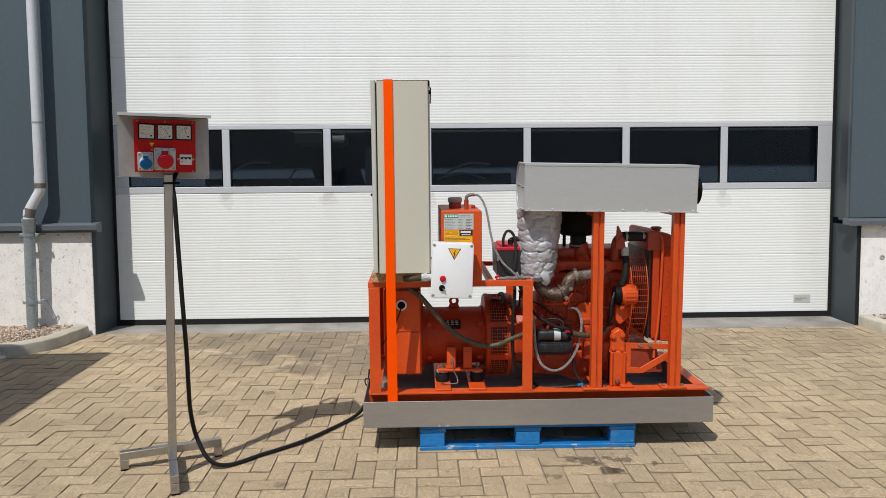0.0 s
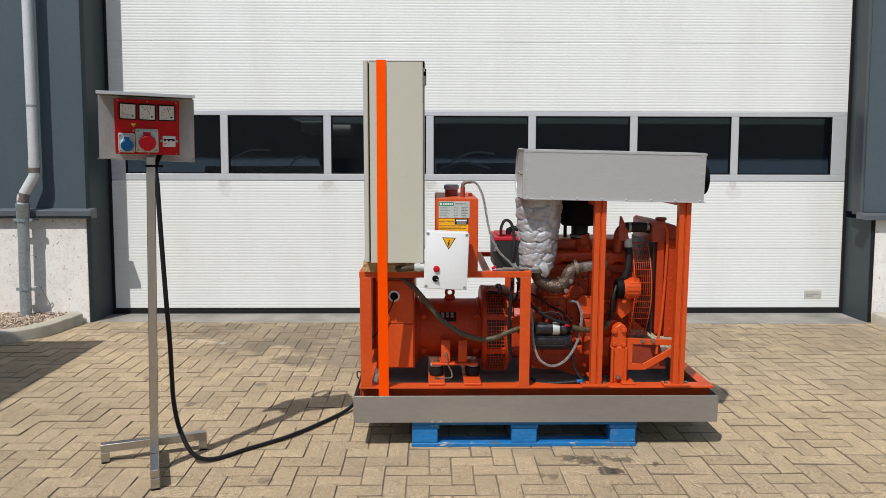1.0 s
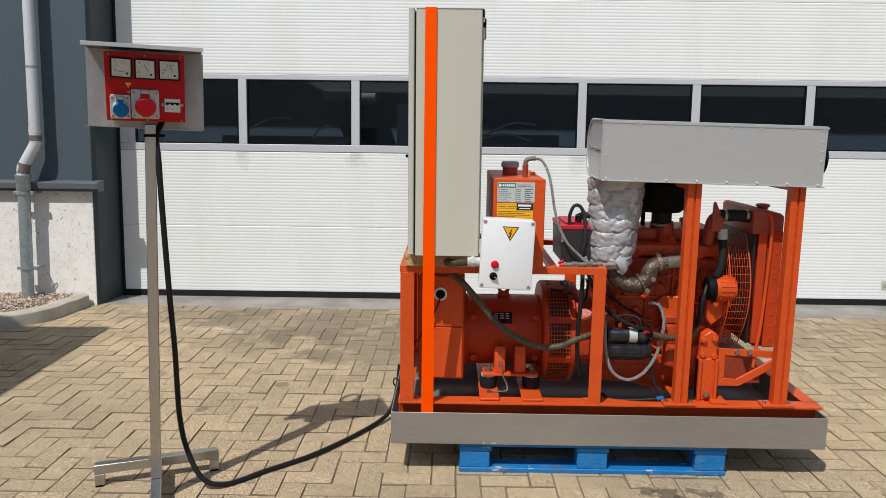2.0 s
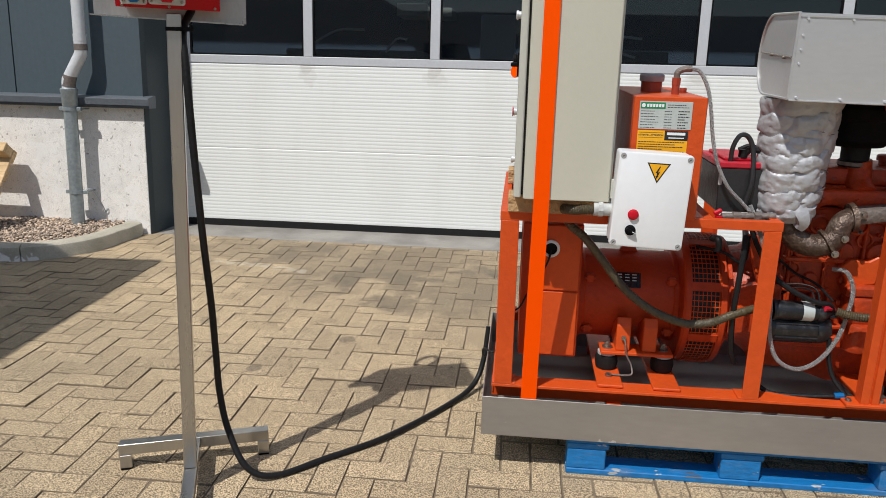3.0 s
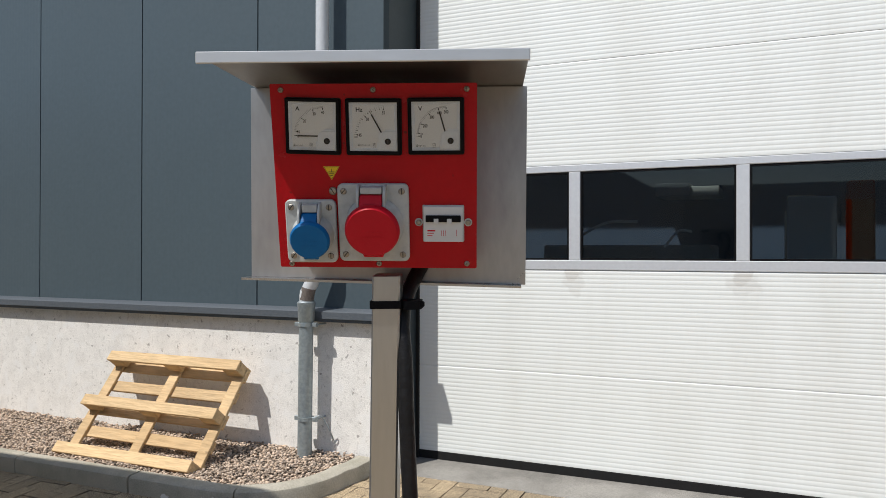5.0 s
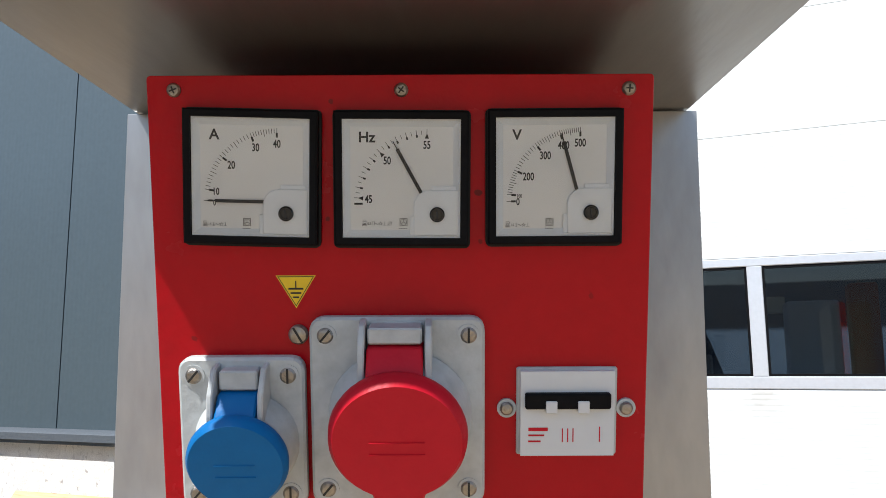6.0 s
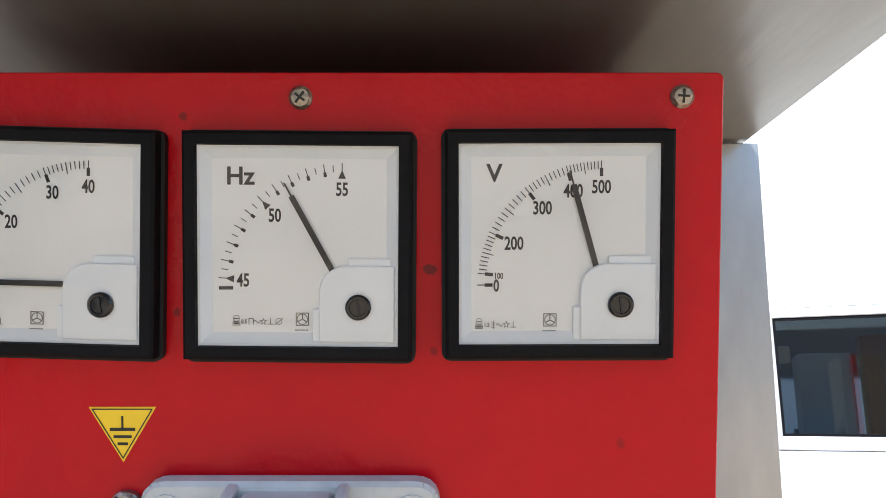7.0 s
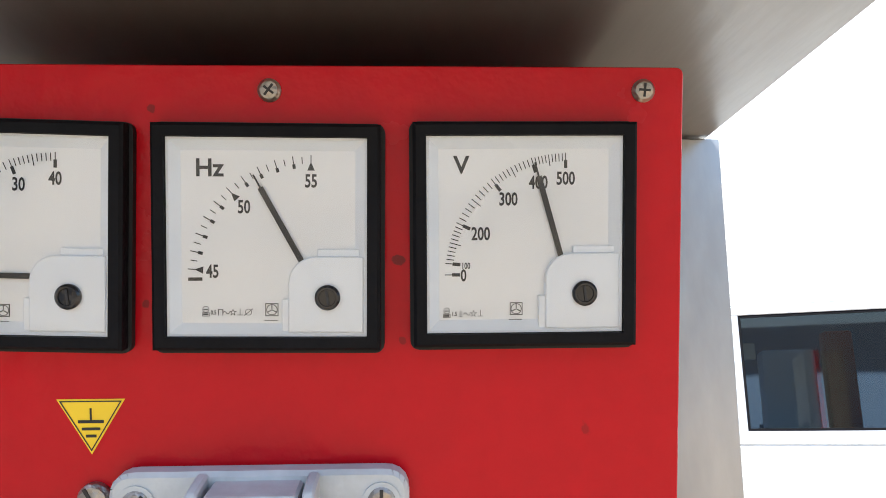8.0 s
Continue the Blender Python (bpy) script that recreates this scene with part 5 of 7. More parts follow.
def generator_set():
    gs = thing("generator_set", (1.14, 3.9, 0.15), "orange diesel generator set in an open angle-iron frame", "generator")
    O = M_ORANGE
    # base frame
    part("base_rail", angle_bar((0.215, FY + 0.075, RZ), (2.085, FY + 0.075, RZ), 0.075, 0.010, -Y_, -Z), O, gs, "angle-iron base rail")
    part("base_rail", joined(angle_bar((0.215, RY, RZ), (2.085, RY, RZ), 0.06, 0.006, -Y_, -Z)), O, gs)
    part("base_rail", angle_bar((0.216, FY + 0.061, RZ), (0.216, RY - 0.061, RZ), 0.06, 0.006, X, -Z), O, gs)
    part("base_rail", angle_bar((2.084, FY + 0.061, RZ), (2.084, RY - 0.061, RZ), 0.06, 0.006, -X, -Z), O, gs)
    for x in (0.64, 1.74):
        part("frame_foot", box(x - 0.025, x + 0.025, FY - 0.001, FY + 0.05, 0.15, RZ - 0.06, 0.002), O, gs)
        part("frame_foot", box(x - 0.025, x + 0.025, RY - 0.05, RY + 0.001, 0.15, RZ - 0.06, 0.002), O, gs)
    for x, w in ((0.577, 0.088), (0.765, 0.092), (1.45, 0.072), (1.60, 0.072)):
        part("cross_member", box(x, x + w, FY + 0.020, RY - 0.020, RZ + 0.001, RZ + 0.012, 0.003), O, gs, "flat cross member")
        part("member_web", box(x + w - 0.008, x + w, FY + 0.08, RY - 0.08, RZ - 0.07, RZ + 0.0005, 0.002), O, gs)
    # low frame that carries cabinet, tank and battery
    for y, s in ((FY, 1), (RY, -1)):
        part("post", angle_bar((0.224, y, RZ + 0.001), (0.224, y, GZ - 0.031), 0.06, 0.006, X, Y_ * s), O, gs, "angle-iron post")
        part("post", angle_bar((1.106, y, RZ + 0.001), (1.106, y, GZ - 0.031), 0.054, 0.006, -X, Y_ * s), O, gs, "angle-iron post")
        part("foot_plate", box(0.216, 0.296, min(y, y + s * 0.08), max(y, y + s * 0.08), RZ + 0.0005, RZ + 0.006, 0.001), O, gs)
        part("foot_plate", box(1.04, 1.114, min(y, y + s * 0.07), max(y, y + s * 0.07), RZ + 0.0005, RZ + 0.006, 0.001), O, gs)
        part("top_rail", angle_bar((0.222, y, GZ), (1.108, y, GZ), 0.03, 0.005, Y_ * s, -Z), O, gs, "angle-iron top rail")
    for x, s in ((0.222, 1), (1.108, -1), (0.60, 1), (0.87, 1)):
        part("top_rail", angle_bar((x, FY + 0.031, GZ), (x, RY - 0.031, GZ), 0.03, 0.005, X * s, -Z), O, gs)
    part("side_sheet", box(0.232, 0.236, FY + 0.42, RY - 0.06, 0.36, 0.90, 0.001), M_ORANGED, gs, "dull orange side sheet")
    # tall channel posts under the silencer
    for x0, x1 in ((1.428, 1.486), (1.861, 1.920)):
        for y in (FY - 0.004,):
            prof = [(x0, y), (x1, y), (x1, y + 0.045), (x1 - 0.006, y + 0.045), (x1 - 0.006, y + 0.006), (x0 + 0.038, y + 0.006), (x0 + 0.036, y + 0.012), (x0 + 0.032, y + 0.012), (x0 + 0.030, y + 0.006), (x0 + 0.006, y + 0.006), (x0 + 0.006, y + 0.045), (x0, y + 0.045)]
            groove = [(x0, y + 0.045), (x0, y), (x0 + 0.026, y), (x0 + 0.028, y + 0.009), (x0 + 0.034, y + 0.009), (x0 + 0.036, y), (x1, y), (x1, y + 0.045)]
            post = part("silencer_post", prism(groove, "Z", RZ + 0.012, 1.315), O, gs, "tall channel post")
            part("post_plate", box(x0 - 0.045, x1 + 0.035, y - 0.008, y + 0.06, RZ + 0.001, RZ + 0.012, 0.002), O, post)
            for bx in (x0 - 0.028, x1 + 0.02):
                part("bolt", bolt((bx, y + 0.025, RZ + 0.012), Z, 0.008, 0.008), M_SCREW, post)
    for x in (1.43, 1.863):
        part("silencer_bearer", box(x, x + 0.055, FY + 0.042, 3.78, 1.285, 1.316, 0.002), O, gs)

    # generator: terminal box, stator drum, fan housing, bell housing
    AX, AZ = 3.89, 0.56
    tb = part("terminal_box", box(0.300, 0.503, 3.60, 4.17, 0.405, 0.885, 0.004), M_ORANGED, gs, "square orange terminal housing")
    part("box_lid", box(0.36, 0.496, 3.594, 3.60, 0.412, 0.645, 0.002), M_ORANGE, tb, "lower cover sheet")
    part("box_lid", box(0.36, 0.496, 3.594, 3.60, 0.651, 0.88, 0.002), M_ORANGE, tb, "upper cover sheet")
    part("end_ring", lathe([(0.20, 0.0), (0.20, 0.012)], (0.503, AX, AZ), "X", 40), M_ORANGED, tb)
    part("gland_ring", lathe([(0.030, 0), (0.030, 0.008), (0.021, 0.010), (0.021, 0.002)], (0, 0, 0), seg=28), M_ALU, tb, "pale ring round a cable hole", Matrix.Translation((0.396, 3.594, 0.80)) @ Matrix.Rotation(radians(90), 4, "X"))
    part("gland_hole", cyl((0.396, 3.592, 0.80), (0.396, 3.5895, 0.80), 0.021, seg=24), M_BLACK, tb)
    part("loose_wire", tube([(0.396, 3.585, 0.795), (0.39, 3.57, 0.77), (0.375, 3.575, 0.73), (0.33, 3.56, 0.66), (0.30, 3.55, 0.60), (0.265, 3.56, 0.575)], 0.0035, 6), M_CABLE, tb, "thin black wire")
    drum = part("generator_drum", lathe([(0.165, 0.0), (0.172, 0.004), (0.172, 0.02), (0.166, 0.028), (0.166, 0.34), (0.172, 0.345), (0.172, 0.36)], (0.508, AX, AZ), "X", 56), M_ORANGED, gs, "dull orange generator drum")
    ring = tube([(0.698 + 0.021 * math.cos(2 * math.pi * a / 24), AX, 0.764 + 0.021 * math.sin(2 * math.pi * a / 24)) for a in range(25)], 0.0085, 10, smooth=False)
    part("lifting_eye", joined(ring, prism([(0.660, 0.715), (0.736, 0.715), (0.722, 0.748), (0.674, 0.748)], "Y", AX - 0.009, AX + 0.009, 0.002)), M_ORANGED, drum, "orange welded lifting eye")
    for x in (0.55, 0.84):
        for a in (35, -35):
            ang = radians(180 + a)
            y, z = AX + 0.168 * math.cos(ang), AZ - 0.168 * math.sin(ang)
            part("tie_lug", joined(box(x - 0.014, x + 0.014, y - 0.018, y + 0.006, z - 0.014, z + 0.014, 0.003), cyl((x - 0.02, y - 0.01, z), (x + 0.02, y - 0.01, z), 0.007, seg=10)), M_ORANGED, drum)
    part("generator_plate", turned(box(0.64, 0.73, 0, 0.002, -0.028, 0.028, 0), Matrix.Translation((0, AX - 0.166, 0)) @ Matrix.Translation((0, 0.022, 0.655)) @ Matrix.Rotation(radians(-33), 4, "X") ), M_BLACKG, drum, "black data plate with pale unreadable lines")
    part("plate_print", turned(joined(*[box(0.648 + 0.026 * (k % 3), 0.664 + 0.026 * (k % 3), -0.0008, 0.0, 0.018 - 0.011 * (k // 3), 0.022 - 0.011 * (k // 3), 0) for k in range(9)]), Matrix.Translation((0, AX - 0.166, 0)) @ Matrix.Translation((0, 0.0214, 0.655)) @ Matrix.Rotation(radians(-33), 4, "X")), M_PLATE, drum)
    fan = part("fan_housing", lathe([(0.16, 0), (0.236, 0.004), (0.243, 0.012), (0.243, 0.03), (0.229, 0.031), (0.229, 0.128), (0.243, 0.129), (0.243, 0.148), (0.236, 0.154), (0.17, 0.158)], (0.866, AX, AZ), "X", 48), M_ORANGED, gs, "round fan housing with wire mesh vents")
    # closed black band: the shade inside the vents is put in as colour
    part("vent_dark", lathe([(0.2315, 0.032), (0.2325, 0.04), (0.2325, 0.12), (0.2315, 0.127)], (0.866, AX, AZ), "X", 48), M_INK, fan, "black band painted in for the shade behind the mesh")
    grid = []
    for k in range(76):
        a = 2 * math.pi * k / 76
        p = Vector((0, AX + 0.2385 * math.cos(a), AZ + 0.2385 * math.sin(a)))
        grid.append(box(0.898, 0.994, -0.0013, 0.0013, -0.0013, 0.0013, 0))
        turned(grid[-1], Matrix.Translation((0, p.y, p.z)) @ Matrix.Rotation(a, 4, "X"))
    part("vent_mesh", joined(*grid), M_ORANGE, fan, "orange woven wire mesh")
    hoops = []
    for i in range(7):
        x = 0.904 + 0.0142 * i
        pts = [(x, AX + 0.2402 * math.cos(2 * math.pi * k / 48), AZ + 0.2402 * math.sin(2 * math.pi * k / 48)) for k in range(49)]
        hoops.append(tube(pts, 0.0013, 4, smooth=False))
    part("vent_mesh", joined(*hoops), M_ORANGE, fan)
    for k in range(8):
        a = 2 * math.pi * (k + 0.42) / 8
        b = box(0.896, 0.996, -0.016, 0.016, -0.004, 0.004, 0.001)
        part("vent_bar", turned(b, Matrix.Translation((0, AX + 0.2415 * math.cos(a), AZ + 0.2415 * math.sin(a))) @ Matrix.Rotation(a + math.pi / 2, 4, "X")), M_ORANGED, fan)
    bell = part("bell_housing", lathe([(0.17, 0), (0.215, 0.002), (0.215, 0.016), (0.175, 0.022), (0.185, 0.09), (0.225, 0.14), (0.235, 0.15), (0.235, 0.172)], (1.022, AX, 0.58), "X", 36), M_ENGINE, gs, "cast orange bell housing")
    part("housing_rib", joined(prism([(1.03, 0.66), (1.19, 0.72), (1.19, 0.52), (1.03, 0.5)], "Y", 3.665, 3.70, 0.003), prism([(1.05, 0.86), (1.10, 0.86), (1.17, 0.70), (1.12, 0.66)], "Y", 3.66, 3.69, 0.003)), M_ENGINE, bell)
    for x, z in ((1.06, 0.60), (1.10, 0.74), (1.15, 0.66)):
        part("bolt", bolt((x, 3.665, z), -Y_, 0.009, 0.01), O, bell)
    # feet of the generator on rubber mounts
    MY = 3.668
    for x in (0.646, 0.738):
        part("generator_foot", prism([(MY - 0.030, 0.424), (MY - 0.030, 0.515), (MY - 0.012, 0.545), (3.80, 0.46), (3.80, 0.424)], "X", x, x + 0.049, 0.003), O, gs, "welded foot plate")
    part("mount_plate", box(0.594, 0.845, MY - 0.045, MY + 0.045, 0.412, 0.4235, 0.002), O, gs)
    for x in (0.621, 0.817):
        mt = part("rubber_mount", lathe([(0.030, 0), (0.037, 0.003), (0.041, 0.026), (0.038, 0.05), (0.032, 0.053)], (x, MY, RZ + 0.0125), "Z", 28), M_RUBBER, gs, "round black rubber mount")
        part("mount_cap", cyl((x, MY, RZ + 0.0655), (x, MY, RZ + 0.0755), 0.033, seg=28), M_GREYP, mt)
        part("mount_bolt", joined(cyl((x, MY, 0.4235), (x, MY, 0.428), 0.019, seg=18), cyl((x, MY, 0.428), (x, MY, 0.442), 0.012, seg=6, bevel=0.001), cyl((x, MY, 0.442), (x, MY, 0.449), 0.007, seg=10)), M_SCREW, mt)
    part("earth_strap", tube([(0.671, MY - 0.036, 0.472), (0.676, MY - 0.05, 0.462), (0.682, MY - 0.055, 0.42), (0.70, MY - 0.06, 0.385), (0.703, MY - 0.075, 0.358), (0.68, MY - 0.08, 0.353), (0.628, MY - 0.08, 0.353)], 0.0032, 8), M_IRON, gs, "short braided earth strap")
    part("strap_lug", cyl((0.671, MY - 0.031, 0.474), (0.671, MY - 0.040, 0.474), 0.009, seg=6), M_SCREW, gs)
    part("strap_lug", cyl((0.622, MY - 0.08, RZ + 0.0125), (0.622, MY - 0.08, RZ + 0.020), 0.012, seg=12), M_SCREW, gs)

    # diesel engine
    blk = part("engine_block", joined(box(1.194, 1.70, 3.73, 4.06, 0.46, 0.93, 0.012, 2), box(1.20, 1.69, 3.70, 4.09, 0.455, 0.50, 0.006), box(1.196, 1.70, 3.715, 4.07, 0.90, 0.955, 0.008)), M_ENGINE, gs, "cast orange four-cylinder engine block")
    bumps = []
    rng = random.Random(4)
    for i in range(4):
        x = 1.27 + 0.118 * i
        bumps.append(cyl((x, 3.735, 0.80), (x, 3.705, 0.80), 0.045, 0.038, 18, 0.006))
        bumps.append(cyl((x + 0.03, 3.735, 0.70), (x + 0.03, 3.715, 0.70), 0.026, 0.022, 14, 0.004))
        bumps.append(box(x - 0.052, x - 0.040, 3.712, 3.74, 0.52, 0.92, 0.005))
    for i in range(16):
        x, z = rng.uniform(1.22, 1.67), rng.uniform(0.55, 0.90)
        bumps.append(cyl((x, 3.735, z), (x, rng.uniform(3.70, 3.72), z), rng.uniform(0.008, 0.02), seg=10, bevel=0.003))
    part("block_casting", joined(*bumps), M_ENGINE, blk, "ribs and bosses on the block")
    for i in range(7):
        part("manifold_stud", joined(cyl((1.225 + 0.068 * i, 3.715, 0.868 + 0.012 * (i % 2)), (1.225 + 0.068 * i, 3.698, 0.868 + 0.012 * (i % 2)), 0.009, seg=6), cyl((1.225 + 0.068 * i, 3.70, 0.868 + 0.012 * (i % 2)), (1.225 + 0.068 * i, 3.685, 0.868 + 0.012 * (i % 2)), 0.0045, seg=8)), M_IRON if i % 3 == 0 else M_ENGINE, blk)
    for x, z in ((1.235, 0.735), (1.345, 0.60), (1.46, 0.845), (1.655, 0.62)):
        part("core_plug", lathe([(0.027, 0.012), (0.027, 0.0), (0.022, 0.0), (0.019, 0.008), (0.001, 0.010)], (0, 0, 0), seg=22), M_ENGINE, blk, "", Matrix.Translation((x, 3.718, z)) @ Matrix.Rotation(radians(-90), 4, "X"))
    part("block_ledge", joined(box(1.20, 1.40, 3.70, 3.735, 0.765, 0.782, 0.004), box(1.20, 1.37, 3.705, 3.735, 0.655, 0.668, 0.004), box(1.50, 1.69, 3.70, 3.735, 0.742, 0.756, 0.004), box(1.20, 1.69, 3.70, 3.735, 0.525, 0.540, 0.004), *[box(x, x + 0.009, 3.702, 3.735, 0.54, 0.655, 0.003) for x in (1.225, 1.262, 1.305, 1.36)], *[box(x, x + 0.010, 3.70, 3.735, 0.782, 0.86, 0.003) for x in (1.205, 1.285, 1.325, 1.375, 1.52, 1.575, 1.64)]), M_ENGINE, blk, "cast ledges and ribs")
    part("engine_wires", joined(tube([(1.13, 3.65, 0.80), (1.18, 3.68, 0.77), (1.24, 3.69, 0.725), (1.30, 3.66, 0.70), (1.345, 3.62, 0.655)], 0.0045, 6), tube([(1.15, 3.66, 0.70), (1.20, 3.66, 0.695), (1.25, 3.65, 0.70), (1.29, 3.63, 0.69), (1.30, 3.61, 0.655)], 0.0035, 6), tube([(1.19, 3.66, 0.66), (1.23, 3.64, 0.69), (1.275, 3.63, 0.685), (1.285, 3.61, 0.65)], 0.003, 6)), M_CABLE, blk, "thin black wiring along the block")
    part("tappet_cover", prism([(1.38, 0.755), (1.41, 0.785), (1.47, 0.78), (1.50, 0.80), (1.52, 0.77), (1.50, 0.70), (1.41, 0.69), (1.40, 0.72)], "Y", 3.685, 3.715, 0.004), O, blk, "bright orange bracket plate")
    part("filter_head", joined(box(1.41, 1.60, 3.64, 3.73, 0.565, 0.66, 0.012, 2), cyl((1.46, 3.66, 0.57), (1.46, 3.66, 0.47), 0.05, 0.047, 22, 0.008), cyl((1.55, 3.66, 0.57), (1.55, 3.66, 0.46), 0.052, 0.048, 22, 0.008), box(1.40, 1.53, 3.65, 3.72, 0.66, 0.70, 0.008)), M_ENGINE, blk, "orange filter casting")
    sump = part("oil_sump", prism([(1.15, 0.46), (1.70, 0.46), (1.70, 0.37), (1.62, 0.32), (1.42, 0.31), (1.30, 0.35), (1.15, 0.36)], "Y", 3.74, 4.04, 0.012, 2), M_ENGINE, blk, "pressed orange oil sump")
    part("sump_flange", box(1.15, 1.71, 3.72, 4.06, 0.452, 0.464, 0.002), O, blk)
    hd = part("cylinder_head", joined(box(1.22, 1.70, 3.75, 4.04, 0.955, 1.025, 0.008), box(1.235, 1.69, 3.735, 3.76, 0.965, 0.985, 0.004)), M_ENGINE, gs, "orange cylinder head")
    part("rocker_cover", prism([(1.24, 1.025), (1.69, 1.025), (1.685, 1.06), (1.66, 1.085), (1.28, 1.085), (1.25, 1.065)], "Y", 3.765, 4.0, 0.014, 2), M_ENGINE, hd, "rounded rocker cover")
    part("filler_cap", lathe([(0.022, 0), (0.022, 0.018), (0.03, 0.02), (0.03, 0.036), (0.024, 0.04)], (1.545, 3.86, 1.083)), M_DEEP, hd)
    for x in (1.26, 1.345, 1.43, 1.515, 1.60, 1.675):
        part("head_bolt", bolt((x, 3.775, 1.045), -Y_ + Z * 0.4, 0.010, 0.012), M_DEEP, hd)
    for x in (1.30, 1.425, 1.55):
        part("port_boss", lathe([(0.034, 0), (0.034, 0.012), (0.026, 0.016), (0.024, 0.006)], (0, 0, 0), seg=22), M_ENGINE, hd, "", Matrix.Translation((x, 3.715, 0.90)) @ Matrix.Rotation(radians(90), 4, "X"))
    part("intake_manifold", prism([(1.24, 1.020), (1.655, 1.022), (1.684, 1.006), (1.697, 0.972), (1.692, 0.928), (1.668, 0.916), (1.650, 0.930), (1.640, 0.960), (1.60, 0.966), (1.565, 0.946), (1.530, 0.944), (1.50, 0.964), (1.44, 0.966), (1.41, 0.946), (1.375, 0.946), (1.35, 0.966), (1.30, 0.966), (1.27, 0.942), (1.24, 0.946)], "Y", 3.690, 3.750, 0.014, 3), M_ENGINE, hd, "cast manifold along the head")
    for x in (1.29, 1.40, 1.55, 1.665):
        part("manifold_bolt", bolt((x, 3.690, 0.985), -Y_, 0.009, 0.010), M_ENGINE, hd)
    part("air_elbow", tube([(1.42, 3.78, 1.11), (1.425, 3.78, 1.075), (1.425, 3.76, 1.03), (1.43, 3.72, 1.0)], 0.042, 18), M_ENGINE, hd)
    # starter motor
    stt = part("starter_motor", lathe([(0.02, 0), (0.046, 0.006), (0.049, 0.02), (0.049, 0.205), (0.043, 0.22), (0.02, 0.226)], (1.125, 3.63, 0.553), "X", 30), M_STARTER, gs, "scuffed black starter motor")
    part("solenoid", lathe([(0.015, 0), (0.03, 0.005), (0.033, 0.02), (0.033, 0.17), (0.026, 0.18), (0.012, 0.2)], (1.14, 3.60, 0.622), "X", 24), M_STARTER, stt)
    part("starter_label", lathe([(0.0335, 0), (0.0335, 0.036)], (1.238, 3.60, 0.622), "X", 24), M_PLATE, stt, "worn silver label")
    for x, z, y, r, w in ((1.128, 0.553, 3.63, 0.0505, 0.032), (1.300, 0.553, 3.63, 0.0505, 0.023), (1.145, 0.622, 3.60, 0.0345, 0.012), (1.288, 0.622, 3.60, 0.0345, 0.022)):
        part("end_cap", lathe([(r, 0), (r + 0.001, 0.004), (r + 0.001, w - 0.004), (r, w)], (x, y, z), "X", 30), M_STARTER, stt)
    for q in (2.6, 3.6, 4.6):
        part("through_bolt", cyl((1.16, 3.63 + 0.0505 * math.cos(q), 0.553 + 0.0505 * math.sin(q)), (1.30, 3.63 + 0.0505 * math.cos(q), 0.553 + 0.0505 * math.sin(q)), 0.004, seg=8), M_STARTER, stt)
    part("starter_flange", prism([(3.575, 0.50), (3.70, 0.50), (3.70, 0.66), (3.60, 0.67), (3.565, 0.64), (3.575, 0.58)], "X", 1.118, 1.130, 0.002), M_ENGINE, stt)
    part("starter_studs", joined(*[cyl((1.33, 3.59 + 0.02 * k, 0.61), (1.352, 3.59 + 0.02 * k, 0.61), 0.006, seg=8) for k in range(3)], box(1.13, 1.345, 3.605, 3.66, 0.585, 0.597, 0.003)), M_STARTER, stt)
    part("starter_cable", tube([(1.345, 3.60, 0.615), (1.32, 3.58, 0.655), (1.27, 3.57, 0.665), (1.19, 3.58, 0.70), (1.13, 3.6, 0.745), (1.08, 3.62, 0.83), (1.05, 3.63, 0.90)], 0.009, 8), M_CABLE, stt, "black battery cable")
    part("starter_cable", tube([(1.35, 3.61, 0.62), (1.33, 3.59, 0.64), (1.30, 3.57, 0.645)], 0.011, 8), M_BATTR, stt, "red cable boot")
    # charging alternator, brackets
    alt = part("charging_alternator", lathe([(0.02, 0), (0.05, 0.003), (0.058, 0.015), (0.058, 0.075), (0.052, 0.088), (0.03, 0.092)], (1.615, 3.63, 0.835), "X", 30), O, gs, "orange charging alternator with a black end")
    part("alternator_end", lathe([(0.025, 0), (0.05, 0.004), (0.056, 0.02), (0.056, 0.034)], (1.580, 3.63, 0.835), "X", 26), M_BLACK, alt)
    part("alternator_fins", joined(*[turned(box(1.632, 1.69, 0.0575, 0.061, -0.003, 0.003, 0), Matrix.Translation((0, 3.63, 0.835)) @ Matrix.Rotation(2 * math.pi * k / 18, 4, "X")) for k in range(18)]), O, alt)
    part("alternator_wires", joined(tube([(1.58, 3.62, 0.82), (1.56, 3.60, 0.79), (1.555, 3.60, 0.73), (1.55, 3.62, 0.68)], 0.011, 8), tube([(1.582, 3.62, 0.85), (1.565, 3.6, 0.80), (1.56, 3.61, 0.70), (1.525, 3.62, 0.62)], 0.009, 8)), M_CABLE, alt)
    part("alternator_bracket", joined(prism([(1.60, 0.79), (1.70, 0.79), (1.68, 0.71), (1.62, 0.66), (1.59, 0.70)], "Y", 3.64, 3.67, 0.005), cyl((1.62, 3.64, 0.77), (1.62, 3.60, 0.77), 0.012, seg=10), cyl((1.68, 3.64, 0.77), (1.68, 3.60, 0.77), 0.012, seg=10)), O, alt)
    leg = part("engine_bracket", joined(box(1.548, 1.634, 3.56, 3.60, 0.335, 0.53, 0.006), box(1.548, 1.562, 3.545, 3.60, 0.335, 0.53, 0.004), box(1.620, 1.634, 3.545, 3.60, 0.335, 0.53, 0.004), prism([(1.553, 0.52), (1.635, 0.52), (1.628, 0.64), (1.60, 0.655), (1.565, 0.63)], "Y", 3.57, 3.63, 0.006)), O, gs, "cast engine support bracket")
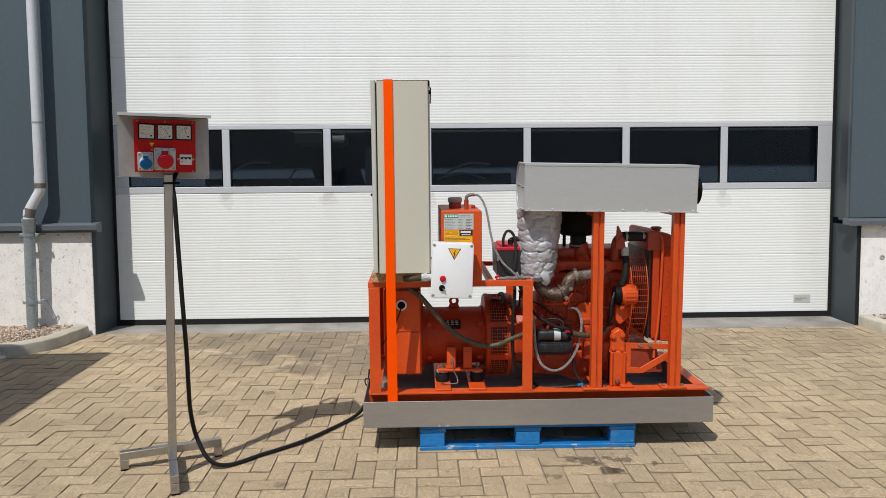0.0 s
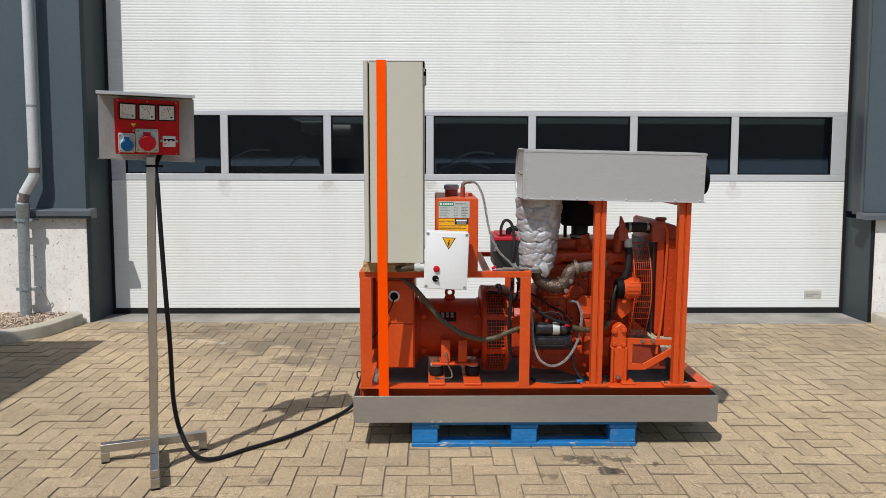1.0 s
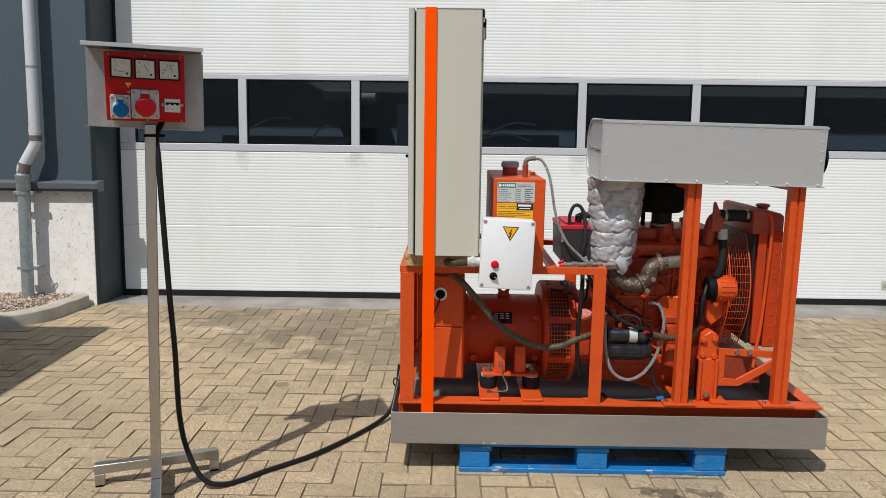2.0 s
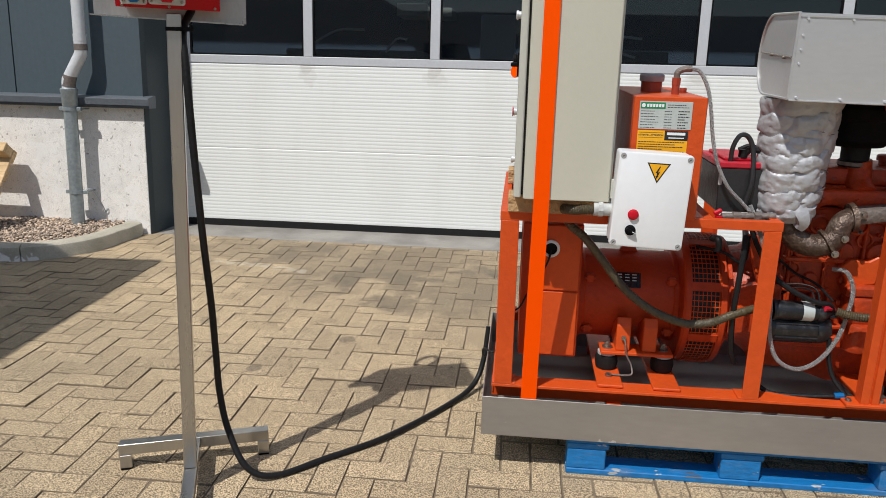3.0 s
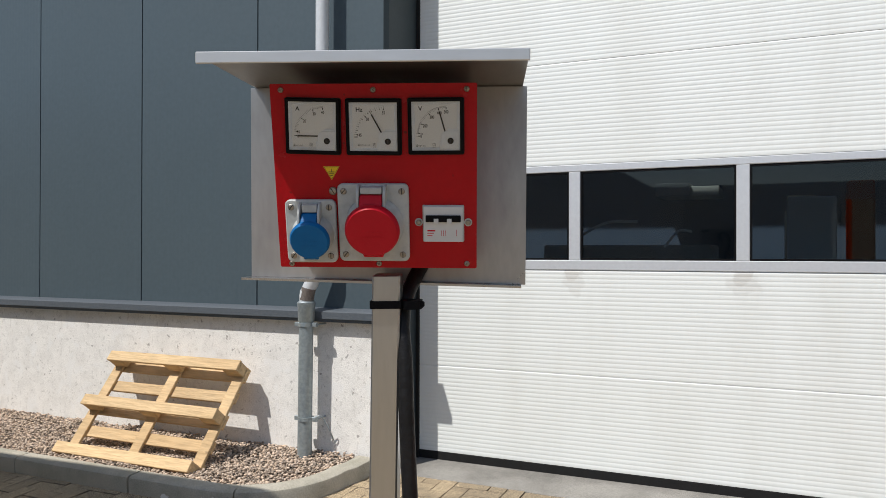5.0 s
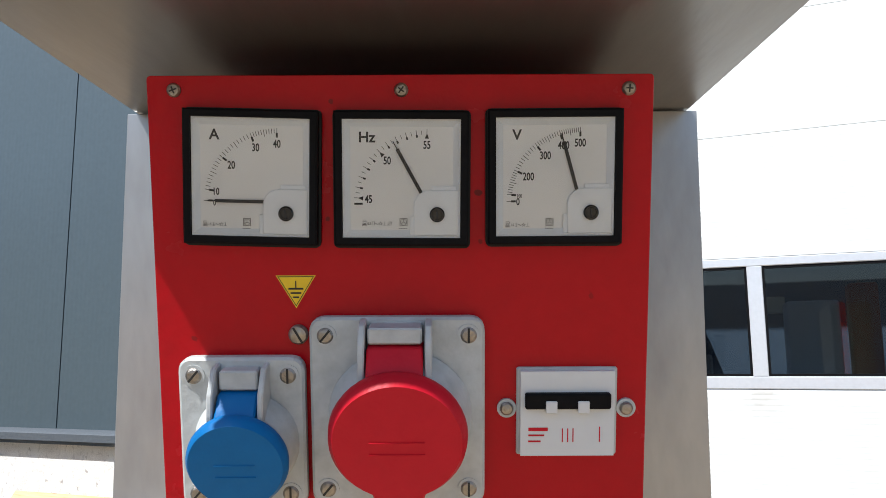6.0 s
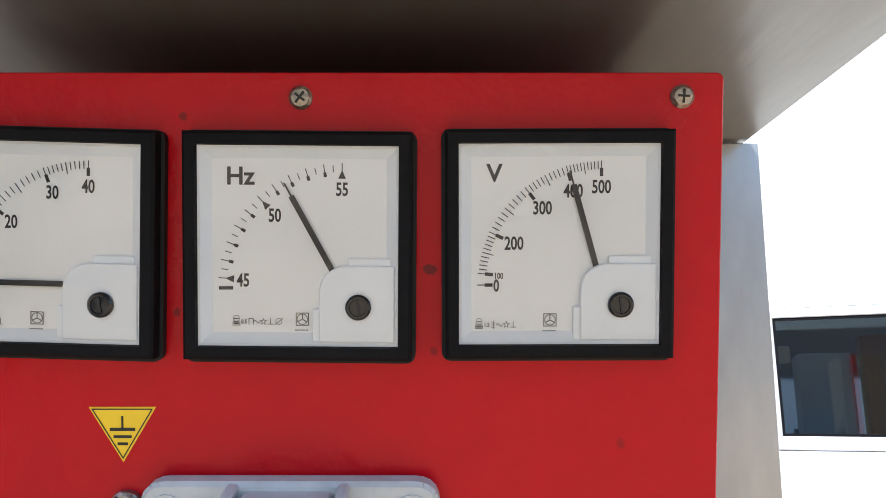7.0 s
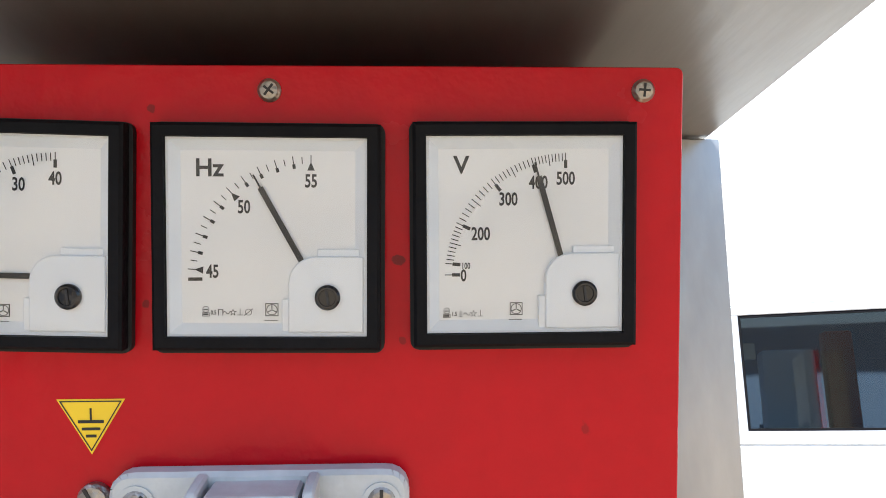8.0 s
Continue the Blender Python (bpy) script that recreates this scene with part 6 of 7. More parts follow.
    for x, z in ((1.566, 0.615), (1.615, 0.62), (1.566, 0.545), (1.615, 0.54)):
        part("bolt", bolt((x, 3.57, z), -Y_, 0.013, 0.014), O, leg)
    part("bolt", bolt((1.59, 3.552, 0.36), Z, 0.012, 0.014), M_SCREW, leg)
    # fan guard and radiator
    gx0, gx1 = 1.672, 1.758
    bulge = lambda f: 3.69 - 0.105 * min(1.0, 2.6 * f * (1 - f) * 1.55)
    gz = lambda f: 1.075 - 0.505 * f
    fs_ = [k / 10 for k in range(11)]
    gd = part("fan_guard", joined(tube([(gx0, bulge(f), gz(f)) for f in fs_], 0.003, 6, smooth=False), tube([(gx1, bulge(f) - 0.008, gz(f)) for f in fs_], 0.003, 6, smooth=False)), O, gs, "orange wire fan guard")
    for k in range(16):
        f = k / 15
        part("guard_wire", tube([(gx0 - 0.02, bulge(f) + 0.12, gz(f)), (gx0, bulge(f), gz(f)), (gx1, bulge(f) - 0.008, gz(f))], 0.0014, 4, smooth=False), M_ORANGED, gd)
    for k in range(1, 8):
        x = gx0 + (gx1 - gx0) * k / 8
        part("guard_wire", tube([(x, bulge(f) - 0.008 * k / 8, gz(f)) for f in fs_], 0.0013, 4, smooth=False), M_ORANGED, gd)
    for k in range(1, 8):
        x, d = gx0 - 0.02 * k / 8, 0.12 * k / 8
        part("guard_wire", tube([(x, bulge(f) + d, gz(f)) for f in fs_], 0.0013, 4, smooth=False), M_ORANGED, gd)
    rad = part("radiator", joined(box(1.80, 1.888, 3.612, 4.06, 0.575, 1.09, 0.004), box(1.775, 1.80, 3.64, 4.04, 0.60, 1.09, 0.003)), M_DEEP, gs, "orange radiator with a header tank")
    part("header_tank", prism([(1.755, 1.085), (1.892, 1.085), (1.892, 1.165), (1.875, 1.178), (1.77, 1.20), (1.755, 1.19)], "Y", 3.60, 3.98, 0.008, 2), M_DEEP, rad, "dark oxide-red header tank")
    part("radiator_side", joined(box(1.838, 1.890, 3.594, 3.612, 0.575, 1.10, 0.004), box(1.788, 1.826, 3.600, 3.612, 0.59, 1.09, 0.003)), M_ORANGED, rad, "bright side sheet with rivets")
    for k in range(9):
        part("rivet", cyl((1.866, 3.594, 0.62 + 0.055 * k), (1.866, 3.591, 0.62 + 0.055 * k), 0.004, seg=8), O, rad)
    part("radiator_cap", lathe([(0.024, 0), (0.024, 0.01), (0.03, 0.012), (0.03, 0.02), (0.022, 0.024)], (1.825, 3.68, 1.188)), M_DEEP, rad, "dark filler cap")
    part("overflow_pipe", tube([(1.815, 3.61, 1.185), (1.83, 3.588, 1.15), (1.834, 3.585, 1.05), (1.828, 3.585, 0.85), (1.815, 3.58, 0.65), (1.80, 3.575, 0.56), (1.795, 3.57, 0.49)], 0.007, 8), O, rad)
    part("radiator_core", box(1.768, 1.7745, 3.605, 4.04, 0.59, 1.083, 0), M_INK, rad)
    fn = part("cooling_fan", lathe([(0.05, 0), (0.05, 0.05), (0.03, 0.06)], (1.705, 3.93, 0.80), "X", 20), M_BLACK, gs, "black cooling fan behind the guard")
    for k in range(6):
        b = box(1.725, 1.73, -0.045, 0.045, 0.04, 0.24, 0.002)
        part("fan_blade", turned(b, Matrix.Translation((0, 3.93, 0.80)) @ Matrix.Rotation(2 * math.pi * k / 6, 4, "X")), M_BLACK, fn)
    arms = joined(prism([(1.636, 0.578), (1.925, 0.565), (1.925, 0.535), (1.664, 0.546)], "Y", 3.56, 3.572, 0.001), prism([(1.636, 0.578), (1.664, 0.546), (1.664, 0.44), (1.636, 0.405)], "Y", 3.56, 3.572, 0.001),
                  prism([(1.636, 0.405), (1.664, 0.44), (1.72, 0.435), (1.735, 0.405)], "Y", 3.56, 3.572, 0.001), prism([(1.735, 0.405), (1.72, 0.435), (1.89, 0.535), (1.925, 0.535), (1.925, 0.515)], "Y", 3.56, 3.572, 0.001))
    rb = part("radiator_bracket", arms, O, gs, "triangular radiator support bracket")
    for x in (1.715, 1.77):
        part("bolt", bolt((x, 3.56, 0.562), -Y_, 0.009, 0.012), M_SCREW, rb)
    part("rear_bracket", box(1.64, 1.93, 4.19, 4.205, 0.42, 0.57, 0.002), O, gs)
    part("undershield", prism([(1.70, 0.36), (1.90, 0.36), (1.86, 0.50), (1.70, 0.50)], "Y", 3.72, 4.10, 0.004), M_DEEP, gs)
    # top hose and thermostat elbow
    th = part("thermostat_elbow", tube([(1.60, 3.70, 1.03), (1.60, 3.68, 1.09), (1.604, 3.66, 1.135), (1.632, 3.65, 1.160)], 0.029, 16), M_DEEP, gs, "dark red water elbow")
    part("top_hose", tube([(1.625, 3.65, 1.16), (1.68, 3.645, 1.162), (1.73, 3.645, 1.16), (1.775, 3.645, 1.155)], 0.027, 18), M_RUBBER, th, "ribbed black top hose with clamps")
    for x in (1.64, 1.735):
        part("hose_clamp", lathe([(0.0285, 0), (0.0285, 0.012)], (x, 3.646, 1.161), "X", 22), M_SCREW, th)
    part("lifting_plate", prism([(1.585, 1.09), (1.645, 1.09), (1.63, 1.16), (1.60, 1.222), (1.592, 1.22)], "Y", 3.63, 3.642, 0.002), M_DEEP, gs)
    part("water_hose", tube([(1.644, 3.645, 1.07), (1.645, 3.63, 1.0), (1.638, 3.62, 0.94), (1.622, 3.62, 0.89)], 0.018, 14), M_RUBBER, gs, "dark rubber water hose")
    part("hose_sleeve", cyl((1.642, 3.645, 1.10), (1.644, 3.642, 1.055), 0.021, seg=16), M_GREYP, gs)
    # exhaust: elbow, manifold and wrapped riser
    ex = part("exhaust_elbow", tube([(1.155, 3.64, 0.96), (1.165, 3.625, 0.905), (1.20, 3.61, 0.862), (1.26, 3.60, 0.85), (1.305, 3.60, 0.872), (1.33, 3.61, 0.925), (1.365, 3.62, 0.945)], lambda f: 0.040 - 0.004 * f, 20, lump=0.0016), M_RUST, gs, "scorched rusty exhaust elbow")
    part("elbow_flange", turned(lathe([(0.045, -0.007), (0.049, -0.005), (0.049, 0.006), (0.045, 0.008)], (0, 0, 0), seg=24), Matrix.Translation((1.285, 3.60, 0.858)) @ Matrix.Rotation(radians(62), 4, "Y")), M_RUST, ex)
    part("elbow_flange", turned(lathe([(0.048, -0.008), (0.05, 0.008)], (0, 0, 0), seg=22), Matrix.Translation((1.36, 3.62, 0.943)) @ Matrix.Rotation(radians(80), 4, "Y")), M_RUST, ex)
    part("exhaust_manifold", prism([(1.36, 0.915), (1.42, 0.925), (1.53, 0.945), (1.53, 0.988), (1.42, 0.975), (1.36, 0.965)], "Y", 3.61, 3.69, 0.012, 2), M_IRON, ex, "bare cast manifold")
    for p in ((1.30, 3.555, 0.835), (1.325, 3.56, 0.885), (1.385, 3.595, 0.96)):
        part("bolt", bolt(p, -Y_, 0.009, 0.012), M_SCREW, ex)

    # quilted lagging: soft pillows between stitched rows and slanting seams
    riser = bmesh.new()
    rings, nu, nv = [], 110, 120
    TIES = (-0.12, 0.10, 0.27, 0.42, 0.56, 0.72, 0.88, 1.12)
    for i in range(nv + 1):
        f = i / nv
        ring = []
        for j in range(nu):
            a = 2 * math.pi * j / nu
            wob = noise.noise(Vector((math.cos(a) * 2, math.sin(a) * 2, f * 5)))
            b = a / (2 * math.pi) + 0.035 * wob
            g = f + 0.030 * math.sin(2 * math.pi * (b + 0.2)) + 0.042 * noise.noise(Vector((math.cos(a) * 3, math.sin(a) * 3, f * 9)))
            row = max(k for k in range(7) if g >= TIES[k])
            u = (g - TIES[row]) / (TIES[row + 1] - TIES[row])
            n_ = (5, 4, 5, 4, 5, 4, 5)[row]
            across = abs(math.sin(math.pi * (n_ * b + 0.37 * row + 0.28 * (u - 0.5))))
            d1 = abs(math.sin(math.pi * (2 * b + 1.9 * f + 0.35 * wob)))
            hold = 0.20 + 0.30 * noise.noise(Vector((math.cos(a) * 1.5 + 4, math.sin(a) * 1.5, row * 3.1)))
            d2 = abs(math.sin(math.pi * (2 * b - 2.3 * f + 0.4 * wob + 0.3)))
            pil = ((4 * max(u * (1 - u), 0.0)) ** 0.5 * hold + 1 - hold) * (0.70 + 0.30 * across ** 0.4) * (0.76 + 0.24 * d1 ** 0.3) * (0.84 + 0.16 * d2 ** 0.3)
            r = 0.1155 - 0.029 * f - 0.026 + 0.040 * pil + 0.006 * wob
            r += 0.0032 * noise.noise(Vector((math.cos(a) * 7, math.sin(a) * 7, f * 22))) + 0.0012 * noise.noise(Vector((math.cos(a) * 24, math.sin(a) * 24, f * 70)))
            if f > 0.94:
                r -= 0.35 * (f - 0.94)
            ring.append(riser.verts.new((1.167 - 0.018 * f + r * math.cos(a), 3.655 - 0.012 * f + r * math.sin(a), 1.318 - 0.392 * f)))
        rings.append(ring)
    for a, b in zip(rings, rings[1:]):
        for j in range(nu):
            q = (j + 1) % nu
            riser.faces.new((a[j], b[j], b[q], a[q]))
    riser.faces.new(rings[0]), riser.faces.new(list(reversed(rings[-1])))
    bmesh.ops.recalc_face_normals(riser, faces=riser.faces[:])
    wr = part("lagged_riser", riser, M_FOIL, gs, "quilted silver foil lagging round the exhaust riser")
    part("lagging_tail", tube([(1.17, 3.585, 0.975), (1.185, 3.572, 0.952), (1.19, 3.57, 0.930), (1.182, 3.576, 0.912)], lambda f: 0.034 - 0.016 * f, 14, lump=0.008), M_FOIL, wr)
    wires = []
    for z0, z1, a0 in ((1.26, 1.20, 0.0), (1.13, 1.05, 1.2), (1.03, 1.09, 2.0), (0.985, 1.02, 0.5)):
        pts = []
        for k in range(25):
            a = a0 + math.pi * k / 24 - math.pi
            z = z0 + (z1 - z0) * k / 24
            r = 0.111 - 0.021 * (1.3 - z) / 0.385
            pts.append((1.167 + (r + 0.002) * math.cos(a), 3.65 + (r + 0.002) * math.sin(a), z))
        wires.append(tube(pts, 0.0018, 5, smooth=False))
    part("tie_wire", joined(*wires), M_IRON, wr, "thin tie wire")
    # air filter
    af = part("air_filter", lathe([(0.048, 0), (0.09, 0.004), (0.115, 0.025), (0.12, 0.09), (0.13, 0.10), (0.13, 0.13), (0.12, 0.145), (0.06, 0.15), (0.01, 0.152)], (1.405, 3.80, 1.155), "Z", 40), M_BLACK, gs, "black mushroom air filter")
    part("filter_neck", lathe([(0.048, 0), (0.05, 0.004), (0.05, 0.02), (0.045, 0.024), (0.046, 0.075)], (1.41, 3.79, 1.088), "Z", 26), M_RUBBER, af)
    part("neck_clamp", lathe([(0.052, 0), (0.052, 0.012)], (1.41, 3.79, 1.094), "Z", 26), M_IRON, af)
    part("filter_stay", box(1.335, 1.353, 3.86, 3.872, 1.05, 1.20, 0.001), M_BLACK, af)
    # silencer box on top of the posts
    mx0, mx1, my0, my1, mz0, mz1 = 1.058, 1.972, 3.462, 3.79, 1.318, 1.562
    r = 0.10
    prof = [(my0, mz0), (my0, mz1), (my1 - r, mz1 + 0.004)] + [(my1 - r + r * math.sin(radians(a)), mz1 + 0.004 - 0.122 * (1 - math.cos(radians(a)))) for a in range(15, 91, 15)] + [(my1 - r + r * math.cos(radians(a)), mz0 + 0.122 - 0.122 * math.sin(radians(a))) for a in range(15, 91, 15)]
    sil = part("silencer_box", turned(prism(prof, "X", mx0, mx1), Matrix.Translation((1.5, 0, 1.44)) @ Matrix.Rotation(radians(1.1), 4, "Y") @ Matrix.Translation((-1.5, 0, -1.44))), M_STEELM, gs, "matt stainless silencer housing with a rounded back")
    tilt = Matrix.Translation((1.5, 0, 1.44)) @ Matrix.Rotation(radians(1.1), 4, "Y") @ Matrix.Translation((-1.5, 0, -1.44))
    part("front_sheet", box(mx0 + 0.0, mx1 - 0.0, my0 - 0.003, my0 - 0.001, mz0 - 0.004, mz1 - 0.006, 0.0005), M_STEELM, sil, "flat front sheet", tilt)
    part("folded_edge", joined(box(mx0, mx1 + 0.008, my0 - 0.010, my0 - 0.0035, mz0 - 0.006, mz0 - 0.001, 0.001), box(mx0 - 0.002, mx1 + 0.004, my0 - 0.006, my0 - 0.0035, mz1 - 0.012, mz1 - 0.004, 0.001)), M_STEELM, sil, "bright folded edge", tilt)
    studs = []
    for k in range(8):
        x = mx0 + 0.02 + (mx1 - mx0 - 0.04) * k / 7
        studs.append(cyl((x, my0 - 0.003, mz0 + 0.005), (x, my0 - 0.016, mz0 + 0.005), 0.0042, 0.0034, 10))
        studs.append(cyl((x, my0 - 0.003, mz1 - 0.016), (x, my0 - 0.008, mz1 - 0.016), 0.0036, seg=8))
    for x in (mx0 + 0.013, mx1 - 0.016):
        for z in (1.42, 1.46, 1.50):
            studs.append(cyl((x, my0 - 0.003, z), (x, my0 - 0.007, z), 0.0036, seg=8))
    for stud in studs:
        part("sheet_screw", stud, M_ALU, sil, "", tilt)
    rim_line = [(mx0 - 0.003, y, z) for y, z in prof] + [(mx0 - 0.003, my0, mz0)]
    part("end_rim", tube(rim_line, 0.0042, 8, smooth=False), M_STEELM, sil, "rolled rim round the end sheet", tilt)
    part("end_seam", joined(tube([(mx0 - 0.004, my0 + 0.01, 1.437), (mx0 - 0.004, my1 - 0.02, 1.449)], 0.003, 6, smooth=False), cyl((mx0, my0 + 0.08, 1.437), (mx0 - 0.009, my0 + 0.08, 1.437), 0.006, seg=8), cyl((mx0, my0 + 0.2, 1.443), (mx0 - 0.009, my0 + 0.2, 1.443), 0.006, seg=8)), M_SCREW, sil, "", tilt)
    part("exhaust_outlet", lathe([(0.074, 0), (0.074, 0.050), (0.077, 0.053), (0.077, 0.060), (0.069, 0.060), (0.069, 0.02), (0.001, 0.018)], (mx1 - 0.001, 3.625, 1.425), "X", 36), M_BLACK, sil, "sooty black round exhaust outlet", tilt)
    # wiring and hoses
    part("cable_conduit", tube([(0.43, 3.55, 0.94), (0.45, 3.53, 0.90), (0.498, 3.522, 0.862), (0.56, 3.52, 0.79), (0.628, 3.52, 0.706), (0.69, 3.52, 0.652), (0.758, 3.52, 0.612), (0.85, 3.52, 0.583), (0.934, 3.52, 0.593), (1.0, 3.525, 0.622), (1.12, 3.56, 0.65)], 0.0138, 14, 16, ribs=0.0007), M_CONDUIT, gs, "grimy ribbed cable conduit in a slack loop")
    part("cable_conduit", tube([(1.345, 3.58, 0.632), (1.39, 3.565, 0.625), (1.44, 3.555, 0.625), (1.50, 3.56, 0.635), (1.535, 3.58, 0.66)], 0.0145, 12, 14, ribs=0.001), M_CONDUIT, gs, "ribbed conduit")
    part("braided_hose", tube([(1.33, 3.63, 0.765), (1.37, 3.61, 0.76), (1.395, 3.60, 0.70), (1.39, 3.60, 0.62), (1.365, 3.59, 0.53), (1.31, 3.575, 0.455), (1.24, 3.565, 0.425), (1.17, 3.56, 0.46), (1.135, 3.56, 0.55), (1.125, 3.57, 0.68), (1.10, 3.58, 0.80), (1.06, 3.59, 0.91), (1.03, 3.60, 0.975)], 0.0075, 10, 8), M_BRAID, gs, "grey braided fuel hose")
    part("control_cable", tube([(1.345, 3.60, 0.53), (1.35, 3.59, 0.46), (1.365, 3.57, 0.40), (1.40, 3.54, 0.352)], 0.008, 8), M_CABLE, gs)
    part("floor_cable", tube([(1.40, 3.54, 0.35), (1.35, 3.54, 0.345), (1.25, 3.55, 0.335), (1.17, 3.57, 0.33), (1.13, 3.60, 0.345)], 0.0085, 8), M_CABLE, gs)
    part("cable_lug", cyl((1.365, 3.54, 0.347), (1.395, 3.54, 0.351), 0.0105, seg=10), M_BLUEP, gs, "blue crimp sleeve")
    part("control_cable", tube([(1.02, 3.60, 0.93), (1.015, 3.55, 0.86), (1.005, 3.53, 0.74), (1.0, 3.53, 0.62), (1.01, 3.54, 0.5), (1.03, 3.55, 0.44)], 0.0095, 8), M_CABLE, gs, "black cable sleeve")
    part("fuel_pipes", joined(tube([(0.905, 3.72, 0.80), (0.98, 3.64, 0.80), (1.02, 3.63, 0.775), (1.05, 3.64, 0.78), (1.06, 3.66, 0.86)], 0.006, 6), tube([(0.95, 3.70, 0.835), (0.96, 3.66, 0.84), (0.965, 3.66, 0.80)], 0.012, 8)), M_CABLE, gs)
    return gs


generator_set()


# ---- cabinet, timbers, tank, boxes on the frame ----
def timber(name, x0, x1, y0, y1, z0, z1, lab):
    return single(name, box(x0, x1, y0, y1, z0, z1, 0.003), M_BEAM, lab, "timber", group="timbers under the cabinet", m=YARD)


CX0, CX1, CY0, CY1, CZ0, CZ1 = 0.262, 0.553, 3.40, 4.18, 1.005, 1.992
timber("timber_bearer", 0.245, 0.62, 3.475, 3.56, GZ + 0.001, CZ0 - 0.001, "raw sawn timber bearer under the cabinet's front")
timber("timber_bearer", 0.235, 0.62, 3.98, 4.07, GZ + 0.001, CZ0 - 0.001, "raw sawn timber bearer under the cabinet's rear")


def cabinet():
    cb = thing("switch_cabinet", (0.41, 3.75, CZ0), "tall beige-grey steel switch cabinet strapped on the generator frame", "cabinet")
    part("cabinet_body", prism(rounded(CX0 + 0.028, CX1, CY0, CY1, 0.006, 3), "Z", CZ0, CZ1, 0.002), M_CAB, cb, "beige-grey steel body")
    part("door_seal", box(CX0 + 0.022, CX0 + 0.028, CY0 + 0.012, CY1 - 0.012, CZ0 + 0.012, CZ1 - 0.012, 0), M_RUBBER, cb, "black door seal")
    dr = part("cabinet_door", prism(rounded(CX0 - 0.002, CX0 + 0.022, CY0 + 0.002, CY1 - 0.002, 0.006, 3), "Z", CZ0 + 0.004, CZ1 + 0.002, 0.002), M_CABD, cb, "pale grey door with switches and paper labels")
    part("rear_flange", joined(box(CX1, CX1 + 0.006, CY0 + 0.02, CY0 + 0.06, CZ0 - 0.01, CZ1 + 0.004, 0.001), box(CX1 - 0.002, CX1 + 0.010, CY0 + 0.01, CY0 + 0.045, CZ1 - 0.115, CZ1 - 0.07, 0.002), box(CX1 - 0.004, CX1 + 0.008, CY0 + 0.004, CY0 + 0.03, CZ1 - 0.05, CZ1 - 0.005, 0.002),
                               box(CX1, CX1 + 0.012, CY0 + 0.01, CY0 + 0.05, CZ0 + 0.01, CZ0 + 0.07, 0.002)), M_CABD, cb, "bent mounting flange and latch")
    part("cabinet_latch", joined(box(CX1, CX1 + 0.014, CY0 + 0.012, CY0 + 0.032, CZ1 - 0.115, CZ1 - 0.035, 0.003), box(CX1 - 0.003, CX1 + 0.005, CY0 - 0.002, CY0 + 0.03, CZ1 - 0.032, CZ1 - 0.001, 0.002)), M_BLACK, cb, "black worn latch at the top corner")
    part("worn_edge", joined(box(CX0 + 0.03, CX1 - 0.002, CY0 - 0.0006, CY0 + 0.004, CZ1 - 0.0035, CZ1 + 0.0006, 0), box(CX1 - 0.0035, CX1 + 0.0006, CY0 - 0.0006, CY0 + 0.004, CZ1 - 0.20, CZ1 - 0.004, 0)), M_IRON, cb, "bare metal along the rubbed edges")
    x = CX0 - 0.002
    for y, z, c, r in ((3.73, 1.56, M_ALU, 0.012), (4.08, 1.215, M_ALU, 0.013), (4.04, 1.035, M_ALU, 0.012)):
        part("push_button", turned(lathe([(r, 0), (r, 0.010), (r * 1.25, 0.011), (r * 1.25, 0.016), (r, 0.018)], (0, 0, 0), seg=20), Matrix.Translation((x, y, z)) @ Matrix.Rotation(radians(-90), 4, "Y")), c, dr, "round push button")
    part("button_cap", turned(lathe([(0.001, 0.018), (0.019, 0.018), (0.019, 0.021), (0.001, 0.0215)], (0, 0, 0), seg=20), Matrix.Translation((x, 4.08, 1.215)) @ Matrix.Rotation(radians(-90), 4, "Y")), M_REDP, dr, "dark red stop button cap")
    part("door_latch", joined(box(x - 0.008, x, 3.735, 3.757, 1.36, 1.44, 0.002), box(x - 0.03, x - 0.006, 3.73, 3.76, 1.393, 1.407, 0.003)), M_BLACK, dr, "black swing latch")
    part("rotary_switch", turned(lathe([(0.032, 0), (0.032, 0.004), (0.024, 0.006), (0.02, 0.014), (0.024, 0.016), (0.024, 0.024), (0.012, 0.026)], (0, 0, 0), seg=24), Matrix.Translation((x, 4.0, 1.41)) @ Matrix.Rotation(radians(-90), 4, "Y")), M_BLACK, dr, "black main switch on an orange disc")
    part("switch_tag", turned(lathe([(0.001, 0), (0.025, 0), (0.026, 0.003), (0.025, 0.006), (0.001, 0.006)], (0, 0, 0), seg=28), Matrix.Translation((x - 0.012, 3.985, 1.372)) @ Matrix.Rotation(radians(40), 4, "Z") @ Matrix.Rotation(radians(-80), 4, "Y")), M_STRAP, dr, "round orange tag hanging from the switch")
    for z in (1.32, 1.22, 1.12):
        part("door_label", box(x - 0.001, x, 3.90, 4.0, z, z + 0.07, 0), M_WHITE, dr, "white paper label")
    return cb


cabinet()

def webbing(line):
    """A flat band through (x0, x1, y, z) stations."""
    bm = bmesh.new()
    rows = [[bm.verts.new((x0, y, z)), bm.verts.new((x1, y, z))] for x0, x1, y, z in line]
    for a, b in zip(rows, rows[1:]):
        bm.faces.new((a[0], a[1], b[1], b[0]))
    bmesh.ops.recalc_face_normals(bm, faces=bm.faces[:])
    bmesh.ops.solidify(bm, geom=bm.faces[:], thickness=0.002)
    return bm


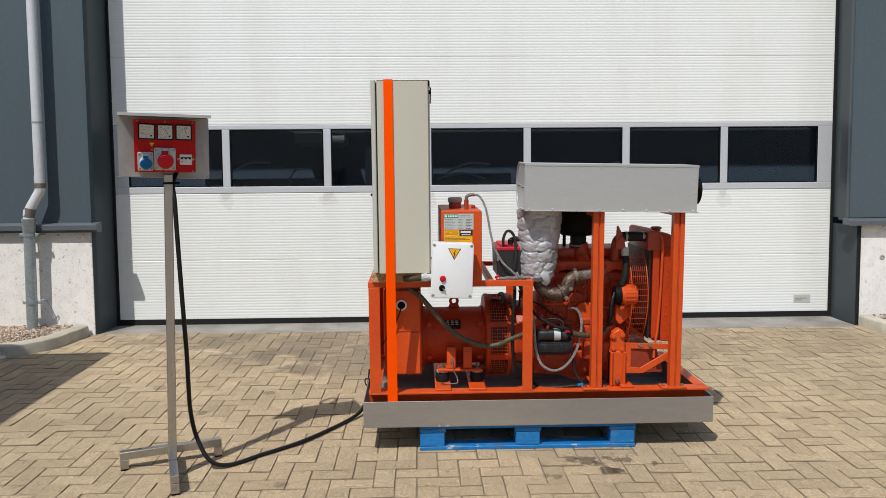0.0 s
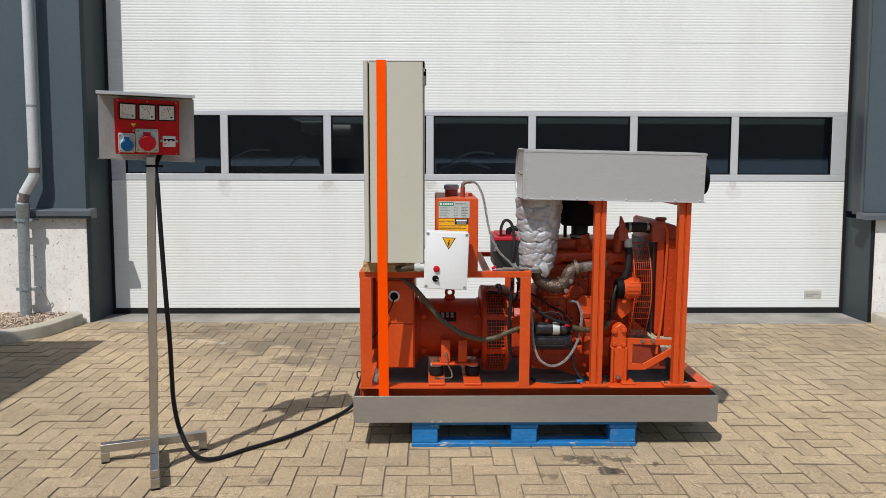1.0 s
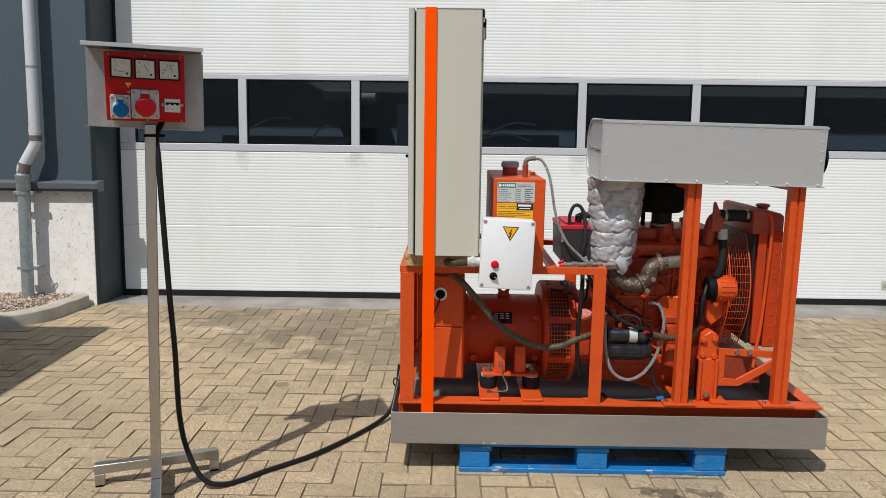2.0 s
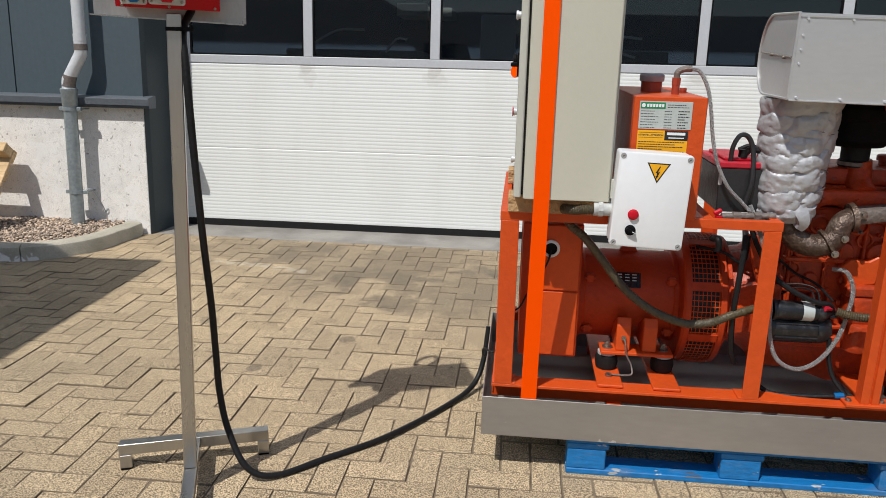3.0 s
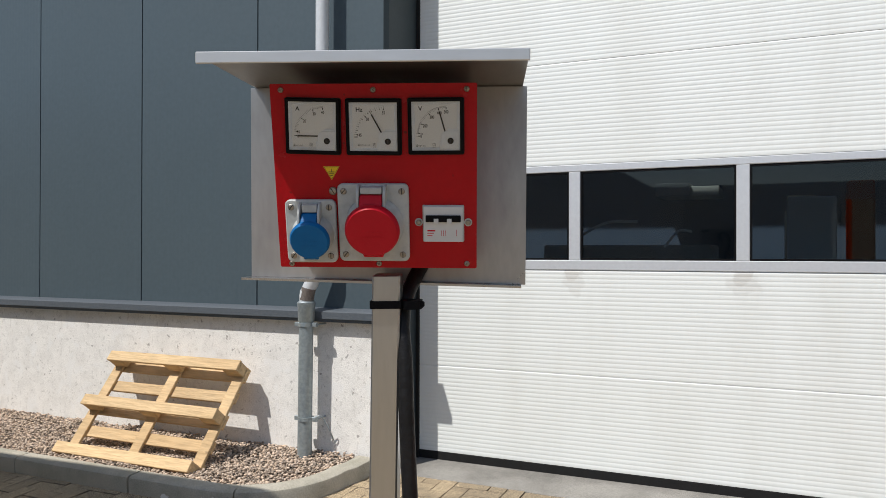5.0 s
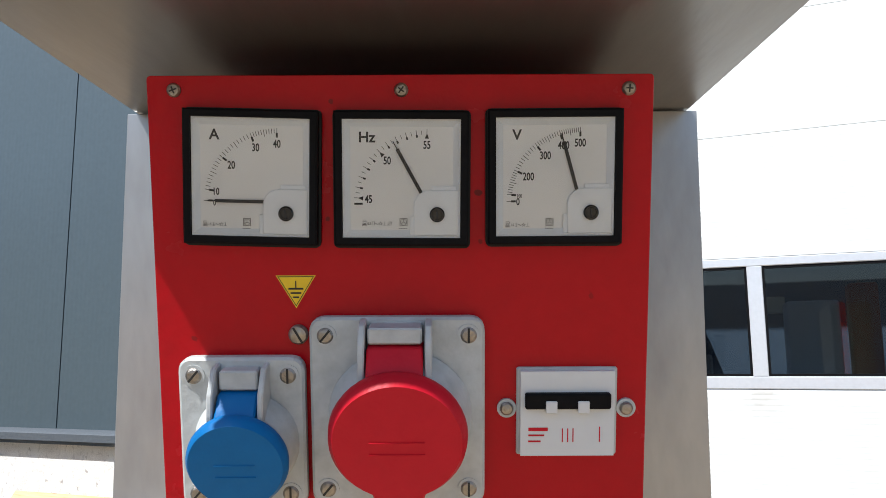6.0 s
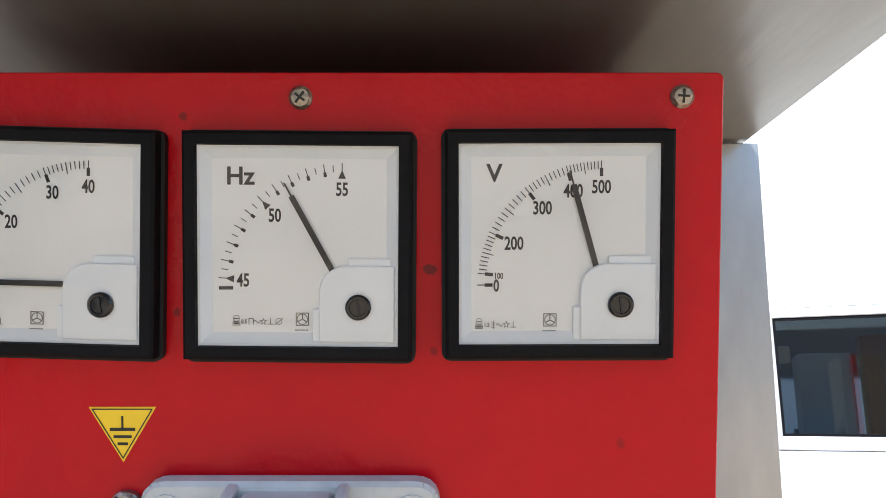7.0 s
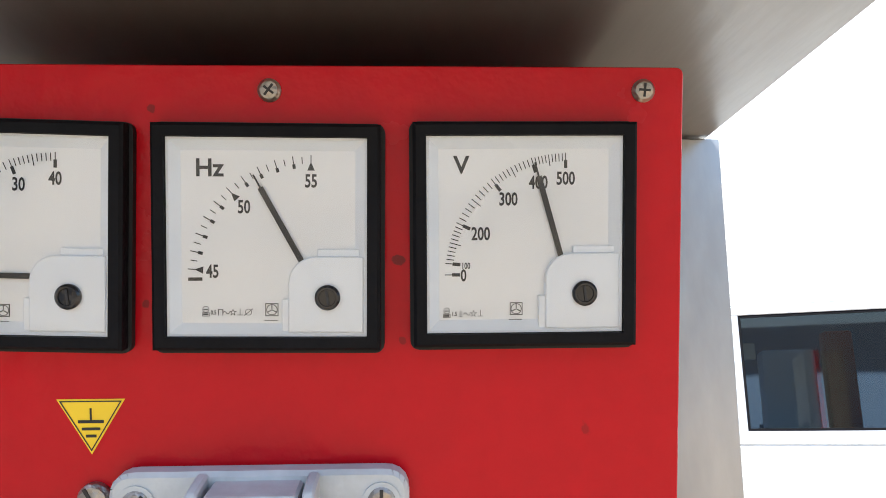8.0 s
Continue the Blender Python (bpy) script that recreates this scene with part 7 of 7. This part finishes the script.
def lashing_strap():
    sy = CY0 - 0.003
    ls = thing("lashing_strap", (0.345, sy, 0.2), "bright orange lashing strap over the cabinet into the tray", "strap")
    part("front_band", webbing([(0.326, 0.372, sy - 0.0005, CZ1 - 0.01), (0.3235, 0.372, sy - 0.001, CZ0 + 0.01), (0.318, 0.371, 3.4865, 0.345), (0.317, 0.371, 3.4868, 0.20)]), M_STRAP, ls)
    part("top_band", webbing([(0.325, 0.371, CY1 + 0.003, CZ1 - 0.006), (0.325, 0.371, CY1 + 0.003, CZ1 + 0.004), (0.3255, 0.3715, sy, CZ1 + 0.0045), (0.326, 0.372, sy - 0.0005, CZ1 - 0.0101)]), M_STRAP, ls)
    part("rear_band", webbing([(0.325, 0.371, CY1 + 0.003, 1.3), (0.325, 0.371, CY1 + 0.003, CZ1 - 0.0061)]), M_STRAP, ls)
    return ls


lashing_strap()


def print_row(x0, x1, z, h, y, rng):
    """A line of unreadable print: small word-long bars."""
    out = []
    while x0 < x1 - 0.001:
        w = min(rng.uniform(0.003, 0.010), x1 - x0)
        out.append(box(x0, x0 + w, y - 0.0005, y, z, z + h, 0))
        x0 += w + 0.0014
    return out


def fuel_tank():
    tk = thing("fuel_tank", (0.725, 3.75, GZ), "orange sheet steel fuel tank on the frame", "tank")
    x0, x1, y0, y1, z0, z1 = 0.613, 0.829, 3.462, 4.06, GZ + 0.001, 1.323
    part("tank_body", prism(rounded(x0, x1, z0, z1, 0.005, 2), "Y", y0, y1, 0.003), M_ORANGE, tk, "folded orange tank")
    part("filler_neck", cyl((0.70, 3.72, z1), (0.70, 3.72, z1 + 0.035), 0.034, seg=28), M_DEEP, tk)
    part("filler_cap", lathe([(0.038, 0), (0.04, 0.004), (0.04, 0.02), (0.034, 0.026)], (0.70, 3.72, z1 + 0.034)), M_GREYM, tk, "dark grey round filler cap")
    part("vent_stub", joined(cyl((0.756, 3.60, z1), (0.756, 3.60, z1 + 0.03), 0.012, seg=14), cyl((0.756, 3.60, z1 + 0.03), (0.756, 3.60, z1 + 0.052), 0.014, seg=6)), M_DEEP, tk)
    part("hose_elbow", tube([(0.756, 3.60, z1 + 0.05), (0.758, 3.60, z1 + 0.068), (0.775, 3.60, z1 + 0.078), (0.80, 3.60, z1 + 0.08)], 0.010, 10), M_IRON, tk)
    part("drain_screw", bolt((0.80, 3.70, z1), Z, 0.012, 0.016), M_DEEP, tk)
    part("fuel_hose", tube([(0.79, 3.60, z1 + 0.078), (0.825, 3.60, z1 + 0.072), (0.855, 3.60, 1.345), (0.872, 3.60, 1.28), (0.888, 3.60, 1.19), (0.91, 3.595, 1.11), (0.95, 3.59, 1.035), (1.0, 3.59, 0.985), (1.03, 3.59, 0.955)], 0.0060, 10, 8), M_BRAID, tk, "grey braided hose from the tank")
    # data plate with a green heading and unreadable lines
    f = y0
    pl = part("data_plate", box(0.629, 0.785, f - 0.0025, f, 1.226, 1.309, 0.0005), M_PLATE, tk, "metal data plate with a green name field")
    part("name_field", box(0.632, 0.705, f - 0.0032, f - 0.0025, 1.287, 1.306, 0), M_GREEN, pl, "green name field with pale shapes")
    part("name_shapes", joined(cyl((0.640, f - 0.0032, 1.2965), (0.640, f - 0.004, 1.2965), 0.006, seg=14), *[box(0.650 + 0.0088 * k, 0.6565 + 0.0088 * k, f - 0.0038, f - 0.0032, 1.292, 1.301, 0) for k in range(6)]), M_WHITE, pl)
    bars = []
    rng = random.Random(3)
    for k in range(7):
        z = 1.279 - 0.0082 * k
        bars += print_row(0.634, rng.uniform(0.67, 0.688), z, 0.0014, f - 0.0025, rng)
        bars += print_row(0.704, 0.727, z, 0.0014, f - 0.0025, rng)
        bars += print_row(0.744, rng.uniform(0.764, 0.778), z, 0.0026, f - 0.0025, rng)
    bars += print_row(0.712, 0.765, 1.298, 0.0018, f - 0.0025, rng) + print_row(0.712, 0.775, 1.291, 0.0018, f - 0.0025, rng)
    part("plate_print", joined(*bars), M_INK, pl)
    st = part("warning_sticker", box(0.629, 0.779, f - 0.0015, f, 1.13, 1.222, 0), M_AMBER, tk, "orange-yellow notice with black lines")
    part("sticker_field", box(0.710, 0.779, f - 0.002, f - 0.0015, 1.193, 1.222, 0), M_INK, st, "black field with a pale bar")
    part("field_bars", joined(box(0.717, 0.771, f - 0.0026, f - 0.002, 1.209, 1.217, 0), box(0.722, 0.768, f - 0.0026, f - 0.002, 1.199, 1.202, 0)), M_WHITE, st)
    up = Matrix.Translation((0.669, f - 0.0022, 1.2075)) @ Matrix.Rotation(radians(90), 4, "X")
    txt = letters("ATTENTIE - ATTENTION", 0.0068, up)
    rows_t = [box(0.633, 0.705, f - 0.0021, f - 0.0015, 1.215, 1.2158, 0), box(0.633, 0.705, f - 0.0021, f - 0.0015, 1.2, 1.2008, 0)]
    for k in range(8):
        z = 1.186 - 0.0072 * k
        rows_t += print_row(0.633, 0.633 + (0.139, 0.11, 0.135, 0.072)[k % 4], z, 0.0021, f - 0.0015, rng)
    part("notice_print", joined(txt, *rows_t), M_INK, st, "", flat=True)
    return tk


fuel_tank()


def white_box():
    wb = thing("switch_box", (0.667, 3.33, 0.88), "white plastic switch box with red button and shock-warning sign", "switch box")
    m = Matrix.Translation((0.666, 3.33, 1.026)) @ Matrix.Rotation(radians(2.3), 4, "Y") @ Matrix.Rotation(radians(90), 4, "X")
    w, h = 0.107, 0.142
    part("box_body", prism(rounded(-w + 0.002, w - 0.002, -h + 0.002, h - 0.002, 0.008, 4), "Z", -0.095, -0.032, 0.002), M_WHITE, wb, "", m)
    part("box_lid", prism(rounded(-w, w, -h, h, 0.010, 5), "Z", -0.031, 0.0, 0.004, 2), M_WHITE, wb, "white lid", m)
    for x in (-w + 0.012, w - 0.012):
        for y in (-h + 0.012, h - 0.012):
            sc = part("lid_screw", lathe([(0.0082, 0), (0.0082, 0.0008), (0.0058, 0.0009), (0.0056, 0.0003)], (0, 0, 0), seg=18), M_GREYM, wb, "grey recessed lid screw", m @ Matrix.Translation((x, y, 0)))
            part("screw_slot", box(-0.0040, 0.0040, -0.0009, 0.0009, 0.0004, 0.0011, 0), M_INK, sc, "", m @ Matrix.Translation((x, y, 0)) @ Matrix.Rotation(radians(35), 4, "Z"))
    tri = part("shock_sign", prism([(-0.0335, 0.0285), (0.0335, 0.0285), (0.0, -0.0305)], "Z", 0.0, 0.0006), M_INK, wb, "orange shock triangle with a black bolt", m @ Matrix.Translation((0.008, 0.087, 0)))
    part("sign_field", prism([(-0.0275, 0.025), (0.0275, 0.025), (0.0, -0.0235)], "Z", 0.0006, 0.0009), M_AMBER, tri, "", m @ Matrix.Translation((0.008, 0.087, 0)))
    fl = joined(prism([(0.004, 0.02), (-0.007, 0.0), (-0.001, -0.001), (0.006, 0.018)], "Z", 0.0009, 0.0012), prism([(-0.003, -0.001), (0.006, 0.005), (0.0, -0.012), (-0.003, -0.012)], "Z", 0.0009, 0.0012), prism([(-0.006, -0.010), (0.003, -0.008), (-0.003, -0.018)], "Z", 0.0009, 0.0012))
    part("sign_bolt", fl, M_INK, tri, "", m @ Matrix.Translation((0.008, 0.087, 0)))
    part("red_button", lathe([(0.016, 0), (0.016, 0.003), (0.0135, 0.004), (0.0135, 0.009), (0.011, 0.0105)], (0, 0, 0), seg=26), M_REDP, wb, "red push button", m @ Matrix.Translation((-0.047, -0.042, 0)))
    kn = part("selector_knob", lathe([(0.016, 0), (0.016, 0.003), (0.013, 0.004), (0.013, 0.009), (0.011, 0.010)], (0, 0, 0), seg=26), M_BLACK, wb, "black selector knob", m @ Matrix.Translation((-0.05, -0.09, 0)))
    part("knob_grip", box(-0.014, 0.014, -0.004, 0.004, 0.006, 0.016, 0.001), M_BLACK, kn, "", m @ Matrix.Translation((-0.05, -0.09, 0)) @ Matrix.Rotation(radians(-20), 4, "Z"))
    part("knob_mark", box(0.004, 0.014, -0.001, 0.001, 0.0160, 0.0163, 0), M_WHITE, kn, "", m @ Matrix.Translation((-0.05, -0.09, 0)) @ Matrix.Rotation(radians(-20), 4, "Z"))
    part("mount_bar", box(0.60, 0.73, 3.425, 3.49, 0.905, 0.935, 0.003), M_ORANGE, wb, "orange bracket to the frame")
    part("conduit_gland", joined(cyl((0.535, 3.40, 0.983), (0.562, 3.40, 0.983), 0.019, seg=22), cyl((0.522, 3.40, 0.983), (0.536, 3.40, 0.983), 0.023, seg=8), cyl((0.508, 3.40, 0.983), (0.522, 3.40, 0.983), 0.02, seg=22)), M_GREYP, wb, "pale grey cable gland")
    part("conduit", tube([(0.515, 3.40, 0.982), (0.48, 3.41, 0.978), (0.45, 3.43, 0.972), (0.42, 3.47, 0.965)], 0.0155, 14, 14, ribs=0.001), M_CONDUIT, wb, "ribbed conduit")
    return wb


white_box()


def battery():
    bt = thing("battery", (1.0, 3.75, GZ + 0.01), "black starter battery with a red lid and carrying strap", "battery")
    x0, x1, y0, y1, z0 = 0.925, 1.078, 3.62, 3.90, GZ + 0.001
    part("battery_case", prism([(x0 + 0.004, z0), (x1 - 0.004, z0), (x1, z0 + 0.145), (x0, z0 + 0.145)], "Y", y0, y1, 0.003), M_BATT, bt)
    part("battery_lid", joined(box(x0 - 0.003, x1 + 0.003, y0 - 0.003, y1 + 0.003, z0 + 0.145, z0 + 0.166, 0.004), box(x0 + 0.02, x1 - 0.02, y0 + 0.03, y1 - 0.03, z0 + 0.166, z0 + 0.176, 0.004)), M_BATTR, bt, "red lid")
    part("battery_label", box(x0 + 0.0005, x0 + 0.012, y0 - 0.001, y0 + 0.0, z0 + 0.09, z0 + 0.13, 0), M_GREYP, bt)
    part("carry_strap", tube([(0.962, 3.64, z0 + 0.165), (0.962, 3.628, z0 + 0.215), (0.98, 3.625, z0 + 0.252), (1.008, 3.63, z0 + 0.245), (1.026, 3.625, z0 + 0.20), (1.028, 3.608, z0 + 0.11), (1.015, 3.609, z0 + 0.03)], 0.008, 8), M_BATT, bt, "black carrying strap")
    part("pole_cables", joined(tube([(1.01, 3.66, z0 + 0.19), (1.03, 3.65, z0 + 0.205), (1.07, 3.64, z0 + 0.195), (1.09, 3.63, z0 + 0.15), (1.10, 3.62, z0 + 0.06), (1.09, 3.60, z0 + 0.0)], 0.011, 10), tube([(1.0, 3.70, z0 + 0.195), (1.04, 3.69, z0 + 0.21), (1.085, 3.68, z0 + 0.17), (1.095, 3.66, z0 + 0.08)], 0.009, 8), cyl((1.005, 3.66, z0 + 0.178), (1.005, 3.66, z0 + 0.203), 0.015, seg=12)), M_CABLE, bt, "black pole cables")
    part("shutoff_handle", joined(turned(box(-0.016, 0.012, 3.55, 3.565, -0.006, 0.008, 0.004), Matrix.Translation((0.922, 0, z0 + 0.012)) @ Matrix.Rotation(radians(-30), 4, "Y")), cyl((0.925, 3.55, z0 - 0.02), (0.925, 3.55, z0), 0.014, seg=12)), M_REDP, bt, "red isolator key")
    part("fuel_fittings", joined(cyl((0.93, 3.55, z0 + 0.0), (1.10, 3.56, z0 + 0.004), 0.011, seg=12), cyl((0.965, 3.55, z0), (0.99, 3.55, z0), 0.016, seg=6), cyl((1.03, 3.55, z0 + 0.002), (1.05, 3.555, z0 + 0.002), 0.015, seg=6)), M_IRON, bt, "steel pipe fittings")
    return bt


battery()


# ---- block paving in herringbone ----
W_ = 0.1078
GAP = 0.0043


def paver_verts(l, w, rng):
    """Chamfered block, centred, top near z = 0."""
    c, d = 0.0018, 0.0035
    a, b = l / 2 - GAP / 2, w / 2 - GAP / 2
    t = [rng.uniform(-0.0015, 0.0015) for _ in range(4)]
    vs = []
    for hx, hy, z in ((a, b, -0.03), (a, b, -d), (a - c, b - c, 0.0)):
        for k, (sx, sy) in enumerate(((-1, -1), (1, -1), (1, 1), (-1, 1))):
            vs.append((sx * hx + rng.uniform(-0.0015, 0.0015), sy * hy + rng.uniform(-0.0015, 0.0015), z + (t[k] if z > -0.02 else 0)))
    return vs


PAVER_FACES = [(0, 1, 5, 4), (1, 2, 6, 5), (2, 3, 7, 6), (3, 0, 4, 7), (4, 5, 9, 8), (5, 6, 10, 9), (6, 7, 11, 10), (7, 4, 8, 11), (8, 9, 10, 11)]


def paving():
    rng = random.Random(11)
    x0, x1, y0, y1 = -9.5, 9.5, -5.0, 6.5
    ox, oy = 0.043, 0.140
    blocks = []
    n = int(26 / W_)
    for i in range(-n, n):
        for j in range(-n // 2, n // 2):
            bx, by = (i + 2 * j) * W_ + ox, -(i - 2 * j) * W_ + oy
            if not (x0 < bx < x1 and y0 < by < y1 + 0.6):
                continue
            blocks.append((bx + W_, by - W_ / 2, 0))
            blocks.append((bx + W_ / 2, by - 2 * W_, 90))
    def ok(x, y, turn):
        hy = W_ if turn else W_ / 2
        hx = W_ / 2 if turn else W_
        if y - hy > apron_y(x) - 0.02 or x - hx < x0:
            return False
        if x < -3.2 + 0.02 and y - hy > KERB_Y - 0.02:
            return False
        if -3.2 <= x < -2.5 and y > KERB_Y - 0.1:
            if (x + hx + 3.2) ** 2 + (y - hy - KERB_Y - ARC) ** 2 < (ARC + 0.01) ** 2 or (y > KERB_Y + ARC and x + hx < -2.575):
                return False
        return True
    blocks = [b for b in blocks if ok(*b)]
    near = [b for b in blocks if -1.5 < b[0] < 0.16 and 2.75 < b[1] < 5.75]
    chosen = set(near[:300])
    field = tagged(new("pavement"), "sunlit sandy-yellow concrete block paving in herringbone bond", "paving", "", "structure")
    field.matrix_basis = YARD
    shapes = []
    for k in range(6):
        me = bpy.data.meshes.new("paver")
        me.from_pydata(paver_verts(2 * W_, W_, rng), [], PAVER_FACES)
        me.materials.append(M_PAVER), me.materials.append(M_JOINT)
        for p in me.polygons[:8]:
            p.material_index = 1
        shapes.append(me)
    vs, fs = [], []
    for b in blocks:
        x, y, turn = b
        z = rng.uniform(-0.0025, 0.0025)
        rot = turn + rng.uniform(-1.1, 1.1)
        if b in chosen:
            ob = new("paver", shapes[rng.randrange(6)])
            ob.matrix_basis = pose(x, y, z, 0, 0, rot)
            ob.parent = field
        else:
            m = pose(x, y, z, 0, 0, rot)
            base = len(vs)
            for v in paver_verts(2 * W_, W_, rng):
                q = m @ Vector(v)
                vs.append((q.x, min(q.y, apron_y(q.x) - 0.004), q.z))
            fs.extend(tuple(base + q for q in f) for f in PAVER_FACES)
    me = bpy.data.meshes.new("pavers")
    me.from_pydata(vs, [], fs)
    me.materials.append(M_PAVERS), me.materials.append(M_JOINT)
    me.polygons.foreach_set("material_index", [1, 1, 1, 1, 1, 1, 1, 1, 0] * (len(fs) // 9))
    rest = new("pavers", me)
    rest.parent = field
    tagged(rest, "block paving", "", "", "stuff")


paving()
